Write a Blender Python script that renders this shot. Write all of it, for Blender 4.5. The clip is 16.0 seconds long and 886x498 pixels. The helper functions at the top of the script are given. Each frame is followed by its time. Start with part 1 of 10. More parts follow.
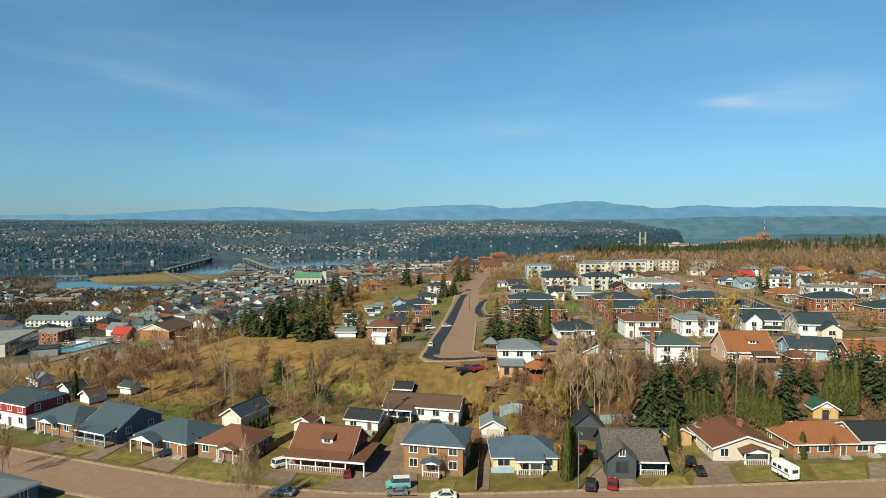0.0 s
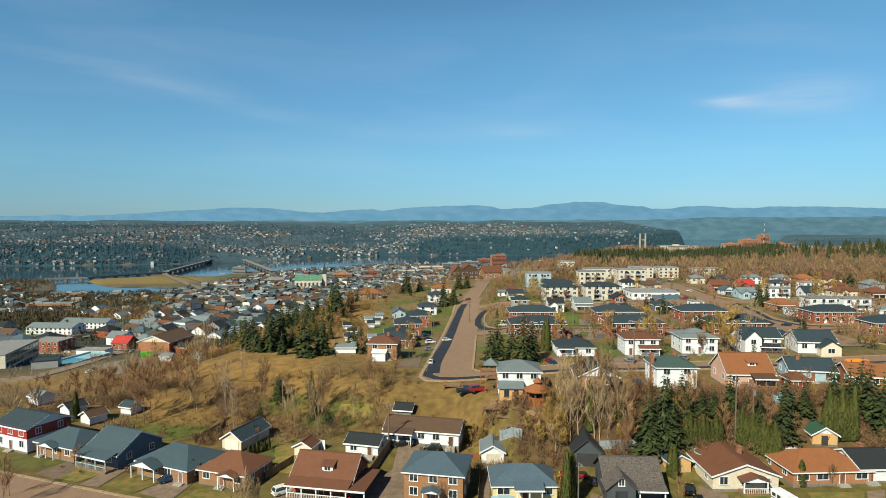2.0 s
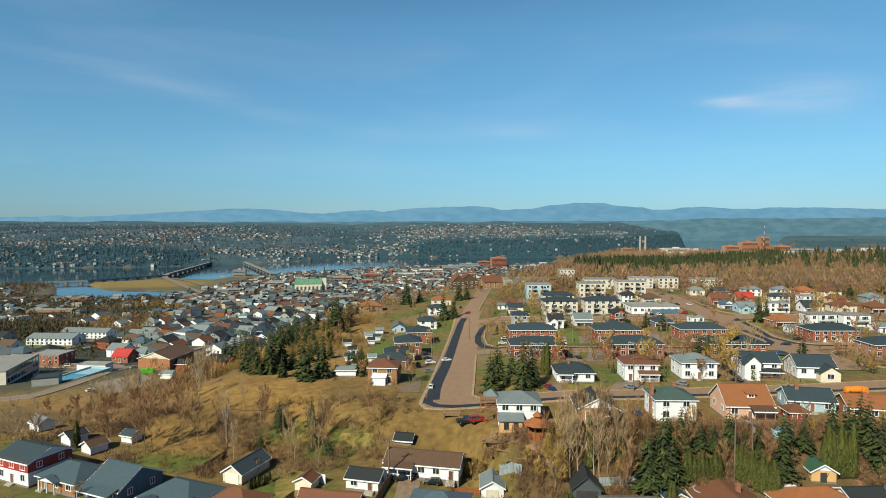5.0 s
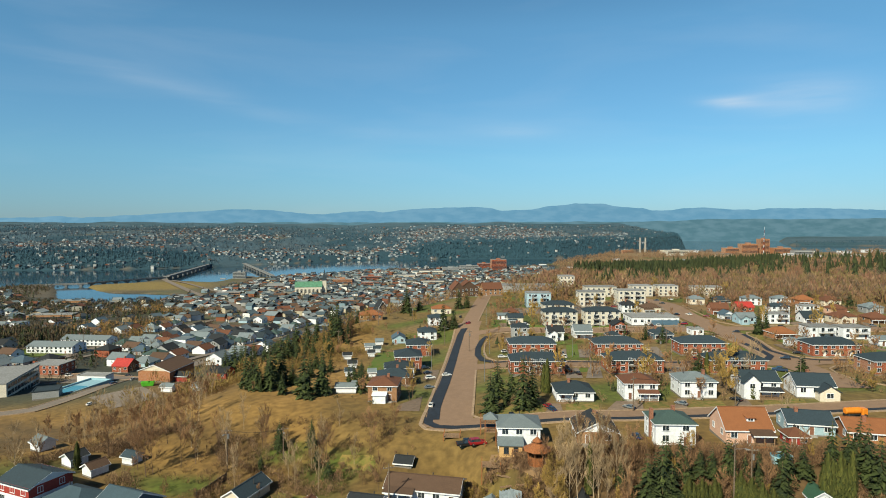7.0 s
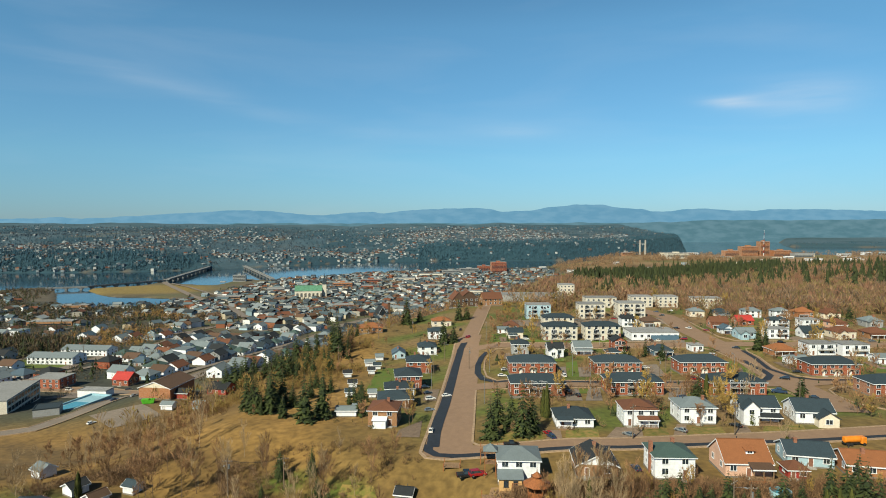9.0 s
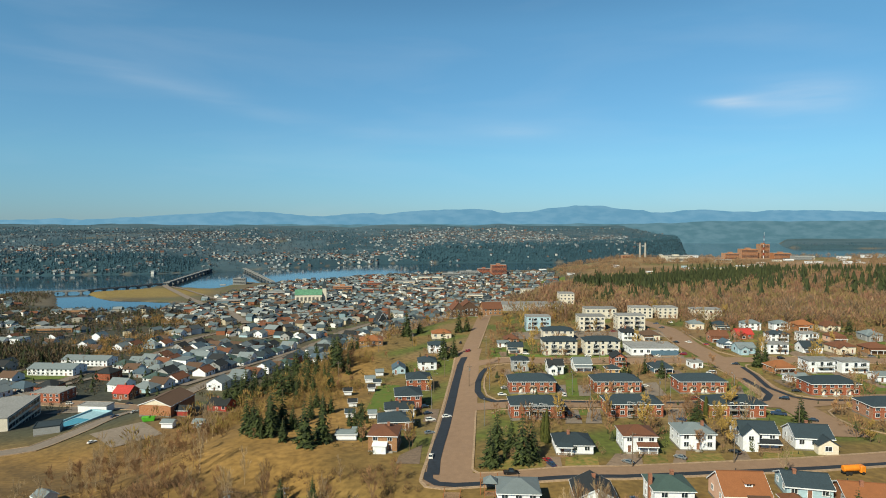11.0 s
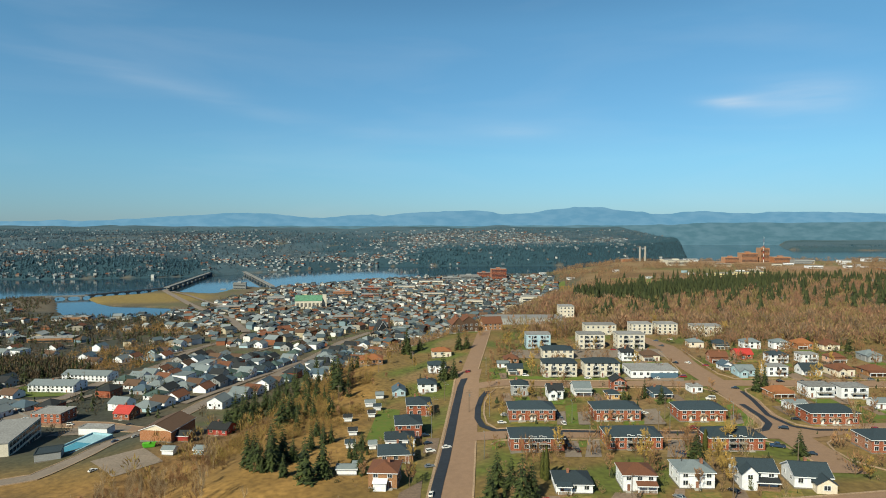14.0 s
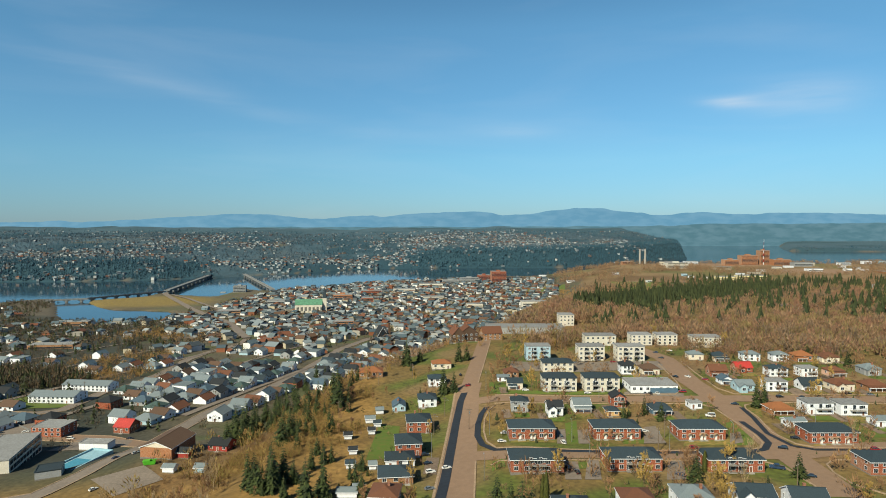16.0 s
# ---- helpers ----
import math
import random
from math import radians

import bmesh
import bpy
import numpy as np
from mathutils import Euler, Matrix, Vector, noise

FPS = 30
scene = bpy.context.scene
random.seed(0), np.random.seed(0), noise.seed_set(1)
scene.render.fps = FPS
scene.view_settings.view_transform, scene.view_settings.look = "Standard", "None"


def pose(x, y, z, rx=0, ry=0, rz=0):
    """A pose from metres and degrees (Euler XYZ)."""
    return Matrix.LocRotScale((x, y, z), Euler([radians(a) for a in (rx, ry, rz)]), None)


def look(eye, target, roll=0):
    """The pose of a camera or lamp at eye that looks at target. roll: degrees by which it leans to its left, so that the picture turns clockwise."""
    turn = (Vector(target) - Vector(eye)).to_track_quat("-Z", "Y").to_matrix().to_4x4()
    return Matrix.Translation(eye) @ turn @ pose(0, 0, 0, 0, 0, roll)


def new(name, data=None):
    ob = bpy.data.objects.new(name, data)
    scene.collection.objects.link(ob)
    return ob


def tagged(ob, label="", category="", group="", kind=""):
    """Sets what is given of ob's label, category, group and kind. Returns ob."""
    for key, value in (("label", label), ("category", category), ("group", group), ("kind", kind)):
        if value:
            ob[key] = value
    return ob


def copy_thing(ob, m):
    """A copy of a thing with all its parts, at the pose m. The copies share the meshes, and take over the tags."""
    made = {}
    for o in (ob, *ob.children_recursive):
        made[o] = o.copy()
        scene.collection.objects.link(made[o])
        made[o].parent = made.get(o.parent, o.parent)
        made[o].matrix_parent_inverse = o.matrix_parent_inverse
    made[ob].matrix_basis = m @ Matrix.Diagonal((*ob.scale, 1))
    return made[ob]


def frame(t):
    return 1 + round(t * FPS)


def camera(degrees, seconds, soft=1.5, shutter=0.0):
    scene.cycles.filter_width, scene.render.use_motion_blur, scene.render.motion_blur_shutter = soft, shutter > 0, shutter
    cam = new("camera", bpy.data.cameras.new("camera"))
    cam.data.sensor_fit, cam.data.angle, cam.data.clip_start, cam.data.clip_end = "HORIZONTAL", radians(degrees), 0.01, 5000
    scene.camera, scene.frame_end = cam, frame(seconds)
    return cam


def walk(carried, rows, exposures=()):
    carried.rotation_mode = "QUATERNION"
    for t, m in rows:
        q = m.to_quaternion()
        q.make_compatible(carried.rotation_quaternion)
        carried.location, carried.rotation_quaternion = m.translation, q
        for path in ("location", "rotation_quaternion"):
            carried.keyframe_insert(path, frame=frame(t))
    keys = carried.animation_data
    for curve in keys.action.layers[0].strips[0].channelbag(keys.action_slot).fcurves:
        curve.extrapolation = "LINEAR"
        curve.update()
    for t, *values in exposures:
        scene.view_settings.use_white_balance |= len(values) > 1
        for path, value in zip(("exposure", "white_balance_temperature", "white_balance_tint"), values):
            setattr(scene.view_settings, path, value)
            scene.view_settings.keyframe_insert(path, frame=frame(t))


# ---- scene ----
# The camera: a drone that climbs straight up and looks out over the town.
cam = camera(73.0, 16.0, soft=0.95)
UNIT = 1.18  # metres to one unit of the plan below
EYE, METRES, TILT = 42.5 * UNIT, 47.0 * UNIT, -2.62
CLIMB = [(0.0, 0.0), (0.5, 0.0255), (1.0, 0.0508), (1.5, 0.076), (2.0, 0.1008), (2.5, 0.1247), (3.0, 0.1487), (3.5, 0.1727),
         (4.0, 0.1967), (5.0, 0.246), (6.0, 0.2955), (6.5, 0.3212), (7.0, 0.3555), (7.5, 0.3931), (8.0, 0.431), (8.5, 0.4687),
         (9.0, 0.5062), (10.2, 0.598), (11.5, 0.697), (12.0, 0.7346), (12.5, 0.7721), (13.0, 0.8098), (13.5, 0.8476),
         (14.0, 0.8854), (14.5, 0.9231), (15.0, 0.961), (15.5, 0.9989), (16.0, 1.0368)]
walk(cam, [(t, pose(0, 0, EYE + METRES * q, 90 + TILT, 0, 0)) for t, q in CLIMB])

# Sky and sun: a clear spring morning, the sun to the side and a little behind the camera.
SUN_AZ, SUN_EL = math.atan2(-0.57, -0.82), radians(39)
world = bpy.data.worlds.new("sky")
scene.world = world
world.use_nodes = True
wn, wl = world.node_tree.nodes, world.node_tree.links
wn.clear()
w_out = wn.new("ShaderNodeOutputWorld")
w_bg = wn.new("ShaderNodeBackground")
w_sky = wn.new("ShaderNodeTexSky")
w_sky.sky_type = "NISHITA"
w_sky.sun_disc = False
w_sky.sun_elevation = SUN_EL
w_sky.sun_rotation = SUN_AZ
w_sky.altitude = 100
w_sky.air_density = 1.0
w_sky.dust_density = 0.0
w_sky.ozone_density = 3.0
w_bg.inputs["Strength"].default_value = 0.052
# thin cirrus: a long diagonal streak, a bright wisp with a fan behind it, and a faint veil
w_tc = wn.new("ShaderNodeTexCoord")


def w_math(op, a, b=0.0, c=0.0):
    node = wn.new("ShaderNodeMath")
    node.operation = op
    for slot, value in zip(node.inputs, (a, b, c)):
        if isinstance(value, (int, float)):
            slot.default_value = value
        else:
            wl.new(value, slot)
    return node.outputs[0]


def w_cloud_noise(scale, stretch, detail=6, turn=-16, distortion=0.4):
    mapping, tex = wn.new("ShaderNodeMapping"), wn.new("ShaderNodeTexNoise")
    mapping.inputs["Scale"].default_value = stretch
    mapping.inputs["Rotation"].default_value = (0, radians(turn), 0)
    tex.inputs["Scale"].default_value, tex.inputs["Detail"].default_value, tex.inputs["Distortion"].default_value = scale, detail, distortion
    wl.new(w_tc.outputs["Generated"], mapping.inputs["Vector"])
    wl.new(mapping.outputs["Vector"], tex.inputs["Vector"])
    return tex.outputs["Fac"]


def w_bell(value, centre, width):
    d = w_math("DIVIDE", w_math("SUBTRACT", value, centre), width)
    return w_math("POWER", 2.718, w_math("MULTIPLY", w_math("MULTIPLY", d, d), -1.0))


w_dir = wn.new("ShaderNodeSeparateXYZ")
wl.new(w_tc.outputs["Generated"], w_dir.inputs["Vector"])
w_ahead = w_math("MAXIMUM", w_dir.outputs["Y"], 0.05)
w_u, w_v = w_math("DIVIDE", w_dir.outputs["X"], w_ahead), w_math("DIVIDE", w_dir.outputs["Z"], w_ahead)
STREAK = (0.1360, -0.1507, 0.0993)  # rise of the streak over its bearing
w_soft, w_hair = w_cloud_noise(2.2, (1.0, 1.0, 3.0)), w_cloud_noise(5.0, (1.2, 1.2, 11.0))
w_wave = w_math("MULTIPLY", w_math("SUBTRACT", w_soft, 0.5), 0.07)
w_line = w_math("MULTIPLY_ADD", w_math("MULTIPLY_ADD", w_u, STREAK[2], STREAK[1]), w_u, STREAK[0])
w_streak = w_math("MULTIPLY", w_bell(w_math("SUBTRACT", w_math("ADD", w_v, w_wave), w_line), 0.0, 0.016), w_bell(w_u, -0.48, 0.36))
w_wisp = w_math("MULTIPLY", w_bell(w_u, 0.478, 0.05), w_bell(w_math("MULTIPLY_ADD", w_wave, 0.4, w_v), 0.2, 0.009))
w_fan = w_math("MULTIPLY", w_bell(w_u, 0.6, 0.1), w_bell(w_math("MULTIPLY_ADD", w_wave, 0.8, w_v), 0.205, 0.034))
w_puff = w_math("MULTIPLY", w_bell(w_u, 0.12, 0.06), w_bell(w_v, 0.151, 0.012))
w_grain = w_math("MULTIPLY", w_math("SUBTRACT", w_hair, 0.28), 2.0)
w_veil = w_math("MULTIPLY", w_math("MAXIMUM", w_math("SUBTRACT", w_cloud_noise(1.5, (1.4, 1.4, 7.0)), 0.5), 0.0), 0.35)
w_sum = w_math("MULTIPLY_ADD", w_streak, 0.1, w_math("MULTIPLY_ADD", w_wisp, 0.42, w_math("MULTIPLY_ADD", w_fan, 0.28, w_math("MULTIPLY", w_puff, 0.16))))
w_cover = w_math("ADD", w_math("MULTIPLY", w_sum, w_math("ADD", w_grain, 0.25)), w_veil)
w_cover = w_math("MINIMUM", w_math("MAXIMUM", w_cover, 0.0), 0.6)
w_mix = wn.new("ShaderNodeMix")
w_mix.data_type = "RGBA"
w_mix.inputs["B"].default_value = (7.0, 7.4, 7.8, 1)
wl.new(w_cover, w_mix.inputs["Factor"])
w_tint = wn.new("ShaderNodeMix")
w_tint.data_type, w_tint.blend_type = "RGBA", "MULTIPLY"
w_tint.inputs["Factor"].default_value = 1.0
w_sep = wn.new("ShaderNodeSeparateXYZ")
w_grad = wn.new("ShaderNodeValToRGB")
w_grad.color_ramp.elements[0].position, w_grad.color_ramp.elements[0].color = 0.0, (0.3, 0.505, 0.8, 1)
w_grad.color_ramp.elements[1].position, w_grad.color_ramp.elements[1].color = 0.3, (0.65, 1.045, 1.065, 1)
w_e = w_grad.color_ramp.elements.new(0.1)
w_e.color = (0.485, 0.785, 0.91, 1)
w_z = w_grad.color_ramp.elements.new(1.0)
w_z.color = (0.19, 0.35, 0.45, 1)
w_h = w_grad.color_ramp.elements.new(0.5)
w_h.color = (0.44, 0.74, 0.78, 1)
wl.new(w_tc.outputs["Generated"], w_sep.inputs["Vector"])
wl.new(w_sep.outputs["Z"], w_grad.inputs["Fac"])
wl.new(w_grad.outputs["Color"], w_tint.inputs["B"])
wl.new(w_sky.outputs["Color"], w_tint.inputs["A"])
wl.new(w_tint.outputs["Result"], w_mix.inputs["A"])
wl.new(w_mix.outputs["Result"], w_bg.inputs["Color"])
wl.new(w_bg.outputs["Background"], w_out.inputs["Surface"])

sun_data = bpy.data.lights.new("sun", "SUN")
sun_data.energy, sun_data.angle, sun_data.color = 3.9, radians(0.53), (1.0, 0.925, 0.68)
sun = new("sun", sun_data)
SUN_DIR = Vector((math.sin(SUN_AZ) * math.cos(SUN_EL), math.cos(SUN_AZ) * math.cos(SUN_EL), math.sin(SUN_EL)))
sun.matrix_world = look(SUN_DIR * 300, (0, 0, 0))
scene.view_settings.exposure = 1.055

# ---- materials ----
def toned(col):
    """Scales base colours down against sun and exposure so that shade darkens; bright ones less."""
    return tuple(c * (0.575 if max(col) < 0.6 else 0.72) for c in col)


def mat(name, col, rough=0.8, vary=0.12, scale=1.0, bump=0.0, metal=0.0, second=None, big=0.08, hue=0.0, attr="", spec=0.4):
    """A procedural surface: fine grain and broad wear round one colour (or between two), and a small random shift per object."""
    col, second = toned(col), second and toned(second)
    m = bpy.data.materials.new(name)
    m.use_nodes = True
    nt = m.node_tree
    n, l = nt.nodes, nt.links
    bsdf = n["Principled BSDF"]
    bsdf.inputs["Roughness"].default_value, bsdf.inputs["Metallic"].default_value = rough, metal
    bsdf.inputs["Specular IOR Level"].default_value = spec
    tc, info = n.new("ShaderNodeTexCoord"), n.new("ShaderNodeObjectInfo")
    geo = n.new("ShaderNodeNewGeometry")
    fine, broad = n.new("ShaderNodeTexNoise"), n.new("ShaderNodeTexNoise")
    fine.inputs["Scale"].default_value, fine.inputs["Detail"].default_value = scale, 4
    broad.inputs["Scale"].default_value, broad.inputs["Detail"].default_value = scale * 0.13, 3
    for t in (fine, broad):
        l.new(geo.outputs["Position"], t.inputs["Vector"])
    mix = n.new("ShaderNodeMix")
    mix.data_type = "RGBA"
    dark = second or tuple(c * (1 - 2 * vary) for c in col)
    light = col if second else tuple(min(1, c * (1 + 2 * vary)) for c in col)
    mix.inputs["A"].default_value, mix.inputs["B"].default_value = (*dark, 1), (*light, 1)
    ramp = n.new("ShaderNodeMapRange")
    ramp.inputs["From Min"].default_value, ramp.inputs["From Max"].default_value = 0.32, 0.68
    l.new(fine.outputs["Fac"], ramp.inputs["Value"])
    l.new(ramp.outputs["Result"], mix.inputs["Factor"])
    hsv = n.new("ShaderNodeHueSaturation")
    l.new(mix.outputs["Result"], hsv.inputs["Color"])
    val = n.new("ShaderNodeMapRange")
    val.inputs["From Min"].default_value, val.inputs["From Max"].default_value = 0.25, 0.75
    val.inputs["To Min"].default_value, val.inputs["To Max"].default_value = 1 - big, 1 + big
    l.new(broad.outputs["Fac"], val.inputs["Value"])
    if hue:
        rnd = n.new("ShaderNodeMapRange")
        rnd.inputs["To Min"].default_value, rnd.inputs["To Max"].default_value = 1 - hue, 1 + hue
        l.new(info.outputs["Random"], rnd.inputs["Value"])
        mul = n.new("ShaderNodeMath")
        mul.operation = "MULTIPLY"
        l.new(val.outputs["Result"], mul.inputs[0])
        l.new(rnd.outputs["Result"], mul.inputs[1])
        l.new(mul.outputs["Value"], hsv.inputs["Value"])
    else:
        l.new(val.outputs["Result"], hsv.inputs["Value"])
    l.new(hsv.outputs["Color"], bsdf.inputs["Base Color"])
    if bump:
        b = n.new("ShaderNodeBump")
        b.inputs["Strength"].default_value, b.inputs["Distance"].default_value = bump, 0.1
        l.new(fine.outputs["Fac"], b.inputs["Height"])
        l.new(b.outputs["Normal"], bsdf.inputs["Normal"])
    return m


def island_mat(name, cols, rough=0.9, noise_scale=0.5):
    """One surface whose loose pieces each take a colour of their own."""
    m = mat(name, cols[0], rough)
    n, l = m.node_tree.nodes, m.node_tree.links
    geo = n.new("ShaderNodeNewGeometry")
    ramp = n.new("ShaderNodeValToRGB")
    ramp.color_ramp.interpolation = "CONSTANT" if len(cols) > 6 else "LINEAR"
    while len(ramp.color_ramp.elements) < len(cols):
        ramp.color_ramp.elements.new(0.5)
    for k, c in enumerate(cols):
        e = ramp.color_ramp.elements[k]
        e.position, e.color = k / len(cols), (*toned(c), 1)
    l.new(geo.outputs["Random Per Island"], ramp.inputs["Fac"])
    hsv = next(x for x in n if x.type == "HUE_SAT")
    l.new(ramp.outputs["Color"], hsv.inputs["Color"])
    return m


def siding(name, col, step=0.25):
    """Clapboard: level boards with a fine shadow line."""
    m = mat(name, col, 0.6, 0.05, 1.5, 0.0, big=0.06, hue=0.05)
    n, l = m.node_tree.nodes, m.node_tree.links
    geo, sep, wave = n.new("ShaderNodeNewGeometry"), n.new("ShaderNodeSeparateXYZ"), n.new("ShaderNodeMath")
    l.new(geo.outputs["Position"], sep.inputs["Vector"])
    wave.operation = "PINGPONG"
    wave.inputs[1].default_value = step
    l.new(sep.outputs["Z"], wave.inputs[0])
    b = n.new("ShaderNodeBump")
    b.inputs["Strength"].default_value, b.inputs["Distance"].default_value = 0.25, 0.06
    l.new(wave.outputs["Value"], b.inputs["Height"])
    l.new(b.outputs["Normal"], n["Principled BSDF"].inputs["Normal"])
    return m


def brick(name, col, col2):
    m = mat(name, col, 0.85, 0.1, 6.0, 0.2, second=col2, big=0.1, hue=0.06)
    n, l = m.node_tree.nodes, m.node_tree.links
    tc, tex = n.new("ShaderNodeTexCoord"), n.new("ShaderNodeTexBrick")
    tex.inputs["Scale"].default_value = 3.2
    tex.inputs["Color1"].default_value, tex.inputs["Color2"].default_value = (*toned(col), 1), (*toned(col2), 1)
    tex.inputs["Mortar"].default_value = (0.3, 0.2, 0.14, 1)
    tex.inputs["Mortar Size"].default_value = 0.016
    mapping = n.new("ShaderNodeMapping")
    mapping.inputs["Rotation"].default_value = (radians(90), 0, 0)
    l.new(tc.outputs["Object"], mapping.inputs["Vector"])
    l.new(mapping.outputs["Vector"], tex.inputs["Vector"])
    hsv = next(x for x in n if x.type == "HUE_SAT")
    l.new(tex.outputs["Color"], hsv.inputs["Color"])
    return m


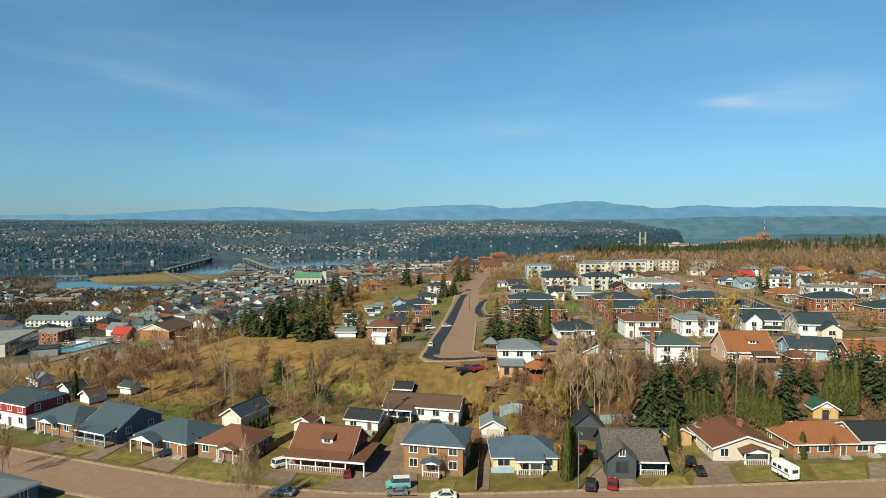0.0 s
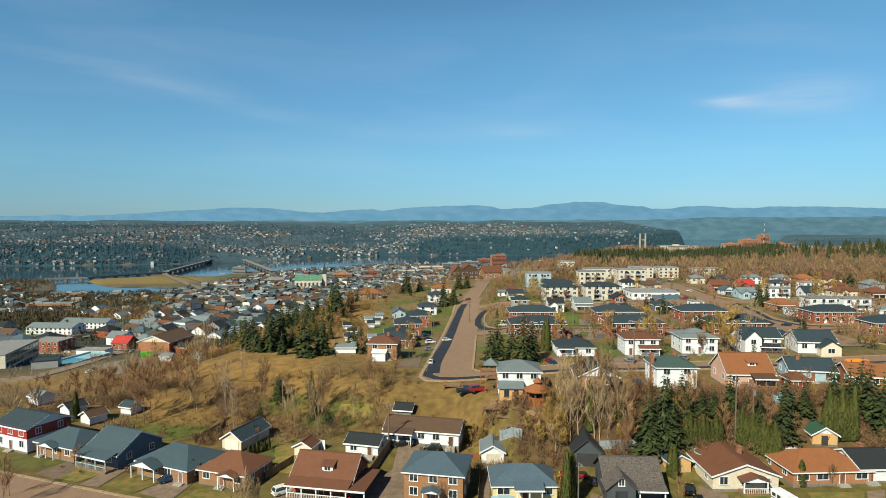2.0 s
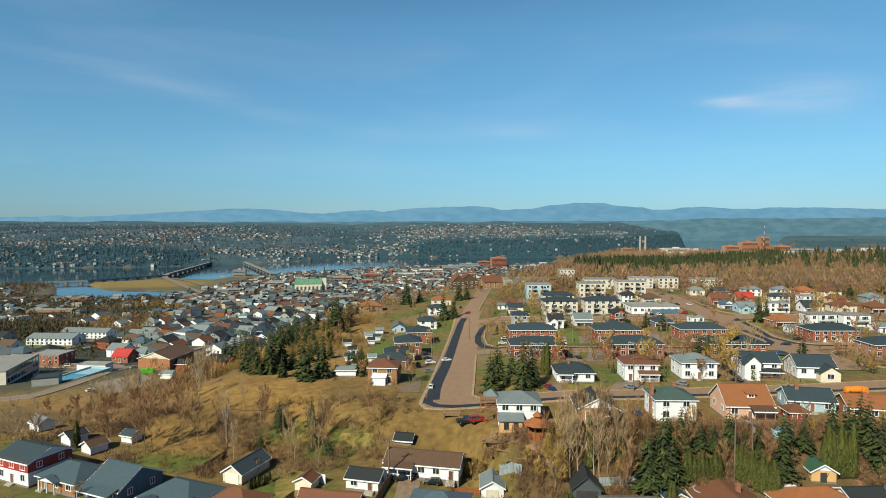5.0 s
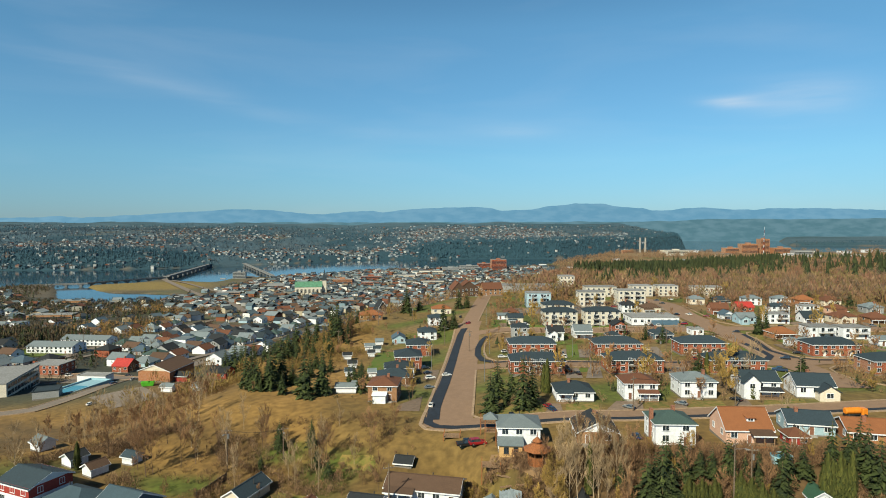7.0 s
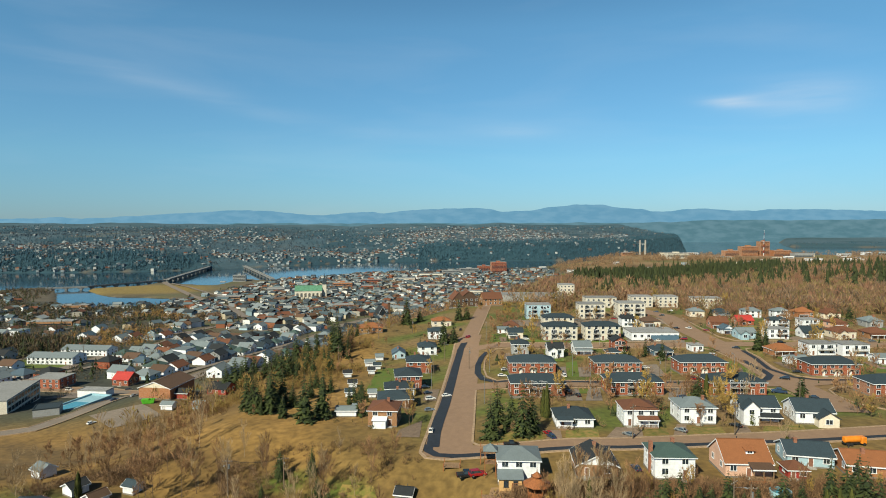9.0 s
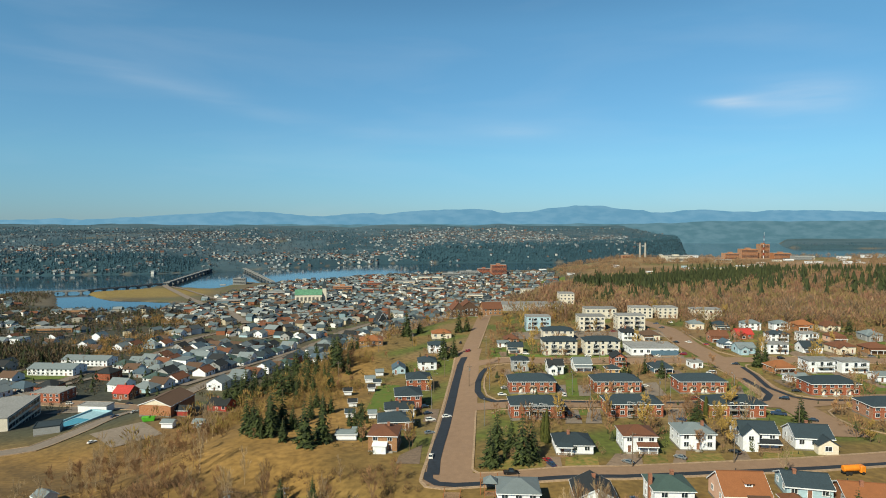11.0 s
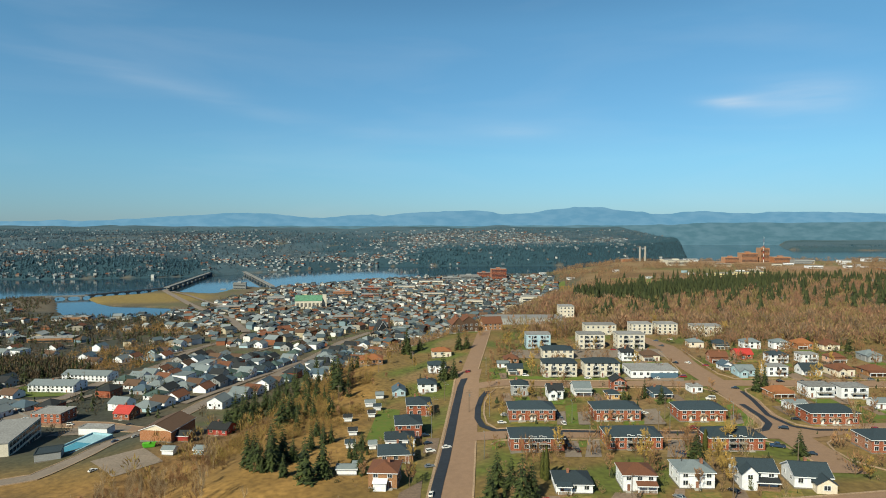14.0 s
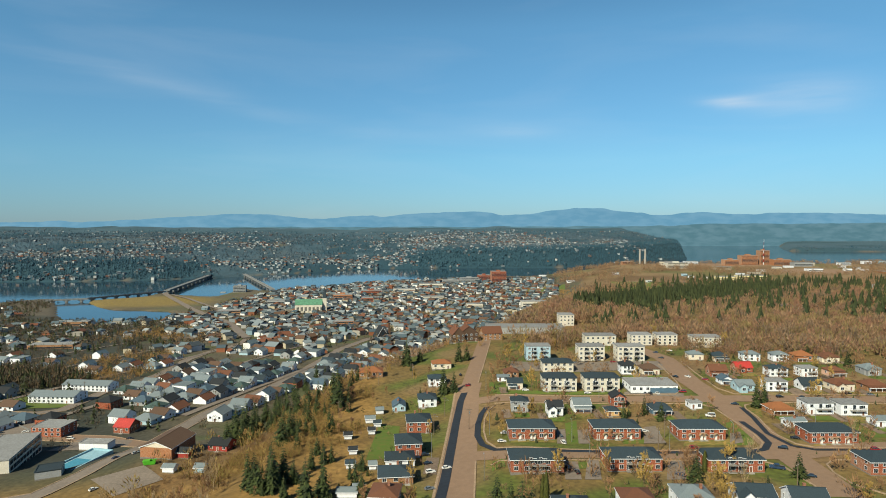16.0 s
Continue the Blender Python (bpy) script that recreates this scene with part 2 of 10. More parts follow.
M = {
    "white": siding("white_siding", (0.79, 0.83, 0.9)),
    "cream": siding("cream_siding", (0.7, 0.63, 0.52)),
    "pale_yellow": siding("pale_yellow_siding", (0.74, 0.64, 0.36)),
    "lightblue": siding("pale_blue_siding", (0.36, 0.52, 0.62)),
    "blue": siding("blue_siding", (0.1, 0.19, 0.28)),
    "grey": siding("grey_siding", (0.38, 0.4, 0.42)),
    "charcoal": siding("charcoal_siding", (0.085, 0.105, 0.125)),
    "red": siding("red_siding", (0.42, 0.05, 0.04)),
    "pink": mat("pink_stucco", (0.66, 0.42, 0.32), 0.9, 0.06, 3, 0.2),
    "tan": siding("tan_siding", (0.6, 0.38, 0.17)),
    "green": siding("green_siding", (0.16, 0.3, 0.2)),
    "brick_tan": brick("tan_brick", (0.4, 0.2, 0.085), (0.3, 0.14, 0.06)),
    "brick_red": brick("red_brick", (0.4, 0.085, 0.03), (0.3, 0.06, 0.025)),
    "brick_orange": brick("orange_brick", (0.5, 0.2, 0.08), (0.4, 0.16, 0.07)),
    "stucco": mat("pale_stucco", (0.62, 0.585, 0.51), 0.9, 0.06, 2, 0.1),
    "footing": mat("grey_footing", (0.24, 0.22, 0.2), 0.9, 0.1, 2.5, 0.2),
    "concrete": mat("concrete", (0.44, 0.42, 0.39), 0.9, 0.1, 2.5, 0.2),
    "r_slate": mat("slate_blue_shingle", (0.028, 0.051, 0.07), 0.85, 0.125, 5.0, 0.4, hue=0.2),
    "r_steel": mat("steel_blue_shingle", (0.055, 0.1, 0.135), 0.85, 0.1, 5.0, 0.4, hue=0.12),
    "r_blue": mat("blue_grey_shingle", (0.08, 0.135, 0.19), 0.85, 0.090, 5.0, 0.4, hue=0.08),
    "r_dark": mat("charcoal_shingle", (0.02, 0.026, 0.033), 0.85, 0.150, 5.0, 0.4, hue=0.2),
    "r_weathered": mat("weathered_shingle", (0.13, 0.115, 0.11), 0.9, 0.25, 3.5, 0.4),
    "r_rust": mat("rust_brown_shingle", (0.18, 0.072, 0.038), 0.85, 0.080, 5.0, 0.4, hue=0.12),
    "r_orange": mat("orange_brown_shingle", (0.34, 0.13, 0.05), 0.85, 0.070, 5.0, 0.4, hue=0.1),
    "r_brown": mat("brown_shingle", (0.12, 0.07, 0.045), 0.85, 0.080, 5.0, 0.4, hue=0.15),
    "r_grey": mat("grey_shingle", (0.2, 0.25, 0.28), 0.8, 0.070, 5.0, 0.3, hue=0.1),
    "r_green": mat("green_shingle", (0.035, 0.11, 0.07), 0.85, 0.090, 5.0, 0.3),
    "r_teal": mat("grey_green_shingle", (0.06, 0.11, 0.105), 0.85, 0.080, 5.0, 0.3),
    "r_red": mat("red_metal_sheet", (0.55, 0.06, 0.05), 0.5, 0.1, 1.2, 0.1),
    "r_copper": mat("green_copper_sheet", (0.1, 0.28, 0.18), 0.6, 0.12, 0.3, 0.1),
    "r_flat": mat("gravel_flat_deck", (0.3, 0.31, 0.32), 0.9, 0.12, 1.0, 0.2, hue=0.15),
    "trim": mat("white_trim", (0.8, 0.835, 0.9), 0.5, 0.04, 3),
    "trim_dark": mat("dark_trim", (0.06, 0.06, 0.065), 0.5, 0.1, 3),
    "glass": mat("window_glass", (0.03, 0.045, 0.06), 0.08, 0.2, 0.8, spec=0.8),
    "door": mat("painted_door", (0.25, 0.12, 0.08), 0.5, 0.1, 3, hue=0.4),
    "door_white": mat("white_panel_door", (0.78, 0.77, 0.74), 0.5, 0.04, 3),
    "chimney": mat("chimney_brick", (0.36, 0.16, 0.1), 0.9, 0.2, 5, 0.3),
    "wood": mat("weathered_timber", (0.3, 0.19, 0.11), 0.85, 0.2, 4, 0.2, hue=0.15),
    "bridge": mat("grey_bridge_concrete", (0.25, 0.26, 0.27), 0.9, 0.1, 0.2),
    "cedar_wood": mat("stained_cedar", (0.36, 0.13, 0.045), 0.7, 0.15, 4, 0.2),
    "pole": mat("grey_brown_pole_wood", (0.2, 0.15, 0.11), 0.9, 0.2, 5, 0.2),
    "metal": mat("galvanised_steel", (0.5, 0.52, 0.54), 0.45, 0.06, 2, metal=0.7),
    "sheet": mat("corrugated_sheet", (0.42, 0.5, 0.56), 0.5, 0.1, 1.5, metal=0.3),
    "asphalt": mat("dusty_worn_asphalt", (0.32, 0.208, 0.138), 0.92, 0.05, 3.5, 0.15, big=0.1),
    "asphalt_grey": mat("grey_asphalt", (0.26, 0.215, 0.18), 0.9, 0.08, 0.9, 0.1, big=0.12),
    "patch": mat("fresh_asphalt", (0.022, 0.03, 0.045), 0.75, 0.12, 0.8, 0.1, big=0.15),
    "kerb": mat("concrete_kerb", (0.42, 0.3, 0.2), 0.9, 0.12, 1.2, 0.2),
    "drive": mat("dusty_driveway", (0.24, 0.175, 0.13), 0.92, 0.1, 0.9, 0.15, big=0.14, hue=0.14),
    "lawn": mat("lawn_grass", (0.12, 0.15, 0.02), 0.95, 0.2, 0.6, 0.4, second=(0.33, 0.22, 0.07), big=0.2, hue=0.2),
    "lawn_green": mat("fresh_lawn", (0.1, 0.19, 0.016), 0.95, 0.2, 0.5, 0.4, second=(0.16, 0.18, 0.03), big=0.12, hue=0.1),
    "earth": mat("bare_earth", (0.33, 0.2, 0.1), 0.95, 0.2, 0.6, 0.5, second=(0.24, 0.16, 0.09)),
    "bark": mat("bare_bark", (0.22, 0.14, 0.09), 0.95, 0.2, 6, 0.2, hue=0.25),
    "pale_bark": mat("pale_birch_bark", (0.5, 0.38, 0.25), 0.9, 0.15, 6, 0.1, hue=0.1),
    "twig": mat("bare_twigs", (0.36, 0.2, 0.1), 0.95, 0.15, 0.4, 0.0, hue=0.35),
    "twig_tan": mat("tan_twigs", (0.46, 0.33, 0.19), 0.95, 0.15, 0.4, 0.0, hue=0.2),
    "bud": mat("budding_twigs", (0.5, 0.33, 0.09), 0.95, 0.15, 0.4, 0.0, hue=0.25),
    "spruce": mat("spruce_needles", (0.022, 0.04, 0.01), 0.9, 0.3, 0.6, 0.0, second=(0.058, 0.09, 0.02), hue=0.35),
    "cedar": mat("cedar_foliage", (0.085, 0.105, 0.016), 0.9, 0.25, 0.8, 0.0, second=(0.06, 0.085, 0.018), hue=0.25),
    "scrub": mat("dry_scrub", (0.34, 0.2, 0.09), 0.95, 0.2, 0.5, 0.0, hue=0.35),
    "tyre": mat("tyre_rubber", (0.02, 0.02, 0.02), 0.85, 0.1, 5),
    "rim": mat("wheel_rim", (0.45, 0.46, 0.48), 0.35, 0.05, 5, metal=0.8),
    "lamp": mat("lamp_lens", (0.75, 0.72, 0.65), 0.2, 0.05, 5),
    "pool_water": mat("pool_water", (0.09, 0.36, 0.5), 0.08, 0.06, 1.0, 0.05),
    "pool_wall": mat("pool_liner", (0.3, 0.5, 0.6), 0.5, 0.05, 1.0),
    "orange_paint": mat("orange_tank_paint", (0.75, 0.24, 0.02), 0.4, 0.06, 1.0),
    "bin_green": mat("bright_green_steel", (0.1, 0.5, 0.03), 0.5, 0.08, 1.0),
    "cover": mat("winter_cover", (0.78, 0.8, 0.82), 0.6, 0.05, 1.0),
}
M["spruce"] = island_mat("spruce_needles", [(0.03, 0.052, 0.012), (0.066, 0.092, 0.02), (0.042, 0.066, 0.014), (0.09, 0.118, 0.027), (0.02, 0.036, 0.01)], 0.9)
M["cedar"] = island_mat("cedar_foliage", [(0.07, 0.09, 0.014), (0.12, 0.135, 0.022), (0.05, 0.07, 0.013), (0.15, 0.155, 0.03)], 0.9)
for key, col in (("car_white", (0.75, 0.75, 0.74)), ("car_black", (0.014, 0.016, 0.02)), ("car_red", (0.35, 0.015, 0.02)), ("car_grey", (0.2, 0.22, 0.24)),
                 ("car_blue", (0.03, 0.06, 0.13)), ("car_teal", (0.2, 0.55, 0.52)), ("car_silver", (0.45, 0.47, 0.48))):
    M[key] = mat(key.replace("car_", "") + "_car_paint", col, 0.25, 0.04, 1.0, spec=0.6)


# ---- building blocks ----
class Shape:
    """Collects corners and faces, and becomes one mesh."""

    def __init__(self):
        self.v, self.f = [], []

    def add(self, verts, faces):
        k = len(self.v)
        self.v += [tuple(p) for p in verts]
        self.f += [tuple(i + k for i in face) for face in faces]
        return self

    def box(self, x0, x1, y0, y1, z0, z1):
        p = [(x, y, z) for z in (z0, z1) for y in (y0, y1) for x in (x0, x1)]
        return self.add(p, [(0, 2, 3, 1), (4, 5, 7, 6), (0, 1, 5, 4), (2, 6, 7, 3), (0, 4, 6, 2), (1, 3, 7, 5)])

    def soft_box(self, x0, x1, y0, y1, z0, z1, b=0.03):
        """A box with its upper and upright edges chamfered."""
        ring = lambda e, z: [(x0 + e, y0, z), (x1 - e, y0, z), (x1, y0 + e, z), (x1, y1 - e, z), (x1 - e, y1, z), (x0 + e, y1, z), (x0, y1 - e, z), (x0, y0 + e, z)]
        top = [(x0 + b, y0 + b, z1), (x1 - b, y0 + b, z1), (x1 - b, y0 + b, z1), (x1 - b, y1 - b, z1), (x1 - b, y1 - b, z1), (x0 + b, y1 - b, z1), (x0 + b, y1 - b, z1), (x0 + b, y0 + b, z1)]
        v = ring(b, z0) + ring(b, z1 - b) + [top[0], top[2], top[4], top[6]]
        f = [(i, (i + 1) % 8, 8 + (i + 1) % 8, 8 + i) for i in range(8)]
        f += [(8, 9, 17, 16), (9, 10, 17), (10, 11, 18, 17), (11, 12, 18), (12, 13, 19, 18), (13, 14, 19), (14, 15, 16, 19), (15, 8, 16), (16, 17, 18, 19), tuple(range(7, -1, -1))]
        return self.add(v, f)

    def tube(self, a, b, r0, r1, n=6):
        a, b = Vector(a), Vector(b)
        d = (b - a).normalized()
        s = d.cross(Vector((0.3, 0.9, 0.1))).normalized()
        u = d.cross(s)
        ring = [math.cos(2 * math.pi * k / n) * s + math.sin(2 * math.pi * k / n) * u for k in range(n)]
        v = [a + r0 * q for q in ring] + [b + r1 * q for q in ring]
        f = [(k, (k + 1) % n, n + (k + 1) % n, n + k) for k in range(n)]
        return self.add(v, f + [tuple(range(n - 1, -1, -1)), tuple(range(n, 2 * n))])

    def slab(self, ring, t):
        """A flat polygon with thickness t downwards."""
        n = len(ring)
        v = [tuple(p) for p in ring] + [(p[0], p[1], p[2] - t) for p in ring]
        return self.add(v, [tuple(range(n)), tuple(range(2 * n - 1, n - 1, -1))] + [(k, n + k, n + (k + 1) % n, (k + 1) % n) for k in range(n)])

    def mesh(self, name, material, flat=True):
        me = bpy.data.meshes.new(name)
        me.from_pydata(self.v, [], self.f)
        me.materials.append(material)
        me.update()
        return me


def part(name, shape, material, parent, label="", at=None):
    """One mesh under a thing or a part."""
    ob = new(name, shape.mesh(name, material) if isinstance(shape, Shape) else shape)
    ob.parent = parent
    if at is not None:
        ob.matrix_basis = at
    if label:
        ob["label"] = label
    return ob


def thing(name, m, label, category, group="", kind=""):
    ob = new(name)
    ob.matrix_world = m
    ob.empty_display_size = 0.5
    return tagged(ob, label, category, group, kind)

# ---- the lie of the land: terraces above a river valley ----
WATER = -75.0


def smooth(v):
    v = np.clip(v, 0.0, 1.0)
    return v * v * (3 - 2 * v)


def line(v, *stops):
    return np.interp(v, [s[0] for s in stops], [s[1] for s in stops])


def ripple(x, y, size, seed=0.0):
    a = np.sin(x / size + 1.3 * np.sin(y / size * 0.7 + seed) + seed)
    b = np.sin(y / size * 1.1 + 1.7 * np.sin(x / size * 0.6 - seed) + 2 * seed)
    return 0.5 * (a + b)


def grain(x, y, size, seed=0.0, octaves=3):
    """Smooth random values from 0 to 1 over the plan, with finer detail in each octave."""
    out, amp, total = 0.0, 1.0, 0.0
    for k in range(octaves):
        gx, gy = x / size * 2 ** k + 17.3 * seed, y / size * 2 ** k - 9.1 * seed
        ix, iy = np.floor(gx), np.floor(gy)
        fx, fy = smooth(gx - ix), smooth(gy - iy)
        pick = lambda a, b: np.modf(np.abs(np.sin(a * 127.1 + b * 311.7 + seed * 74.7) * 4375.5453))[0]
        low, high = pick(ix, iy) * (1 - fx) + pick(ix + 1, iy) * fx, pick(ix, iy + 1) * (1 - fx) + pick(ix + 1, iy + 1) * fx
        out, total, amp = out + amp * (low * (1 - fy) + high * fy), total + amp, amp * 0.55
    return out / total


SPIT = [(-725, 1205), (-675, 1150), (-628, 1113), (-512, 1092), (-470, 1040), (-430, 1030), (-400, 1200), (-410, 1445), (-432, 1436), (-480, 1470), (-502, 1468), (-501, 1377), (-510, 1318),
        (-562, 1338), (-609, 1358), (-640, 1392), (-660, 1380), (-666, 1315), (-707, 1276), (-749, 1249)]


def inside(x, y, ring):
    """Distance to the ring of a plot, negative outside."""
    best, odd = np.full(np.shape(x), 1e9), np.zeros(np.shape(x), bool)
    for (x0, y0), (x1, y1) in zip(ring, ring[1:] + ring[:1]):
        dx, dy = x1 - x0, y1 - y0
        f = np.clip(((x - x0) * dx + (y - y0) * dy) / (dx * dx + dy * dy), 0, 1)
        best = np.minimum(best, np.hypot(x - x0 - f * dx, y - y0 - f * dy))
        odd ^= ((y0 > y) != (y1 > y)) & (x < x0 + (y - y0) * dx / (dy if dy else 1e-9))
    return np.where(odd, best, -best)


NEAR_SHORE = ((-1800, 1210), (-909, 1222), (-864, 1284), (-830, 1292), (-800, 1240), (-735, 1150), (-680, 1062), (-625, 998), (-557, 972), (-504, 978), (-468, 1012), (-445, 1060), (-428, 1434),
              (-392, 1457), (-317, 1495), (-265, 1521), (-219, 1604), (-131, 1650), (0, 1715), (96, 1800), (306, 1841), (600, 1900), (900, 1960), (1500, 2010))
FAR_SHORE = ((-5000, 1400), (-2200, 1560), (-1214, 1634), (-1059, 1634), (-921, 1664), (-826, 1680), (-760, 1712), (-675, 1728), (-621, 1800), (-505, 1880), (-412, 1943), (-319, 2050), (-167, 2100), (0, 2128),
             (300, 2134), (436, 2150), (700, 2320), (948, 2540), (1080, 2640), (1160, 2880), (1215, 3100), (1260, 5600), (1500, 5600), (1600, 3300), (2600, 3250), (5000, 3200))


def height(x, y):
    """Ground height of the land at x, y (arrays)."""
    x, y = np.broadcast_arrays(np.atleast_1d(np.asarray(x, float)), np.atleast_1d(np.asarray(y, float)))
    front = 1.5 + 0.03 * np.maximum(0, x) * smooth((y - 60) / 30) + 1.9 * np.exp(-((x + 12) / 14) ** 2) * smooth((y - 103) / 12)
    # the upper terrace with its street grid
    top = line(y, (115, 12.2), (150, 11.5), (165, 11.3), (190, 10.4), (226, 9.0), (280, 9.2), (310, 8.8), (360, 7.6), (411, 6.8),
               (500, 3), (600, 0), (900, -22), (1220, -38), (1700, -32), (1950, -70), (2100, -90))
    top = top + smooth((x - 60) / 60) * line(y, (140, 0), (260, 1.5), (330, 3.5), (450, 3), (600, 0))
    top = top - (2.8 + line(y, (165, 0), (230, 1.4), (275, 4.2), (300, 1.8), (330, 0.8), (400, 0))) * smooth((38 - x - 0.05 * (y - 150)) / 44)
    top = top + smooth((x - 260) / 160) * line(y, (360, 0), (430, 3), (600, 11), (900, 12), (1300, 8), (1700, 4))
    # the valley floor
    low = line(y, (60, 1.5), (110, 1.5), (122, 1.0), (142, 0.0), (165, -2.5), (200, -9), (255, -14.5), (290, -18), (320, -20),
               (385, -25), (600, -42), (974, -71), (1050, -73))
    low = low + 7 * np.exp(-(((x + 118) / 34) ** 2 + ((y - 250) / 34) ** 2))
    edge = line(y, (100, -70), (140, -76), (180, -84), (240, -80), (300, -76), (380, -52), (450, -12), (600, 62), (900, 120), (1300, 240), (1700, 400))
    wide = line(y, (100, 34), (180, 28), (300, 26), (450, 44), (600, 62), (900, 90), (1300, 150))
    up = smooth(0.5 + (x - edge) / (2 * wide))
    back = low + (top - low) * up
    # the bank between the front terrace and the upper one
    bank = line(x, (-90, 152), (-40, 148), (-12, 134), (2, 131), (14, 111), (30, 109), (80, 108))
    half = line(x, (-90, 24), (-40, 22), (-12, 10), (2, 9), (14, 8), (80, 9))
    z = front + (back - front) * smooth(0.5 + (y - bank) / (2 * half))
    z = z + 0.15 * ripple(x, y, 9.0, 0.4) * smooth((y - 100) / 30) * (1 - smooth((x + 25) / 20))
    # river: a near shore, a spit of land, the far shore
    near = line(x, *NEAR_SHORE)
    z = z + (-88 - z) * smooth((y - near + 20) / 40)
    some = (x > -900) & (x < -300) & (y > 950) & (y < 1550)
    spit = np.zeros(np.shape(z))
    spit[some] = smooth(0.55 + inside(x[some], y[some], SPIT) / 30)
    z = np.maximum(z, -88 + 15.5 * spit)
    s = y - line(x, *FAR_SHORE)
    low_right = smooth((x - 1750) / 300)
    inland = np.maximum(s, 0) / np.maximum(4190 - line(x, *FAR_SHORE), 120 + 900 * smooth((x - 1250) / 200))
    bluff = line(x, (-1600, 40), (-900, 36), (-760, 12), (-400, 8), (-220, 14), (0, 46), (400, 54), (1160, 62), (1290, 20), (5000, 8))
    hill = -88 + 15 * smooth((s + 20) / 40) + bluff * smooth(s / 110) + (124 - bluff - 82 * smooth((x - 1400) / 100)) * inland ** (0.9 + 1.6 * low_right)
    hill = hill + 34 * (grain(x, y, 700, 3.9) - 0.5) * smooth((y - 3300) / 700) * (1 - 0.8 * smooth((x - 1200) / 200))
    hill = hill + (26 * (grain(x, y, 520, 1.7) - 0.5) + 22 * (grain(x, y, 210, 0.3) - 0.5)) * smooth((s - 60) / 300) * (1 - 0.75 * smooth((x - 1200) / 200))
    # the wide bay opens behind the wooded eastern shore
    bay = line(y, (3080, 1830), (3700, 2100), (4260, 2400))
    hill = -88 + (hill + 88) * np.where(x > 1400, smooth(0.5 + (x - bay) / 80), 1.0)
    return np.where(y > near + 30, np.maximum(z, hill), z)


def ground_z(x, y):
    return float(height(x, y)[0])

# ---- houses ----
WINDOWS = {}


def window_meshes(w, h, trim="trim"):
    key = (round(w, 2), round(h, 2), trim)
    if key not in WINDOWS:
        f, p = Shape(), Shape()
        t = 0.11
        f.box(-w / 2 - t, w / 2 + t, -0.07, 0.02, h / 2, h / 2 + t).box(-w / 2 - t - 0.05, w / 2 + t + 0.05, -0.12, 0.02, -h / 2 - t, -h / 2)
        f.box(-w / 2 - t, -w / 2, -0.07, 0.02, -h / 2, h / 2).box(w / 2, w / 2 + t, -0.07, 0.02, -h / 2, h / 2)
        f.box(-0.035, 0.035, -0.06, 0.02, -h / 2, h / 2)
        p.box(-w / 2, -0.035, -0.03, 0.02, -h / 2, h / 2).box(0.035, w / 2, -0.03, 0.02, -h / 2, h / 2)
        WINDOWS[key] = f.mesh("window", M[trim]), p.mesh("pane", M["glass"])
    return WINDOWS[key]


def far_window(w, h, trim):
    """Frame and dark panes in one mesh, for houses further off."""
    key = (round(w, 2), round(h, 2), trim, "far")
    if key not in WINDOWS:
        s = Shape().box(-w / 2 - 0.1, w / 2 + 0.1, -0.05, 0.02, -h / 2 - 0.1, h / 2 + 0.1).box(-w / 2, -0.03, -0.07, 0.0, -h / 2, h / 2).box(0.03, w / 2, -0.07, 0.0, -h / 2, h / 2)
        me = s.mesh("window", M[trim])
        me.materials.append(M["glass"])
        me.polygons.foreach_set("material_index", [0] * 6 + [1] * 12)
        WINDOWS[key] = me
    return WINDOWS[key]


def window(parent, x, y, z, turn, w=1.1, h=1.1, trim="trim", split=True):
    fm, pm = window_meshes(w, h, trim)
    if not split:
        return part("window", far_window(w, h, trim), None, parent, "", pose(x, y, z, 0, 0, turn))
    ob = part("window", fm, None, parent, "", pose(x, y, z, 0, 0, turn))
    part("pane", pm, None, ob)
    return ob


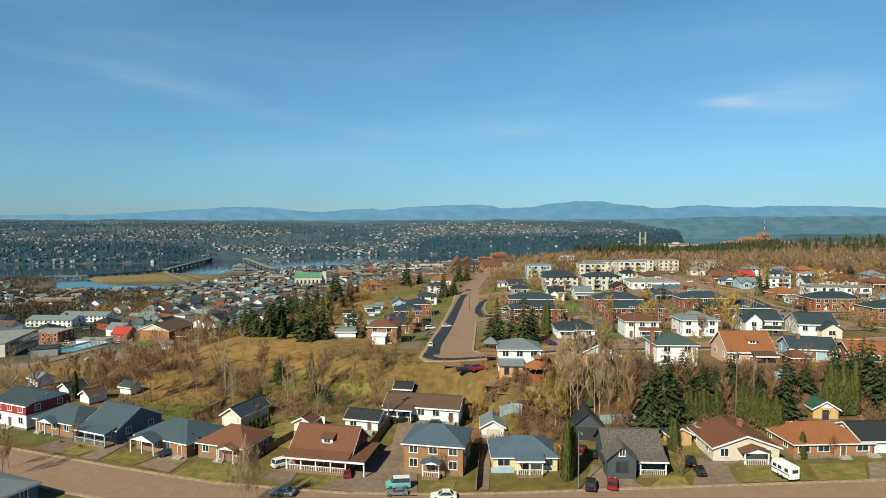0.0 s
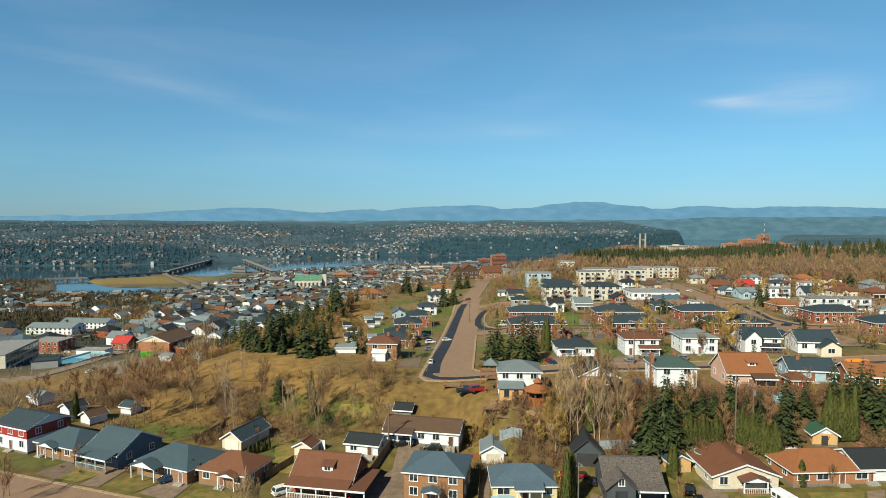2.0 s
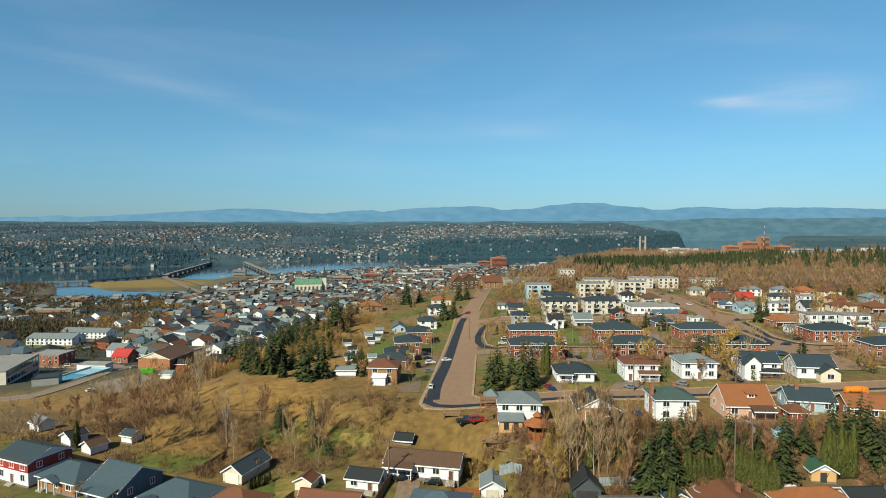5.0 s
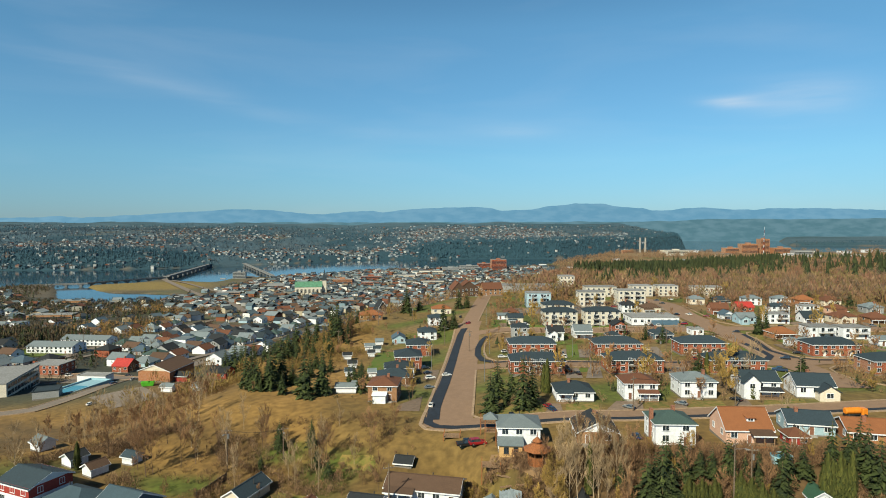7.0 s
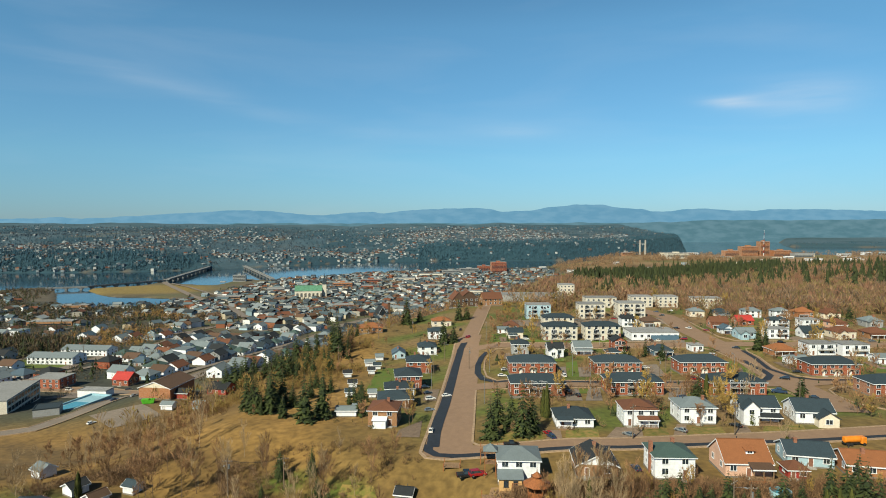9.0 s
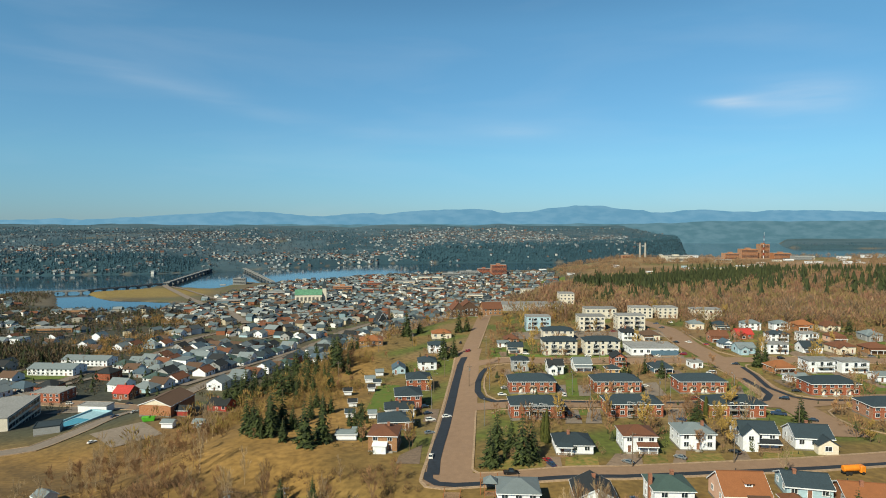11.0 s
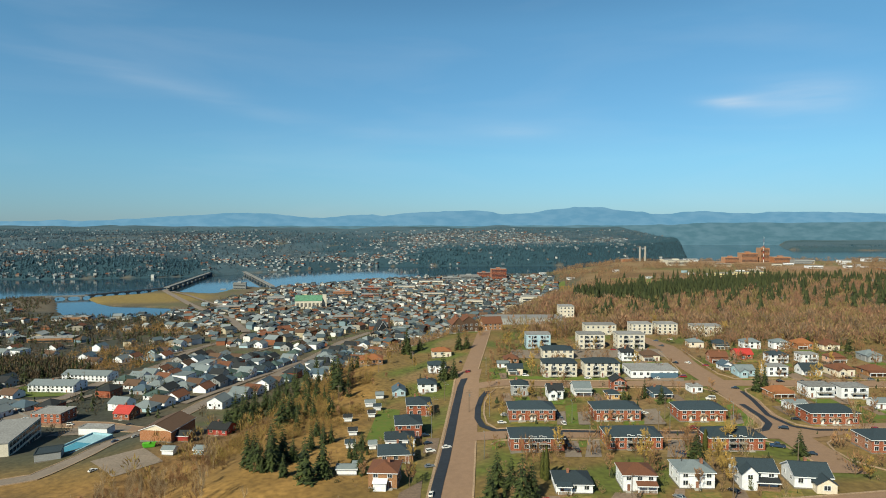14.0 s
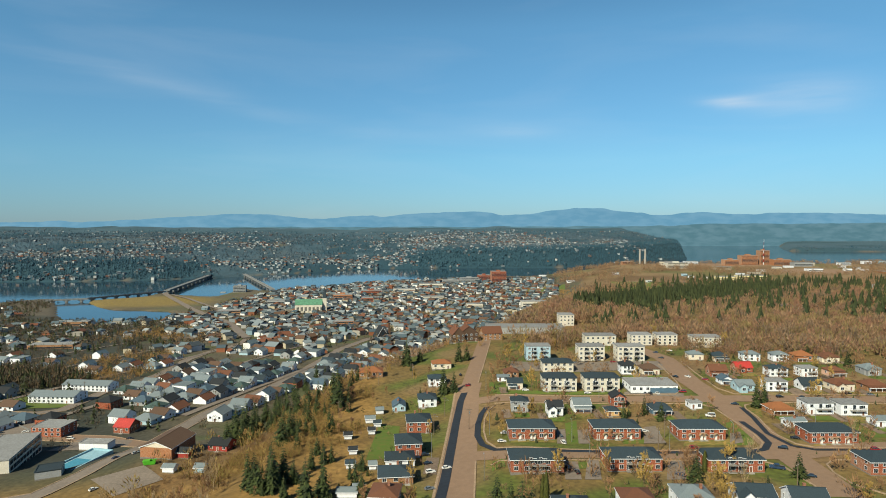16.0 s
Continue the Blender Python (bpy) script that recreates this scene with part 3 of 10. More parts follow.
def roof_shape(kind, w, d, h, rise, e=0.36, t=0.16):
    s = Shape()
    x, y = w / 2 + e, d / 2 + e
    if kind == "gable_x":
        k = e * rise / (d / 2)
        s.slab([(-x, -y, h - k), (x, -y, h - k), (x, 0, h + rise), (-x, 0, h + rise)], t).slab([(x, y, h - k), (-x, y, h - k), (-x, 0, h + rise), (x, 0, h + rise)], t)
        s.box(-x, x, -0.15, 0.15, h + rise - 0.02, h + rise + 0.05)
    elif kind == "gable_y":
        k = e * rise / (w / 2)
        s.slab([(-x, y, h - k), (-x, -y, h - k), (0, -y, h + rise), (0, y, h + rise)], t).slab([(x, -y, h - k), (x, y, h - k), (0, y, h + rise), (0, -y, h + rise)], t)
        s.box(-0.15, 0.15, -y, y, h + rise - 0.02, h + rise + 0.05)
    elif kind == "hip":
        k = 0.12
        if w >= d:
            r0, r1 = (-(x - y) - 0.2, 0, h + rise), (x - y + 0.2, 0, h + rise)
            c = [(-x, -y, h - k), (x, -y, h - k), (x, y, h - k), (-x, y, h - k)]
            s.slab([c[0], c[1], r1, r0], t).slab([c[2], c[3], r0, r1], t).slab([c[1], c[2], r1], t).slab([c[3], c[0], r0], t)
        else:
            r0, r1 = (0, -(y - x) - 0.2, h + rise), (0, y - x + 0.2, h + rise)
            c = [(-x, -y, h - k), (x, -y, h - k), (x, y, h - k), (-x, y, h - k)]
            s.slab([c[0], c[1], r0], t).slab([c[1], c[2], r1, r0], t).slab([c[2], c[3], r1], t).slab([c[3], c[0], r0, r1], t)
    else:
        s.box(-x + 0.25, x - 0.25, -y + 0.25, y - 0.25, h, h + 0.22)
        for a in (-1, 1):
            s.box(-x + 0.2, x - 0.2, a * (y - 0.35) - 0.15, a * (y - 0.35) + 0.15, h + 0.2, h + 0.45)
            s.box(a * (x - 0.35) - 0.15, a * (x - 0.35) + 0.15, -y + 0.5, y - 0.5, h + 0.2, h + 0.45)
    return s


def wall_shape(kind, w, d, h, rise, low=-2.5):
    """Outer walls 0.25 m thick, with the gable ends; they go down into the slope."""
    s = Shape()
    x, y, t = w / 2, d / 2, 0.25
    s.box(-x, x, -y, -y + t, low, h).box(-x, x, y - t, y, low, h).box(-x, -x + t, -y + t, y - t, low, h).box(x - t, x, -y + t, y - t, low, h)
    if kind == "gable_x":
        for a in (-x, x - t):
            s.add([(a, -y, h), (a, y, h), (a, 0, h + rise - 0.2), (a + t, -y, h), (a + t, y, h), (a + t, 0, h + rise - 0.2)], [(0, 2, 1), (3, 4, 5), (0, 3, 5, 2), (1, 2, 5, 4)])
    if kind == "gable_y":
        for a in (-y, y - t):
            s.add([(-x, a, h), (x, a, h), (0, a, h + rise - 0.2), (-x, a + t, h), (x, a + t, h), (0, a + t, h + rise - 0.2)], [(0, 1, 2), (3, 5, 4), (0, 2, 5, 3), (1, 4, 5, 2)])
    return s


def band_along(path, tall, thick):
    """One unbroken board that follows a closed path of points under its upper edge."""
    s, n = Shape(), len(path)
    cx, cy = sum(p[0] for p in path) / n, sum(p[1] for p in path) / n
    v = []
    for x, y, z in path:
        ox, oy = (thick if x > cx + 0.1 else -thick if x < cx - 0.1 else 0), (thick if y > cy + 0.1 else -thick if y < cy - 0.1 else 0)
        v += [(x + ox, y + oy, z), (x + ox, y + oy, z - tall), (x - ox, y - oy, z - tall), (x - ox, y - oy, z)]
    return s.add(v, [(4 * k + e, 4 * k + (e + 1) % 4, 4 * ((k + 1) % n) + (e + 1) % 4, 4 * ((k + 1) % n) + e) for k in range(n) for e in range(4)])


def fascia_shape(kind, w, d, h, rise, e=0.36):
    """White boards along the eaves and up the gables."""
    x, y = w / 2 + e, d / 2 + e
    if kind == "gable_y":
        k = e * rise / (w / 2)
        path = [(-x, -y, h - k - 0.02), (0, -y, h + rise - 0.02), (x, -y, h - k - 0.02), (x, y, h - k - 0.02), (0, y, h + rise - 0.02), (-x, y, h - k - 0.02)]
    elif kind == "gable_x":
        k = e * rise / (d / 2)
        path = [(-x, -y, h - k - 0.02), (x, -y, h - k - 0.02), (x, 0, h + rise - 0.02), (x, y, h - k - 0.02), (-x, y, h - k - 0.02), (-x, 0, h + rise - 0.02)]
    else:
        path = [(-x, -y, h - 0.2), (x, -y, h - 0.2), (x, y, h - 0.2), (-x, y, h - 0.2)]
    return band_along(path, 0.27 if kind != "hip" else 0.2, 0.04)


def house(x, y, yaw, w, d, h, kind, rise, wall, roof, label, category="house", name="house", group="houses", z=None, trim="trim", door=None, chimney=None,
          windows=True, big_window=False, low=-2.5, sides=True, gable_mat=None, rng=None, bay=2.9):
    """A house: walls, roof, fascia, foundation, windows with panes, door, chimney. Its front looks to -y before it is turned."""
    rng = rng or random.Random(int(x * 31 + y * 17))
    z = ground_z(x, y) if z is None else z
    ob = thing(name, pose(x, y, z, 0, 0, yaw), label, category, group)
    part("wall", wall_shape(kind, w, d, h, rise, low), M[wall], ob)
    part("roof", roof_shape(kind, w, d, h, rise), M[roof], ob)
    if kind != "flat" and y < 260:
        part("fascia", fascia_shape(kind, w, d, h, rise), M[trim], ob)
    part("foundation", Shape().box(-w / 2 - 0.03, w / 2 + 0.03, -d / 2 - 0.03, d / 2 + 0.03, low, 0.3), M["footing"], ob)
    if gable_mat and kind == "gable_y":
        part("gable_panel", Shape().add([(-w / 2, -d / 2 - 0.03, h), (w / 2, -d / 2 - 0.03, h), (0, -d / 2 - 0.03, h + rise - 0.2), (-w / 2, -d / 2 + 0.1, h), (w / 2, -d / 2 + 0.1, h),
                                         (0, -d / 2 + 0.1, h + rise - 0.2)], [(0, 1, 2), (3, 5, 4), (0, 2, 5, 3), (1, 4, 5, 2), (0, 3, 4, 1)]), M[gable_mat], ob)
    floors = max(1, round((h - 0.2) / 2.6))
    slots = max(2, int(w / bay))
    near = y < 165
    door_slot = rng.randrange(slots) if door is None else door
    if windows:
        for f in range(floors):
            zc = 0.45 + (h - 0.5) * (f + 0.58) / floors
            for k in range(slots):
                xc = -w / 2 + w * (k + 0.5) / slots
                if f == 0 and k == door_slot:
                    dd = part("door", Shape().box(-0.42, 0.42, -0.06, 0.05, 0.3, 2.1), M["door"], ob, "", pose(xc, -d / 2, 0))
                    part("door_frame", Shape().box(-0.52, -0.42, -0.09, 0.04, 0.3, 2.2).box(0.42, 0.52, -0.09, 0.04, 0.3, 2.2).box(-0.42, 0.42, -0.09, 0.04, 2.1, 2.2), M[trim], dd)
                    part("step", Shape().box(-0.9, 0.9, -1.1, 0, -0.6, 0.15).box(-0.9, 0.9, -0.7, 0, 0.15, 0.3), M["concrete"], ob, "", pose(xc, -d / 2, 0))
                else:
                    window(ob, xc, -d / 2, zc, 0, min(1.9 if big_window and f == 0 else 1.25, w / slots - 0.7), 1.25, trim, near)
            if sides:
                for k in range(max(1, int(d / 4))):
                    yc = -d / 2 + d * (k + 0.5) / max(1, int(d / 4))
                    window(ob, w / 2, yc, zc, 90, 0.95, 1.1, trim, near)
                    window(ob, -w / 2, yc, zc, -90, 0.95, 1.1, trim, near)
    if chimney is None:
        chimney = rng.random() < 0.6 and kind != "flat" and h > 2.4
    if chimney:
        cx, cy = (rng.uniform(-0.25, 0.25) * w, rng.uniform(-0.15, 0.2) * d)
        top = h + rise + 0.5
        part("chimney", Shape().box(cx - 0.35, cx + 0.35, cy - 0.35, cy + 0.35, h, top).box(cx - 0.42, cx + 0.42, cy - 0.42, cy + 0.42, top, top + 0.12), M["chimney"], ob)
    if rng.random() < 0.5 and kind != "flat":
        cx = rng.uniform(-0.3, 0.3) * w
        part("vent_pipe", Shape().tube((cx, 0.6, h + rise * 0.5), (cx, 0.6, h + rise + 0.35), 0.1, 0.1, 6), M["trim_dark"], ob)
    return ob


def porch(ob, x0, x1, y0, depth, h, roof, post="trim", deck=True, gable=False, rails=True):
    """A porch before the wall at y0: deck, posts, roof, rail."""
    if gable:
        xm, rise = (x0 + x1) / 2, (x1 - x0) * 0.2
        part("porch_roof", Shape().slab([(x0 - 0.3, y0, h), (x0 - 0.3, y0 - depth - 0.3, h), (xm, y0 - depth - 0.3, h + rise), (xm, y0, h + rise)], 0.12)
             .slab([(x1 + 0.3, y0 - depth - 0.3, h), (x1 + 0.3, y0, h), (xm, y0, h + rise), (xm, y0 - depth - 0.3, h + rise)], 0.12), M[roof], ob)
        part("porch_gable", Shape().add([(x0, y0 - depth, h - 0.25), (x1, y0 - depth, h - 0.25), (x1, y0 - depth, h - 0.02), (xm, y0 - depth, h + rise - 0.14), (x0, y0 - depth, h - 0.02),
                                         (x0, y0 - depth + 0.2, h - 0.25), (x1, y0 - depth + 0.2, h - 0.25), (x1, y0 - depth + 0.2, h - 0.02), (xm, y0 - depth + 0.2, h + rise - 0.14), (x0, y0 - depth + 0.2, h - 0.02)],
                                        [(0, 1, 2, 3, 4), (9, 8, 7, 6, 5), (0, 5, 6, 1)]), M["trim"], ob)
    else:
        part("porch_roof", Shape().slab([(x0 - 0.3, y0, h + 0.6), (x0 - 0.3, y0 - depth - 0.3, h), (x1 + 0.3, y0 - depth - 0.3, h), (x1 + 0.3, y0, h + 0.6)], 0.15), M[roof], ob)
        part("porch_fascia", Shape().box(x0 - 0.3, x1 + 0.3, y0 - depth - 0.36, y0 - depth - 0.28, h - 0.28, h - 0.02), M["trim"], ob)
    n = max(2, round((x1 - x0) / 2.8) + 1)
    for k in range(n):
        xc = x0 + 0.1 + (x1 - x0 - 0.2) * k / (n - 1)
        part("post", Shape().box(xc - 0.09, xc + 0.09, y0 - depth - 0.05, y0 - depth + 0.13, 0.3, h - 0.1), M[post], ob)
    if deck:
        part("deck", Shape().box(x0, x1, y0 - depth - 0.15, y0, -1.5, 0.4), M["wood"], ob)
    if deck and rails:
        r = Shape().box(x0, x1, y0 - depth - 0.08, y0 - depth, 1.15, 1.25)
        for k in range(int((x1 - x0) / 0.3)):
            r.box(x0 + 0.3 * k, x0 + 0.3 * k + 0.05, y0 - depth - 0.07, y0 - depth - 0.02, 0.4, 1.15)
        part("rail", r, M[post], ob)


def dormer(ob, x, y, z, w, h, d, wall, roof):
    p = part("dormer", Shape().box(x - w / 2, x + w / 2, y, y + d, z, z + h), M[wall], ob)
    part("dormer_roof", Shape().slab([(x - w / 2 - 0.25, y - 0.3, z + h), (x + w / 2 + 0.25, y - 0.3, z + h), (x + w / 2 + 0.25, y + d + 0.4, z + h + 0.5), (x - w / 2 - 0.25, y + d + 0.4, z + h + 0.5)], 0.12), M[roof], p)
    window(p, x, y, z + h / 2, 0, min(1.0, w - 0.5), h * 0.55)


def balconies(ob, x, y, zs, w, d=1.4, rail="metal"):
    for z in zs:
        b = part("balcony", Shape().box(x - w / 2, x + w / 2, y - d, y, z - 0.15, z), M["concrete"], ob)
        r = Shape().box(x - w / 2, x + w / 2, y - d, y - d + 0.05, z + 0.95, z + 1.02)
        for k in range(int(w / 0.25) + 1):
            r.box(x - w / 2 + 0.25 * k, x - w / 2 + 0.25 * k + 0.04, y - d, y - d + 0.04, z, z + 0.95)
        for a in (-1, 1):
            r.box(x + a * w / 2 - 0.03, x + a * w / 2 + 0.03, y - d, y, z + 0.95, z + 1.02)
        part("rail", r, M[rail], b)
        window(ob, x - w * 0.22, y, z + 1.2, 0, 0.9, 1.9, "trim", False)
        window(ob, x + w * 0.22, y, z + 1.2, 0, 1.3, 1.3, "trim", False)


def door_hood(ob, x, y):
    """A door under a thin white arch."""
    part("entrance_door", Shape().box(x - 0.45, x + 0.45, y - 0.08, y + 0.05, 0.3, 2.1), M["door_white"], ob)
    s = Shape()
    for k in range(9):
        t = math.pi * k / 8
        s.v += [(x + r * math.cos(t), yy, 1.75 + r * math.sin(t)) for yy in (y - 0.9, y) for r in (0.85, 1.02)]
    for k in range(0, 32, 4):
        s.f += [(k, k + 1, k + 5, k + 4), (k + 2, k + 6, k + 7, k + 3), (k + 1, k + 3, k + 7, k + 5), (k, k + 4, k + 6, k + 2)]
    part("entrance_arch", s, M["kerb"], ob, "beige arched door hood")
    part("step", Shape().box(x - 0.8, x + 0.8, y - 1.3, y, -0.8, 0.3), M["concrete"], ob)


# ---- cars ----
CARS = {}


def build_car(paint, kind, m):
    L, W, H = {"sedan": (4.6, 1.8, 1.45), "suv": (4.6, 1.88, 1.72), "van": (4.5, 1.8, 2.0), "pickup": (5.5, 1.95, 1.85)}[kind]
    ob = thing("car", m, {"car_white": "white", "car_black": "black", "car_red": "red", "car_grey": "grey", "car_blue": "dark blue", "car_teal": "turquoise", "car_silver": "silver"}[paint]
               + {"sedan": " saloon car", "suv": " compact sport utility car", "van": " passenger van with a white roof", "pickup": " pickup truck"}[kind] + " parked on the asphalt", "car", "parked cars")
    l, w = L / 2, W / 2
    belt = H * 0.58
    prof = [(-l, 0.32), (-l + 0.05, belt * 0.92), (-l + 0.25, belt), (l - 1.15, belt), (l - 0.15, belt * 0.8), (l, belt * 0.6), (l, 0.3)]
    s = Shape()
    n = len(prof)
    s.add([(px, -w + 0.06, pz) for px, pz in prof] + [(px, -w, min(pz, belt * 0.75)) for px, pz in prof] + [(px, w, min(pz, belt * 0.75)) for px, pz in prof] + [(px, w - 0.06, pz) for px, pz in prof],
          [(k, k + 1, n + k + 1, n + k) for k in range(n - 1)] + [(n + k, n + k + 1, 2 * n + k + 1, 2 * n + k) for k in ()] + [(2 * n + k, 2 * n + k + 1, 3 * n + k + 1, 3 * n + k) for k in range(n - 1)]
          + [(3 * n + k, 3 * n + k + 1, k + 1, k) for k in range(n - 1)] + [tuple(range(n, 2 * n))[::-1], tuple(range(2 * n, 3 * n))])
    part("body", s, M[paint], ob)
    c0, c1, f0, f1 = {"sedan": (-l + 0.55, l - 1.35, 0.65, 0.75), "suv": (-l + 0.1, l - 1.3, 0.3, 0.7), "van": (-l + 0.06, l - 0.9, 0.15, 0.5), "pickup": (-0.9, l - 1.5, 0.15, 0.6)}[kind]
    a, b = w - 0.08, w - 0.26
    g = [(c0, -a, belt - 0.02), (c1, -a, belt - 0.02), (c1, a, belt - 0.02), (c0, a, belt - 0.02), (c0 + f0, -b, H - 0.07), (c1 - f1, -b, H - 0.07), (c1 - f1, b, H - 0.07), (c0 + f0, b, H - 0.07)]
    part("window_band", Shape().add(g, [(0, 1, 5, 4), (1, 2, 6, 5), (2, 3, 7, 6), (3, 0, 4, 7), (4, 5, 6, 7)]), M["glass"], ob)
    part("car_roof", Shape().soft_box(c0 + f0 - 0.05, c1 - f1 + 0.05, -b - 0.03, b + 0.03, H - 0.09, H, 0.04), M["car_white" if kind == "van" else paint], ob)
    pil = Shape()
    for i, j in ((0, 4), (1, 5), (2, 6), (3, 7)):
        pil.tube(g[i], g[j], 0.05, 0.05, 4)
    part("pillars", pil, M[paint], ob)
    for sx in (-1, 1):
        for sy in (-1, 1):
            wx = sx * (l - 0.85)
            t = part("wheel", Shape().tube((wx, sy * (w - 0.2), 0.33), (wx, sy * (w + 0.02), 0.33), 0.33, 0.33, 12), M["tyre"], ob)
            part("rim", Shape().tube((wx, sy * (w + 0.0), 0.33), (wx, sy * (w + 0.035), 0.33), 0.2, 0.18, 8), M["rim"], t)
    for sy in (-1, 1):
        part("headlight", Shape().box(l - 0.06, l + 0.02, sy * (w - 0.35) - 0.18, sy * (w - 0.35) + 0.18, belt * 0.6, belt * 0.78), M["lamp"], ob)
        part("tail_light", Shape().box(-l - 0.02, -l + 0.05, sy * (w - 0.3) - 0.16, sy * (w - 0.3) + 0.16, belt * 0.62, belt * 0.85), M["car_red"], ob)
    if kind == "pickup":
        part("bed", Shape().box(-l + 0.15, -1.0, -w + 0.2, w - 0.2, belt - 0.1, belt + 0.02), M["tyre"], ob)
    return ob


def car(x, y, yaw, paint="car_grey", kind="sedan", z=None):
    m = pose(x, y, (ground_z(x, y) if z is None else z) + 0.1, 0, 0, yaw) @ Matrix.Diagonal((1 / UNIT, 1 / UNIT, 1 / UNIT, 1))
    if (paint, kind) in CARS:
        return copy_thing(CARS[paint, kind], m)
    CARS[paint, kind] = build_car(paint, kind, m)
    return CARS[paint, kind]


# ---- trees ----
def blades(s, rng, p, d, length, width, n, spread):
    """n thin twigs from p round the direction d."""
    for _ in range(n):
        q = (d + Vector((rng.gauss(0, spread), rng.gauss(0, spread), rng.gauss(0, spread * 0.7)))).normalized()
        side = q.cross(Vector((rng.uniform(-1, 1), rng.uniform(-1, 1), rng.uniform(-1, 1)))).normalized() * width * rng.uniform(0.6, 1.3)
        b = p + q * length * rng.uniform(0.1, 0.3)
        s.add([b - side, b + side, p + q * length * rng.uniform(0.7, 1.25)], [(0, 1, 2)])


def bare_tree_shapes(seed, h=10.0, limbs=15, spread=0.3, twigs=6, width=0.03, narrow=1.0, fine=True):
    rng = random.Random(seed)
    t, c = Shape(), Shape()
    lean = Vector((rng.gauss(0, 0.03), rng.gauss(0, 0.03), 1))
    tops = []
    p, r = Vector((0, 0, -0.5)), 0.016 * h
    for k in range(6):
        q = p + (lean + Vector((rng.gauss(0, 0.06), rng.gauss(0, 0.06), 0))) * h * 0.155
        t.tube(p, q, r, r * 0.74, 5)
        p, r = q, r * 0.74
        tops.append((p.copy(), r))
    for k in range(limbs):
        b, br = tops[rng.randrange(1, 6)]
        a = k * 2.4 + rng.uniform(-0.5, 0.5)
        d = Vector((math.cos(a) * narrow, math.sin(a) * narrow, rng.uniform(0.5, 1.5))).normalized()
        ln = h * rng.uniform(0.26, 0.46) * (1.25 - b.z / h * 0.6)
        m1 = b + d * ln * 0.5
        e = m1 + (d + Vector((0, 0, 0.45))).normalized() * ln * 0.5
        t.tube(b, m1, br * 0.5, br * 0.3, 3)
        t.tube(m1, e, br * 0.3, 0.01, 3)
        for f in (0.3, 0.5, 0.65, 0.8, 0.92, 1.0):
            q = b.lerp(m1, f * 2) if f < 0.5 else m1.lerp(e, f * 2 - 1)
            sd = (d * 0.8 + Vector((rng.gauss(0, 0.5), rng.gauss(0, 0.5), rng.uniform(0.1, 0.9)))).normalized()
            sl = h * rng.uniform(0.07, 0.16)
            if fine:
                t.tube(q, q + sd * sl, 0.022, 0.008, 3)
            for g in (0.1, 0.5, 0.9):
                blades(c, rng, q + sd * sl * g, (sd + Vector((0, 0, 0.35))).normalized(), h * rng.uniform(0.07, 0.14), width, twigs, spread)
    blades(c, rng, tops[5][0], Vector((0, 0, 1)), h * 0.12, width, twigs * 3, 0.3)
    return t, c


def spruce_shapes(seed, h=12.0, base=0.2, tiers=15, per=9):
    rng = random.Random(seed)
    t, c = Shape(), Shape()
    t.tube((0, 0, -0.5), (0, 0, h * 0.5), 0.02 * h, 0.012 * h, 6)
    t.tube((0, 0, h * 0.5), (0, 0, h * 0.97), 0.012 * h, 0.01, 5)
    for k in range(tiers):
        f = k / (tiers - 1)
        z = h * (0.08 + 0.9 * f)
        reach = h * base * (1 - f) ** 0.85 + 0.15
        for j in range(max(4, int(per * (1 - 0.5 * f)))):
            a = j * 6.283 / max(4, int(per * (1 - 0.5 * f))) + k * 0.7 + rng.uniform(-0.35, 0.35)
            rr = reach * rng.uniform(0.65, 1.2)
            o = Vector((math.cos(a), math.sin(a), 0))
            sd = Vector((-math.sin(a), math.cos(a), 0))
            droop = rng.uniform(0.18, 0.5)
            tip = o * rr + Vector((0, 0, z - rr * droop))
            mid = o * rr * 0.55 + Vector((0, 0, z - rr * droop * 0.3))
            root = Vector((0, 0, z + 0.06 * h * (1 - f)))
            wd = rr * rng.uniform(0.2, 0.33)
            c.add([root, mid - sd * wd, tip, mid + sd * wd, mid + Vector((0, 0, -0.25 * rr))], [(0, 1, 2), (0, 2, 3), (1, 4, 2), (4, 3, 2)])
            for _ in range(7):
                q = root.lerp(tip, rng.uniform(0.3, 1.0))
                side = sd * rng.choice((-1, 1)) * wd * rng.uniform(0.5, 1.5)
                c.add([q, q + side + o * rng.uniform(0, 0.3) * rr + Vector((0, 0, rng.uniform(-0.2, 0.08) * rr)), q + o * 0.16 * rr + Vector((0, 0, -0.03 * rr))], [(0, 1, 2)])
    return t, c


def cedar_shapes(seed, h=4.0, r=0.8):
    rng = random.Random(seed)
    t, c = Shape(), Shape()
    t.tube((0, 0, -0.3), (0, 0, h * 0.8), 0.08, 0.03, 5)
    for k in range(640):
        f = rng.random()
        a = rng.uniform(0, 6.283)
        rr = r * (1 - f ** 2.2) ** 0.7 * rng.uniform(0.55, 1.0)
        o = Vector((math.cos(a), math.sin(a), 0))
        p = o * rr + Vector((0, 0, f * h * 0.93))
        sd = Vector((-math.sin(a), math.cos(a), 0)) * rng.uniform(0.06, 0.15)
        c.add([p - sd, p + sd, p + o * rng.uniform(0.05, 0.22) + Vector((0, 0, rng.uniform(0.2, 0.5)))], [(0, 1, 2)])
    c.tube((0, 0, 0.05), (0, 0, h * 0.6), r * 0.72, r * 0.6, 8)
    c.tube((0, 0, h * 0.6), (0, 0, h * 0.92), r * 0.6, 0.05, 8)
    return t, c


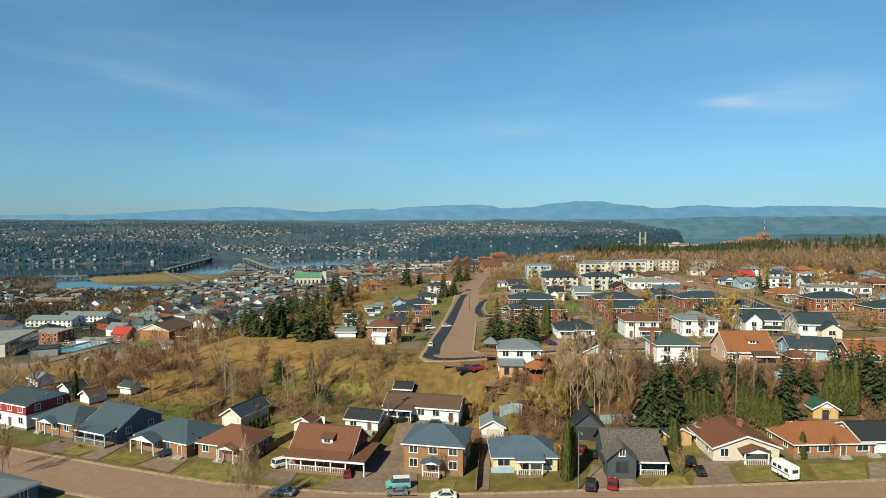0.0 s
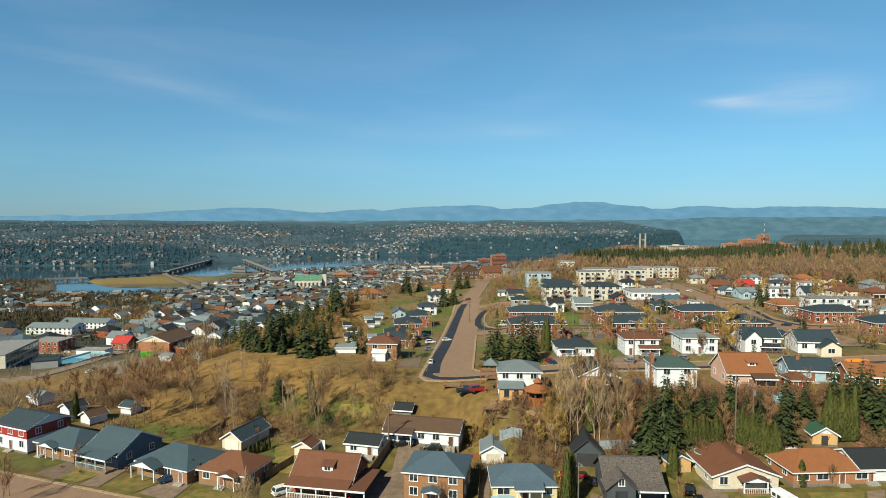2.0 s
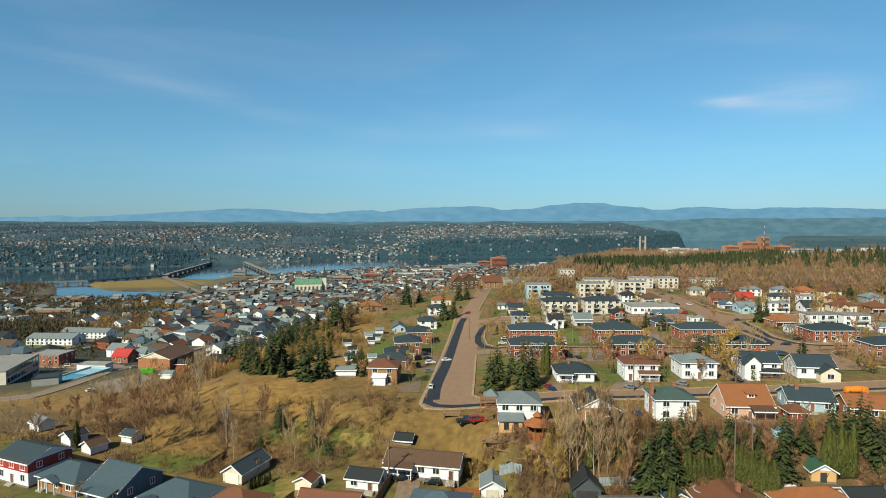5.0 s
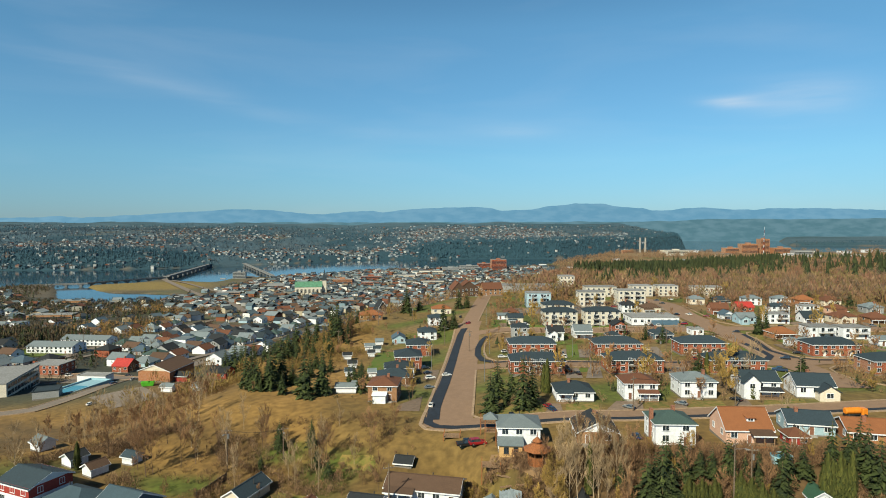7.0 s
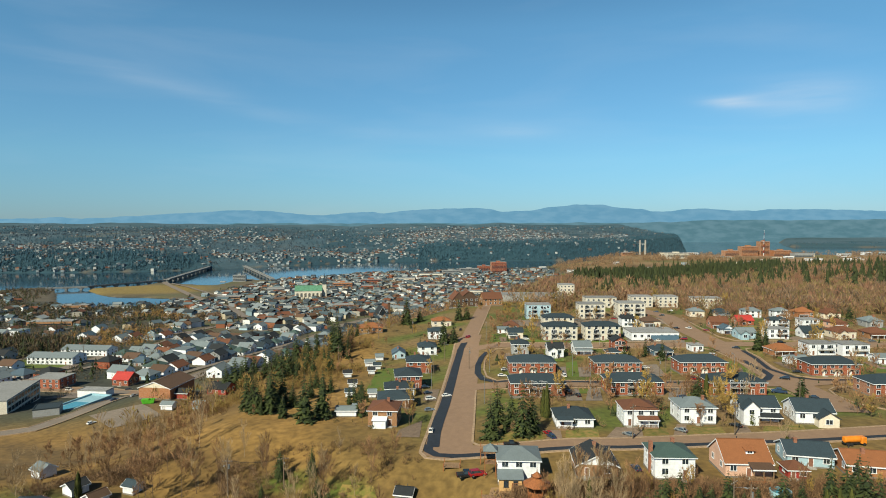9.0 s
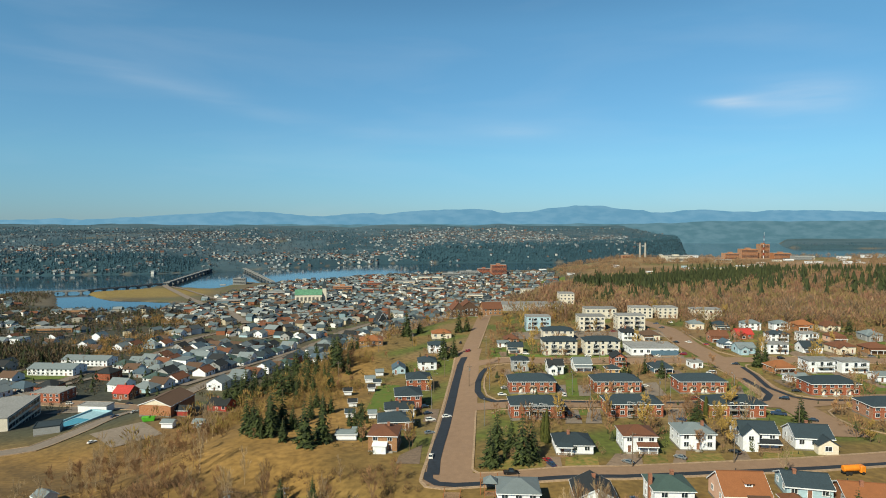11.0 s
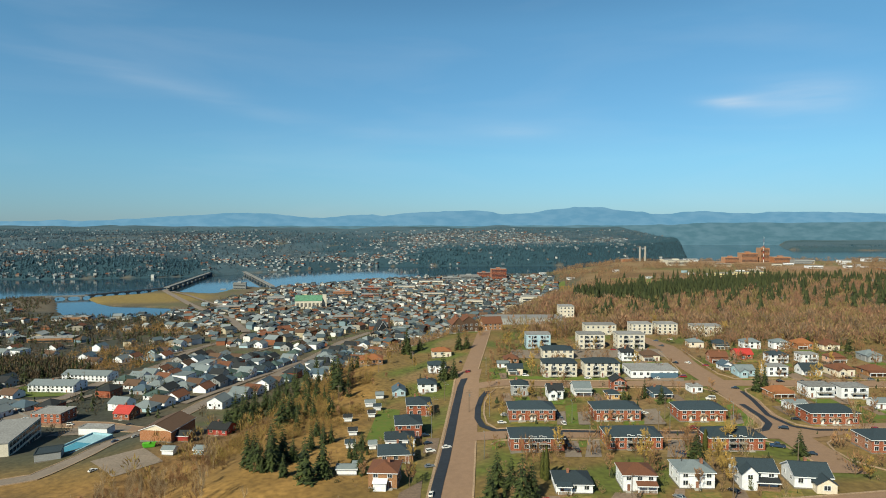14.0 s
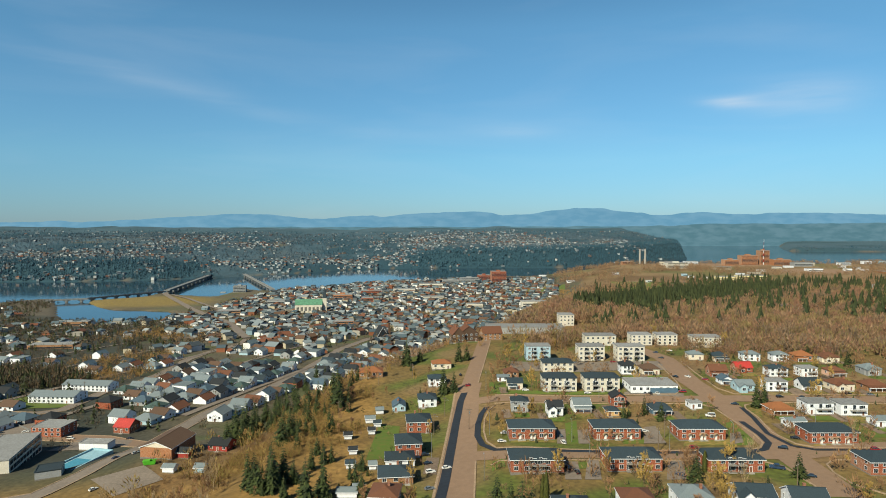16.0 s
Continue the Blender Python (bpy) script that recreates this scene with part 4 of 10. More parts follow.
def shrub_shapes(seed, h=2.0, r=1.2):
    rng = random.Random(seed)
    t, c = Shape(), Shape()
    for k in range(9):
        a, rr = rng.uniform(0, 6.283), r * rng.uniform(0.2, 0.7)
        e = Vector((math.cos(a) * rr, math.sin(a) * rr, h * rng.uniform(0.5, 0.8)))
        t.tube((0, 0, -0.2), e, 0.04, 0.015, 4)
        blades(c, rng, e * 0.7, e.normalized(), h * 0.45, 0.04, 26, 0.6)
    return t, c


TREES = {}


def tree(kind, x, y, h, turn=0.0, z=None, sx=1.0):
    """A copy of one of several trees of that kind, h metres high."""
    specs = {"bare": (10, "bare_tree", "leafless deciduous tree with reddish brown twigs", "tree", "bark", "twig"),
             "budding": (10, "budding_tree", "deciduous tree with yellowish spring buds", "tree", "bark", "bud"),
             "bare_far": (10, "bare_tree", "leafless deciduous tree with reddish brown twigs", "tree", "bark", "twig"),
             "budding_far": (10, "budding_tree", "deciduous tree with yellowish spring buds", "tree", "bark", "bud"),
             "birch": (10, "birch_tree", "leafless birch with pale trunk and tan twigs", "tree", "pale_bark", "twig_tan"),
             "spruce": (12, "spruce_tree", "dark green spruce with drooping boughs", "tree", "bark", "spruce"),
             "cedar": (4, "cedar_tree", "narrow clipped green cedar of a garden hedge", "tree", "bark", "cedar"),
             "shrub": (2, "shrub", "leafless reddish brown garden shrub", "shrub", "bark", "scrub")}
    if kind in ("bare", "budding") and y > 150:
        kind += "_far"
    k = TREES.setdefault(kind, [])
    made = TREES.setdefault(kind + "_count", [0])
    made[0] += 1
    specs = specs[kind]
    s = h / specs[0]
    m = pose(x, y, ground_z(x, y) if z is None else z, 0, 0, turn) @ Matrix.Diagonal((s * sx, s * sx, s, 1))
    limit = {"bare_far": 6, "budding_far": 4, "bare": 7, "birch": 4, "spruce": 6, "cedar": 3, "shrub": 3, "budding": 3}[kind]
    if len(k) < limit:
        seed = 11 * limit + len(k) * 7
        shapes = {"bare": lambda: bare_tree_shapes(seed), "bare_far": lambda: bare_tree_shapes(seed, 10, 13, 0.6, 4, 0.085, fine=False), "budding_far": lambda: bare_tree_shapes(seed, 10, 13, 0.65, 4, 0.11, fine=False), "budding": lambda: bare_tree_shapes(seed, 10, 16, 0.5, 8, 0.055),
                  "birch": lambda: bare_tree_shapes(seed, 10, 14, 0.25, 4, 0.028, 0.6), "spruce": lambda: spruce_shapes(seed),
                  "cedar": lambda: cedar_shapes(seed), "shrub": lambda: shrub_shapes(seed)}[kind]()
        ob = thing(specs[1], m, specs[2], specs[3], specs[3] + "s")
        part("trunk", shapes[0], M[specs[4]], ob)
        part("crown", shapes[1], M[specs[5]], ob)
        k.append(ob)
        return ob
    return copy_thing(k[made[0] % limit], m)


def scatter_mesh(name, protos, places, material, seed=3):
    """One mesh of many small plants: places are rows x, y, z, height, and each takes one of the unit-height prototypes."""
    rng = np.random.default_rng(seed)
    vs, fs, count = [], [], 0
    arrays = [(np.array(s.v, float), np.array(s.f, int)) for s in protos]
    for k, (v, f) in enumerate(arrays):
        pick = places[k::len(arrays)]
        n = len(pick)
        if not n:
            continue
        a = rng.uniform(0, 6.283, n)
        ca, sa = np.cos(a)[:, None], np.sin(a)[:, None]
        h = pick[:, 3][:, None]
        wide = h * rng.uniform(0.8, 1.25, n)[:, None]
        px = pick[:, 0][:, None] + wide * (ca * v[:, 0] - sa * v[:, 1])
        py = pick[:, 1][:, None] + wide * (sa * v[:, 0] + ca * v[:, 1])
        pz = pick[:, 2][:, None] + h * v[:, 2]
        vs.append(np.stack([px, py, pz], -1).reshape(-1, 3))
        fs.append((f[None] + (np.arange(n) * len(v))[:, None, None] + count).reshape(-1, 3))
        count += n * len(v)
    vs, fs = np.concatenate(vs), np.concatenate(fs)
    me = bpy.data.meshes.new(name)
    me.vertices.add(len(vs))
    me.vertices.foreach_set("co", vs.ravel())
    me.loops.add(len(fs) * 3)
    me.loops.foreach_set("vertex_index", fs.ravel().astype(np.int32))
    me.polygons.add(len(fs))
    me.polygons.foreach_set("loop_start", np.arange(0, len(fs) * 3, 3, dtype=np.int32))
    me.polygons.foreach_set("use_smooth", np.zeros(len(fs), dtype=bool))
    me.materials.append(material)
    me.update(calc_edges=True)
    return new(name, me)


def cone_proto(seed, tiers=6, per=5):
    """A unit-height conifer of ragged tiers."""
    rng = random.Random(seed)
    s = Shape()
    for k in range(tiers):
        f = k / tiers
        for j in range(per):
            a = j * 6.283 / per + k + rng.uniform(-0.4, 0.4)
            r = 0.24 * (1 - f) * rng.uniform(0.7, 1.2) + 0.02
            da = rng.uniform(0.45, 0.75)
            s.add([(0, 0, 0.18 + 0.82 * f + 0.16), (r * math.cos(a - da), r * math.sin(a - da), 0.08 + 0.85 * f), (r * math.cos(a + da), r * math.sin(a + da), 0.06 + 0.85 * f)], [(0, 1, 2)])
    return s


def coarse_proto(seed, n, thick=1.0, reach=1.0):
    """A unit-height leafless crown for trees far away: fewer, broader sprays."""
    rng = random.Random(seed)
    s = Shape()
    s.add([(-0.02, 0, 0), (0.02, 0, 0), (0, 0, 0.6)], [(0, 1, 2)])
    for _ in range(n):
        f = rng.random()
        a = rng.uniform(0, 6.283)
        r = 0.36 * math.sin(math.pi * (0.15 + 0.75 * f)) * rng.uniform(0.2, 1)
        p = Vector((r * math.cos(a), r * math.sin(a), 0.15 + 0.6 * f))
        d = Vector((math.cos(a) * rng.uniform(0.1, 0.6), math.sin(a) * rng.uniform(0.1, 0.6), rng.uniform(0.5, 1))).normalized() * rng.uniform(0.2, 0.38) * reach
        sd = d.cross(Vector((rng.uniform(-1, 1), rng.uniform(-1, 1), 0.2))).normalized() * rng.uniform(0.02, 0.042) * thick
        s.add([p - sd, p + sd, p + d], [(0, 1, 2)])
    return s

# ---- ground sheet, river, far mountains ----
def grid_object(name, xs, ys, zfun, material):
    gx, gy = np.meshgrid(xs, ys)
    gz = zfun(gx, gy)
    nx, ny = len(xs), len(ys)
    v = np.stack([gx, gy, gz], -1).reshape(-1, 3)
    i = (np.arange(ny - 1)[:, None] * nx + np.arange(nx - 1)[None]).ravel()
    f = np.stack([i, i + 1, i + nx + 1, i + nx], -1)
    me = bpy.data.meshes.new(name)
    me.vertices.add(len(v))
    me.vertices.foreach_set("co", v.ravel())
    me.loops.add(len(f) * 4)
    me.loops.foreach_set("vertex_index", f.ravel().astype(np.int32))
    me.polygons.add(len(f))
    me.polygons.foreach_set("loop_start", np.arange(0, len(f) * 4, 4, dtype=np.int32))
    me.polygons.foreach_set("use_smooth", np.ones(len(f), dtype=bool))
    me.materials.append(material)
    me.update(calc_edges=True)
    return new(name, me), v


def blend(a, b, f):
    return a + (np.array(b) - a) * f[:, None]


def conifer_share(x, y):
    """How much of the far bank is dark evergreen wood, from 0 to 1."""
    steep = smooth(1 - (y - line(x, *FAR_SHORE)) / 260) * line(x, (-1700, 0.5), (-800, 0.5), (-700, 0), (-250, 0), (-20, 0.55), (1250, 0.5), (1300, 0))
    return 0.6 * grain(x, y, 330, 2.2) + 0.4 * grain(x, y, 90, 6.6, 2) - 0.04 + steep


def cover_and_haze(v):
    """What grows or lies on the ground, as a colour for each corner, with haze painted over the far bank."""
    x, y, z = v[:, 0], v[:, 1], v[:, 2]
    c = np.tile(np.array((0.38, 0.228, 0.07)), (len(v), 1))
    c = blend(c, (0.23, 0.14, 0.038), smooth(0.4 + 0.35 * ripple(x, y, 13, 0.9) + 0.25 * ripple(x, y, 4.3, 2.9)))
    c = blend(c, (0.19, 0.13, 0.042), smooth((x + 38) / 14) * (1 - smooth((y - 165) / 20)) * smooth((y - 112) / 8) * 0.7)
    # mown lots of the upper streets
    lots = smooth((x + line(y, (150, 10), (200, 32), (300, 40))) / 12) * smooth((y - 150) / 10) * (1 - smooth((y - 420) / 60))
    c = blend(c, (0.2, 0.145, 0.05), lots * 0.8)
    c = blend(c, (0.105, 0.155, 0.02), lots * smooth(0.4 + 1.3 * ripple(x, y, 8.5, 1.9)) * 0.85)
    c = blend(c, (0.3, 0.19, 0.1), lots * smooth(-0.2 + 1.5 * ripple(x + 70, y, 11, 0.7)) * 0.7)
    # front gardens
    c = blend(c, (0.165, 0.14, 0.035), (1 - smooth((y - 112) / 12)) * smooth((y - 80) / 5))
    # bare brown wood floor on the slopes, dull town ground in the valley
    wood = smooth((y - 380) / 120) * smooth((x - line(y, (400, 60), (600, 60), (900, 150), (1500, 260))) / 90)
    c = blend(c, (0.2, 0.12, 0.052), wood)
    open_hill = wood * smooth((y - 860) / 120) * (1 - smooth((y - 1750) / 150))
    c = blend(c, (0.33, 0.23, 0.12), open_hill * smooth(0.2 + 3 * (grain(x, y, 120, 9.4) - 0.4)))
    c = blend(c, (0.16, 0.16, 0.045), open_hill * smooth((grain(x, y, 150, 2.9) - 0.58) * 8) * 0.8)
    town = smooth((y - 200) / 60) * (1 - smooth((x - line(y, (200, -110), (300, -95), (420, -55), (600, 60), (900, 200), (1500, 330))) / 30))
    c = blend(c, (0.1, 0.1, 0.075), town * 0.85)
    c = blend(c, (0.09, 0.13, 0.03), town * smooth((grain(x, y, 26, 3.6, 2) - 0.5) * 6) * 0.6)
    west = smooth((-x / np.maximum(y, 1) - 0.42) / 0.15) * town
    c = blend(c, (0.046, 0.054, 0.046), west * 0.9)
    fringe = (1 - smooth(np.abs(x - line(y, (120, -60), (200, -110), (300, -80), (420, -30), (600, 70))) / 26)) * smooth((y - 160) / 40)
    c = blend(c, (0.24, 0.13, 0.05), 0.6 * fringe)
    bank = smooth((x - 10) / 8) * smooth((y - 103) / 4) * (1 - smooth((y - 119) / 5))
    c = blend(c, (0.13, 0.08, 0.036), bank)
    copse = (1 - smooth((y - 150 + 0.5 * (x + 60)) / 14)) * smooth((y - 100) / 8) * (1 - smooth((x + 8) / 10)) * smooth(0.75 + 0.6 * ripple(x, y, 7, 0.5))
    c = blend(c, (0.15, 0.095, 0.035), copse * 0.8)
    gardens = smooth((y - 106) / 6) * (1 - smooth((y - 122 - 0.25 * np.abs(x + 30)) / 8)) * (1 - smooth((x + 16) / 6)) * smooth(0.1 + 2.2 * (grain(x, y, 8, 1.5, 2) - 0.35))
    c = blend(c, (0.1, 0.135, 0.022), gardens * 0.8)
    for gx, gy, rx, ry in ((-25, 133, 7, 6), (-57, 128, 8, 4.5), (-31, 115.5, 5, 4.5), (-38, 141, 6, 4)):
        c = blend(c, (0.095, 0.15, 0.018), smooth(1.5 - np.hypot((x - gx) / rx, (y - gy) / ry)) * 0.85)
    grassy = np.exp(-(((x - 150) / 62) ** 2 + ((y - 950) / 42) ** 2)) + np.exp(-(((x - 440) / 40) ** 2 + ((y - 1090) / 30) ** 2))
    c = blend(c, (0.12, 0.14, 0.03), smooth(1.6 * grassy))
    cut = np.exp(-(((x - 430) / 110) ** 2 + ((y - 1190) / 26) ** 2)) + np.exp(-(((x - 900) / 110) ** 2 + ((y - 1440) / 60) ** 2)) + np.exp(-(((x - 760) / 160) ** 2 + ((y - 1660) / 60) ** 2))
    c = blend(c, (0.36, 0.23, 0.15), smooth(1.6 * cut))
    # far bank: woods and fields, with blue distance haze painted in
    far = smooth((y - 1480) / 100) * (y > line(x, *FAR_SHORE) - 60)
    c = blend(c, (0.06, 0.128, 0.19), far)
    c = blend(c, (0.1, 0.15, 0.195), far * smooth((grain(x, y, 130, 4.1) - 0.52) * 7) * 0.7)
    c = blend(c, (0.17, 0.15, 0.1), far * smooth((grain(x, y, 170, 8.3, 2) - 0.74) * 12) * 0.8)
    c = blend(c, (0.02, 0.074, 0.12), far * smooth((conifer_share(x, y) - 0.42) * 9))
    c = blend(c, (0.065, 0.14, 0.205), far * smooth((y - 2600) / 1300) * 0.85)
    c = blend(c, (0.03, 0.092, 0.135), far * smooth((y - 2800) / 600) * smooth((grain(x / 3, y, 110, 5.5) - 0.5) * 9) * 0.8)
    beach = smooth(1 - np.abs(z - WATER - 1.2) / 2.2) * smooth((y - 1000) / 50)
    c = blend(c, (0.2, 0.16, 0.12), beach * 0.8)
    meadow = smooth(2.0 - 1.7 * np.hypot((x + 610) / 150, (y - 1225) / 95))
    c = blend(c, (0.3, 0.22, 0.06), meadow * 0.9)
    return c


ground_mat = mat("dry_grassland", (0.25, 0.18, 0.08), 0.95, 0.2, 0.45, 0.6, big=0.12)
gn, gl = ground_mat.node_tree.nodes, ground_mat.node_tree.links
g_attr = gn.new("ShaderNodeAttribute")
g_attr.attribute_name = "cover"
g_mul = gn.new("ShaderNodeMix")
g_mul.data_type, g_mul.blend_type = "RGBA", "MULTIPLY"
g_mul.inputs["Factor"].default_value = 1.0
g_mix = next(n for n in gn if n.type == "MIX" and n is not g_mul)
g_mix.inputs["A"].default_value, g_mix.inputs["B"].default_value = (0.68, 0.66, 0.58, 1), (1.2, 1.18, 1.12, 1)
g_hsv = next(n for n in gn if n.type == "HUE_SAT")
gl.new(g_attr.outputs["Color"], g_mul.inputs["A"])
gl.new(g_mix.outputs["Result"], g_mul.inputs["B"])
gl.new(g_mul.outputs["Result"], g_hsv.inputs["Color"])

side = np.sinh(np.linspace(-4.2, 4.2, 401)) * 130
away = np.concatenate([np.linspace(-700, 48, 14), np.arange(50, 320, 2.4), 320 * 1.012 ** np.arange(0, 220)])
away = away[away < 4210]
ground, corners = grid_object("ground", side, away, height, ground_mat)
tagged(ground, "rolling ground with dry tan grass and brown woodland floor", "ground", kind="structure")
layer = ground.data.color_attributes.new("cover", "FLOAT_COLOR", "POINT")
layer.data.foreach_set("color", np.concatenate([cover_and_haze(corners) * 0.575, np.ones((len(corners), 1))], 1).ravel())

water_mat = mat("river_water", (0.025, 0.065, 0.105), 0.08, 0.1, 0.02, 0.0, spec=0.5)
wb = water_mat.node_tree.nodes.new("ShaderNodeBump")
wt = water_mat.node_tree.nodes.new("ShaderNodeTexNoise")
wt.inputs["Scale"].default_value = 0.06
wt.inputs["Detail"].default_value = 6
wb.inputs["Strength"].default_value, wb.inputs["Distance"].default_value = 0.09, 3.0
water_mat.node_tree.links.new(water_mat.node_tree.nodes["Principled BSDF"].inputs["Normal"], wb.outputs["Normal"])
water_mat.node_tree.links.new(wt.outputs["Fac"], wb.inputs["Height"])
water, _ = grid_object("water", np.linspace(-4800, 4800, 9), np.linspace(960, 4200, 5), lambda gx, gy: gx * 0 + WATER, water_mat)
tagged(water, "broad calm blue river with a slightly rippled surface", "river", kind="structure")


def ridge(gx):
    u = gx / 4190 * 1060
    y = line(u, (-1500, 389), (-784, 387), (-734, 387), (-684, 384), (-644, 387), (-584, 384), (-524, 381), (-484, 378), (-434, 376), (-384, 372), (-314, 373), (-284, 376), (-254, 379), (-214, 381), (-174, 377), (-124, 375), (-104, 378), (-64, 372), (-24, 370), (56, 368), (86, 370), (106, 375), (156, 372), (196, 366), (236, 362), (286, 362), (306, 367), (356, 370), (371, 374), (406, 374), (426, 370), (466, 369), (506, 372), (556, 373), (576, 370), (626, 370), (716, 371), (784, 373), (1500, 378))
    return 63 + (393 - y) / 1060 * 4190 + 2.2 * ripple(gx, gx * 0.3, 34, 0.2) + 1.4 * ripple(gx, gx * 0.2, 13, 0.7)


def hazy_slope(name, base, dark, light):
    """Far blue slopes, with the haze before them put into colour and glow."""
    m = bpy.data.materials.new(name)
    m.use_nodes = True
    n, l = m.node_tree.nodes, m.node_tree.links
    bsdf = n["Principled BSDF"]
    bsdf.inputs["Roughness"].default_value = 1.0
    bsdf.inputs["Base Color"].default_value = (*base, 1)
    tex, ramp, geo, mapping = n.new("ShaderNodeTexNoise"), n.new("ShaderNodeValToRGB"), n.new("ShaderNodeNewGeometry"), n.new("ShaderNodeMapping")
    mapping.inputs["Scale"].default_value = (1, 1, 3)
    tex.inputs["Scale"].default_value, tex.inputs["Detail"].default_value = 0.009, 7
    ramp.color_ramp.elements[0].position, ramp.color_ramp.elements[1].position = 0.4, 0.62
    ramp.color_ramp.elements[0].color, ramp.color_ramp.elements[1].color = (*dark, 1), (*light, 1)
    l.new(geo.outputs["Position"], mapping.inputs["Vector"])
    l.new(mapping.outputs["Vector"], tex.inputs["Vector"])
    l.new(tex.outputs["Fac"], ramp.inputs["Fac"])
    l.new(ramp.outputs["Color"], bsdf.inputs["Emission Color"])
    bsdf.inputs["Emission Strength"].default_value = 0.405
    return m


def far_range(name, top, y0, deep, material, label):
    """A range of slopes that leans away from the river."""
    ob, co = grid_object(name, np.linspace(-6500, 6500, 700), np.linspace(0, 1, 7), lambda gx, gy: -88 + (top(gx) + 88) * gy, material)
    co[:, 1] = y0 + deep * co[:, 1]
    ob.data.vertices.foreach_set("co", co.ravel())
    return tagged(ob, label, "mountains", kind="structure")


def foothills(gx):
    y = line(gx / 4060 * 1060, (-1500, 397), (-784, 397), (-284, 396), (16, 395), (316, 394), (466, 390), (784, 388), (1500, 388))
    return 63 + (393 - y) / 1060 * 4060 + 16 * (grain(gx, gx * 0, 420, 7.7) - 0.5) + 9 * (grain(gx, gx * 0, 90, 2.4) - 0.5)


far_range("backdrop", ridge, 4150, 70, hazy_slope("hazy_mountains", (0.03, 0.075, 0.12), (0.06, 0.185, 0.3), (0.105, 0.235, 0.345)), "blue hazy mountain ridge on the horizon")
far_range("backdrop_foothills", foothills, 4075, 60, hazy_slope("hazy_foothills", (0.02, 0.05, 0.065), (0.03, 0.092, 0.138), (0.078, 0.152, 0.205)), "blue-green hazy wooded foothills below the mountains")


# ---- streets ----
def resample(points, step):
    out = []
    for (x0, y0), (x1, y1) in zip(points, points[1:]):
        n = max(1, int(math.hypot(x1 - x0, y1 - y0) / step))
        out += [(x0 + (x1 - x0) * k / n, y0 + (y1 - y0) * k / n) for k in range(n)]
    return out + [points[-1]]


def strip_sheet(left, right, lift, cols=6):
    """A sheet draped over the land between two lines with the same number of points."""
    s = Shape()
    l, r = np.array(left), np.array(right)
    f = np.linspace(0, 1, cols + 1)
    p = l[:, None] + (r - l)[:, None] * f[None, :, None]
    z = height(p[..., 0], p[..., 1]) + lift
    n = len(l)
    s.v = [tuple(q) for q in np.concatenate([p, z[..., None]], -1).reshape(-1, 3)]
    s.f = [(i * (cols + 1) + j, i * (cols + 1) + j + 1, (i + 1) * (cols + 1) + j + 1, (i + 1) * (cols + 1) + j) for i in range(n - 1) for j in range(cols)]
    return s


def offset(points, d):
    p = np.array(points, float)
    t = np.gradient(p, axis=0)
    t /= np.linalg.norm(t, axis=1)[:, None] + 1e-9
    return p + d * np.stack([t[:, 1], -t[:, 0]], -1)


ROADS = []  # centre lines that houses and trees keep clear of


def street(name, points, width, label, material="asphalt", lift=0.1, kerbs=(1, 1), step=3.0):
    c = resample(points, step)
    if name in ("road_valley", "road_school", "road_bridge", "road_ramp", "road_valley_cross"):
        ROADS.append(np.array(resample(points, 6.0)))
    ob = new(name, strip_sheet(offset(c, -width / 2), offset(c, width / 2), lift, max(3, int(width / 2))).mesh(name, M[material]))
    tagged(ob, label, "road", kind="structure")
    for k, a in zip(kerbs, (-1, 1)):
        if k:
            kerb_line(offset(c, a * width / 2), 0.55, lift)
    return ob


def kerb_line(points, w, lift=0.1, rise=0.13, name="kerb"):
    """A concrete kerb that stands above the road along a line."""
    a, b = offset(points, -w / 2), offset(points, w / 2)
    za, zb = height(a[:, 0], a[:, 1]) + lift + rise, height(b[:, 0], b[:, 1]) + lift + rise
    n = len(a)
    s = Shape()
    s.v = [(*p, z) for p, z in zip(a, za)] + [(*p, z) for p, z in zip(b, zb)] + [(*p, z - rise - 0.3) for p, z in zip(a, za)] + [(*p, z - rise - 0.3) for p, z in zip(b, zb)]
    for k in range(n - 1):
        s.f += [(k, n + k, n + k + 1, k + 1), (2 * n + k, k, k + 1, 2 * n + k + 1), (n + k, 3 * n + k, 3 * n + k + 1, n + k + 1)]
    return tagged(new(name, s.mesh(name, M["kerb"])), "pale concrete kerb along the street", "kerb", kind="structure")


def plot(name, ring, material, label, category, lift=0.06):
    """A flat-lying patch (lawn, driveway) over a four-cornered ring, draped on the land."""
    a, b, c, d = [np.array(p, float) for p in ring]
    n = max(3, int(max(np.linalg.norm(d - a), np.linalg.norm(c - b)) / 2.2))
    f = np.linspace(0, 1, n + 1)[:, None]
    ob = new(name, strip_sheet(a + (d - a) * f, b + (c - b) * f, lift, max(3, int(np.linalg.norm(b - a) / 2.2))).mesh(name, M[material]))
    return tagged(ob, label, category, kind="structure")

# ---- streets of the upper terrace, the front street and the valley ----
street('road_front', [(-170, 137), (-120, 119), (-83, 103), (-56, 93.5), (-37, 87.3), (-15, 83.6), (8, 83.0), (67, 83.7), (160, 88)], 9.6, 'dusty brown asphalt street before the front row of houses')
street('road_main', [(1.0, 144), (2.2, 160), (6.0, 210), (11.5, 288), (14, 306)], 12.2, 'wide worn brown asphalt street with a fresh dark strip', kerbs=(0, 0))
street('road_main_upper', [(14, 306), (20, 350), (28, 411), (32, 446), (34, 480)], 8.6, 'worn brown asphalt street running up to the gabled brick hall', kerbs=(0, 1))
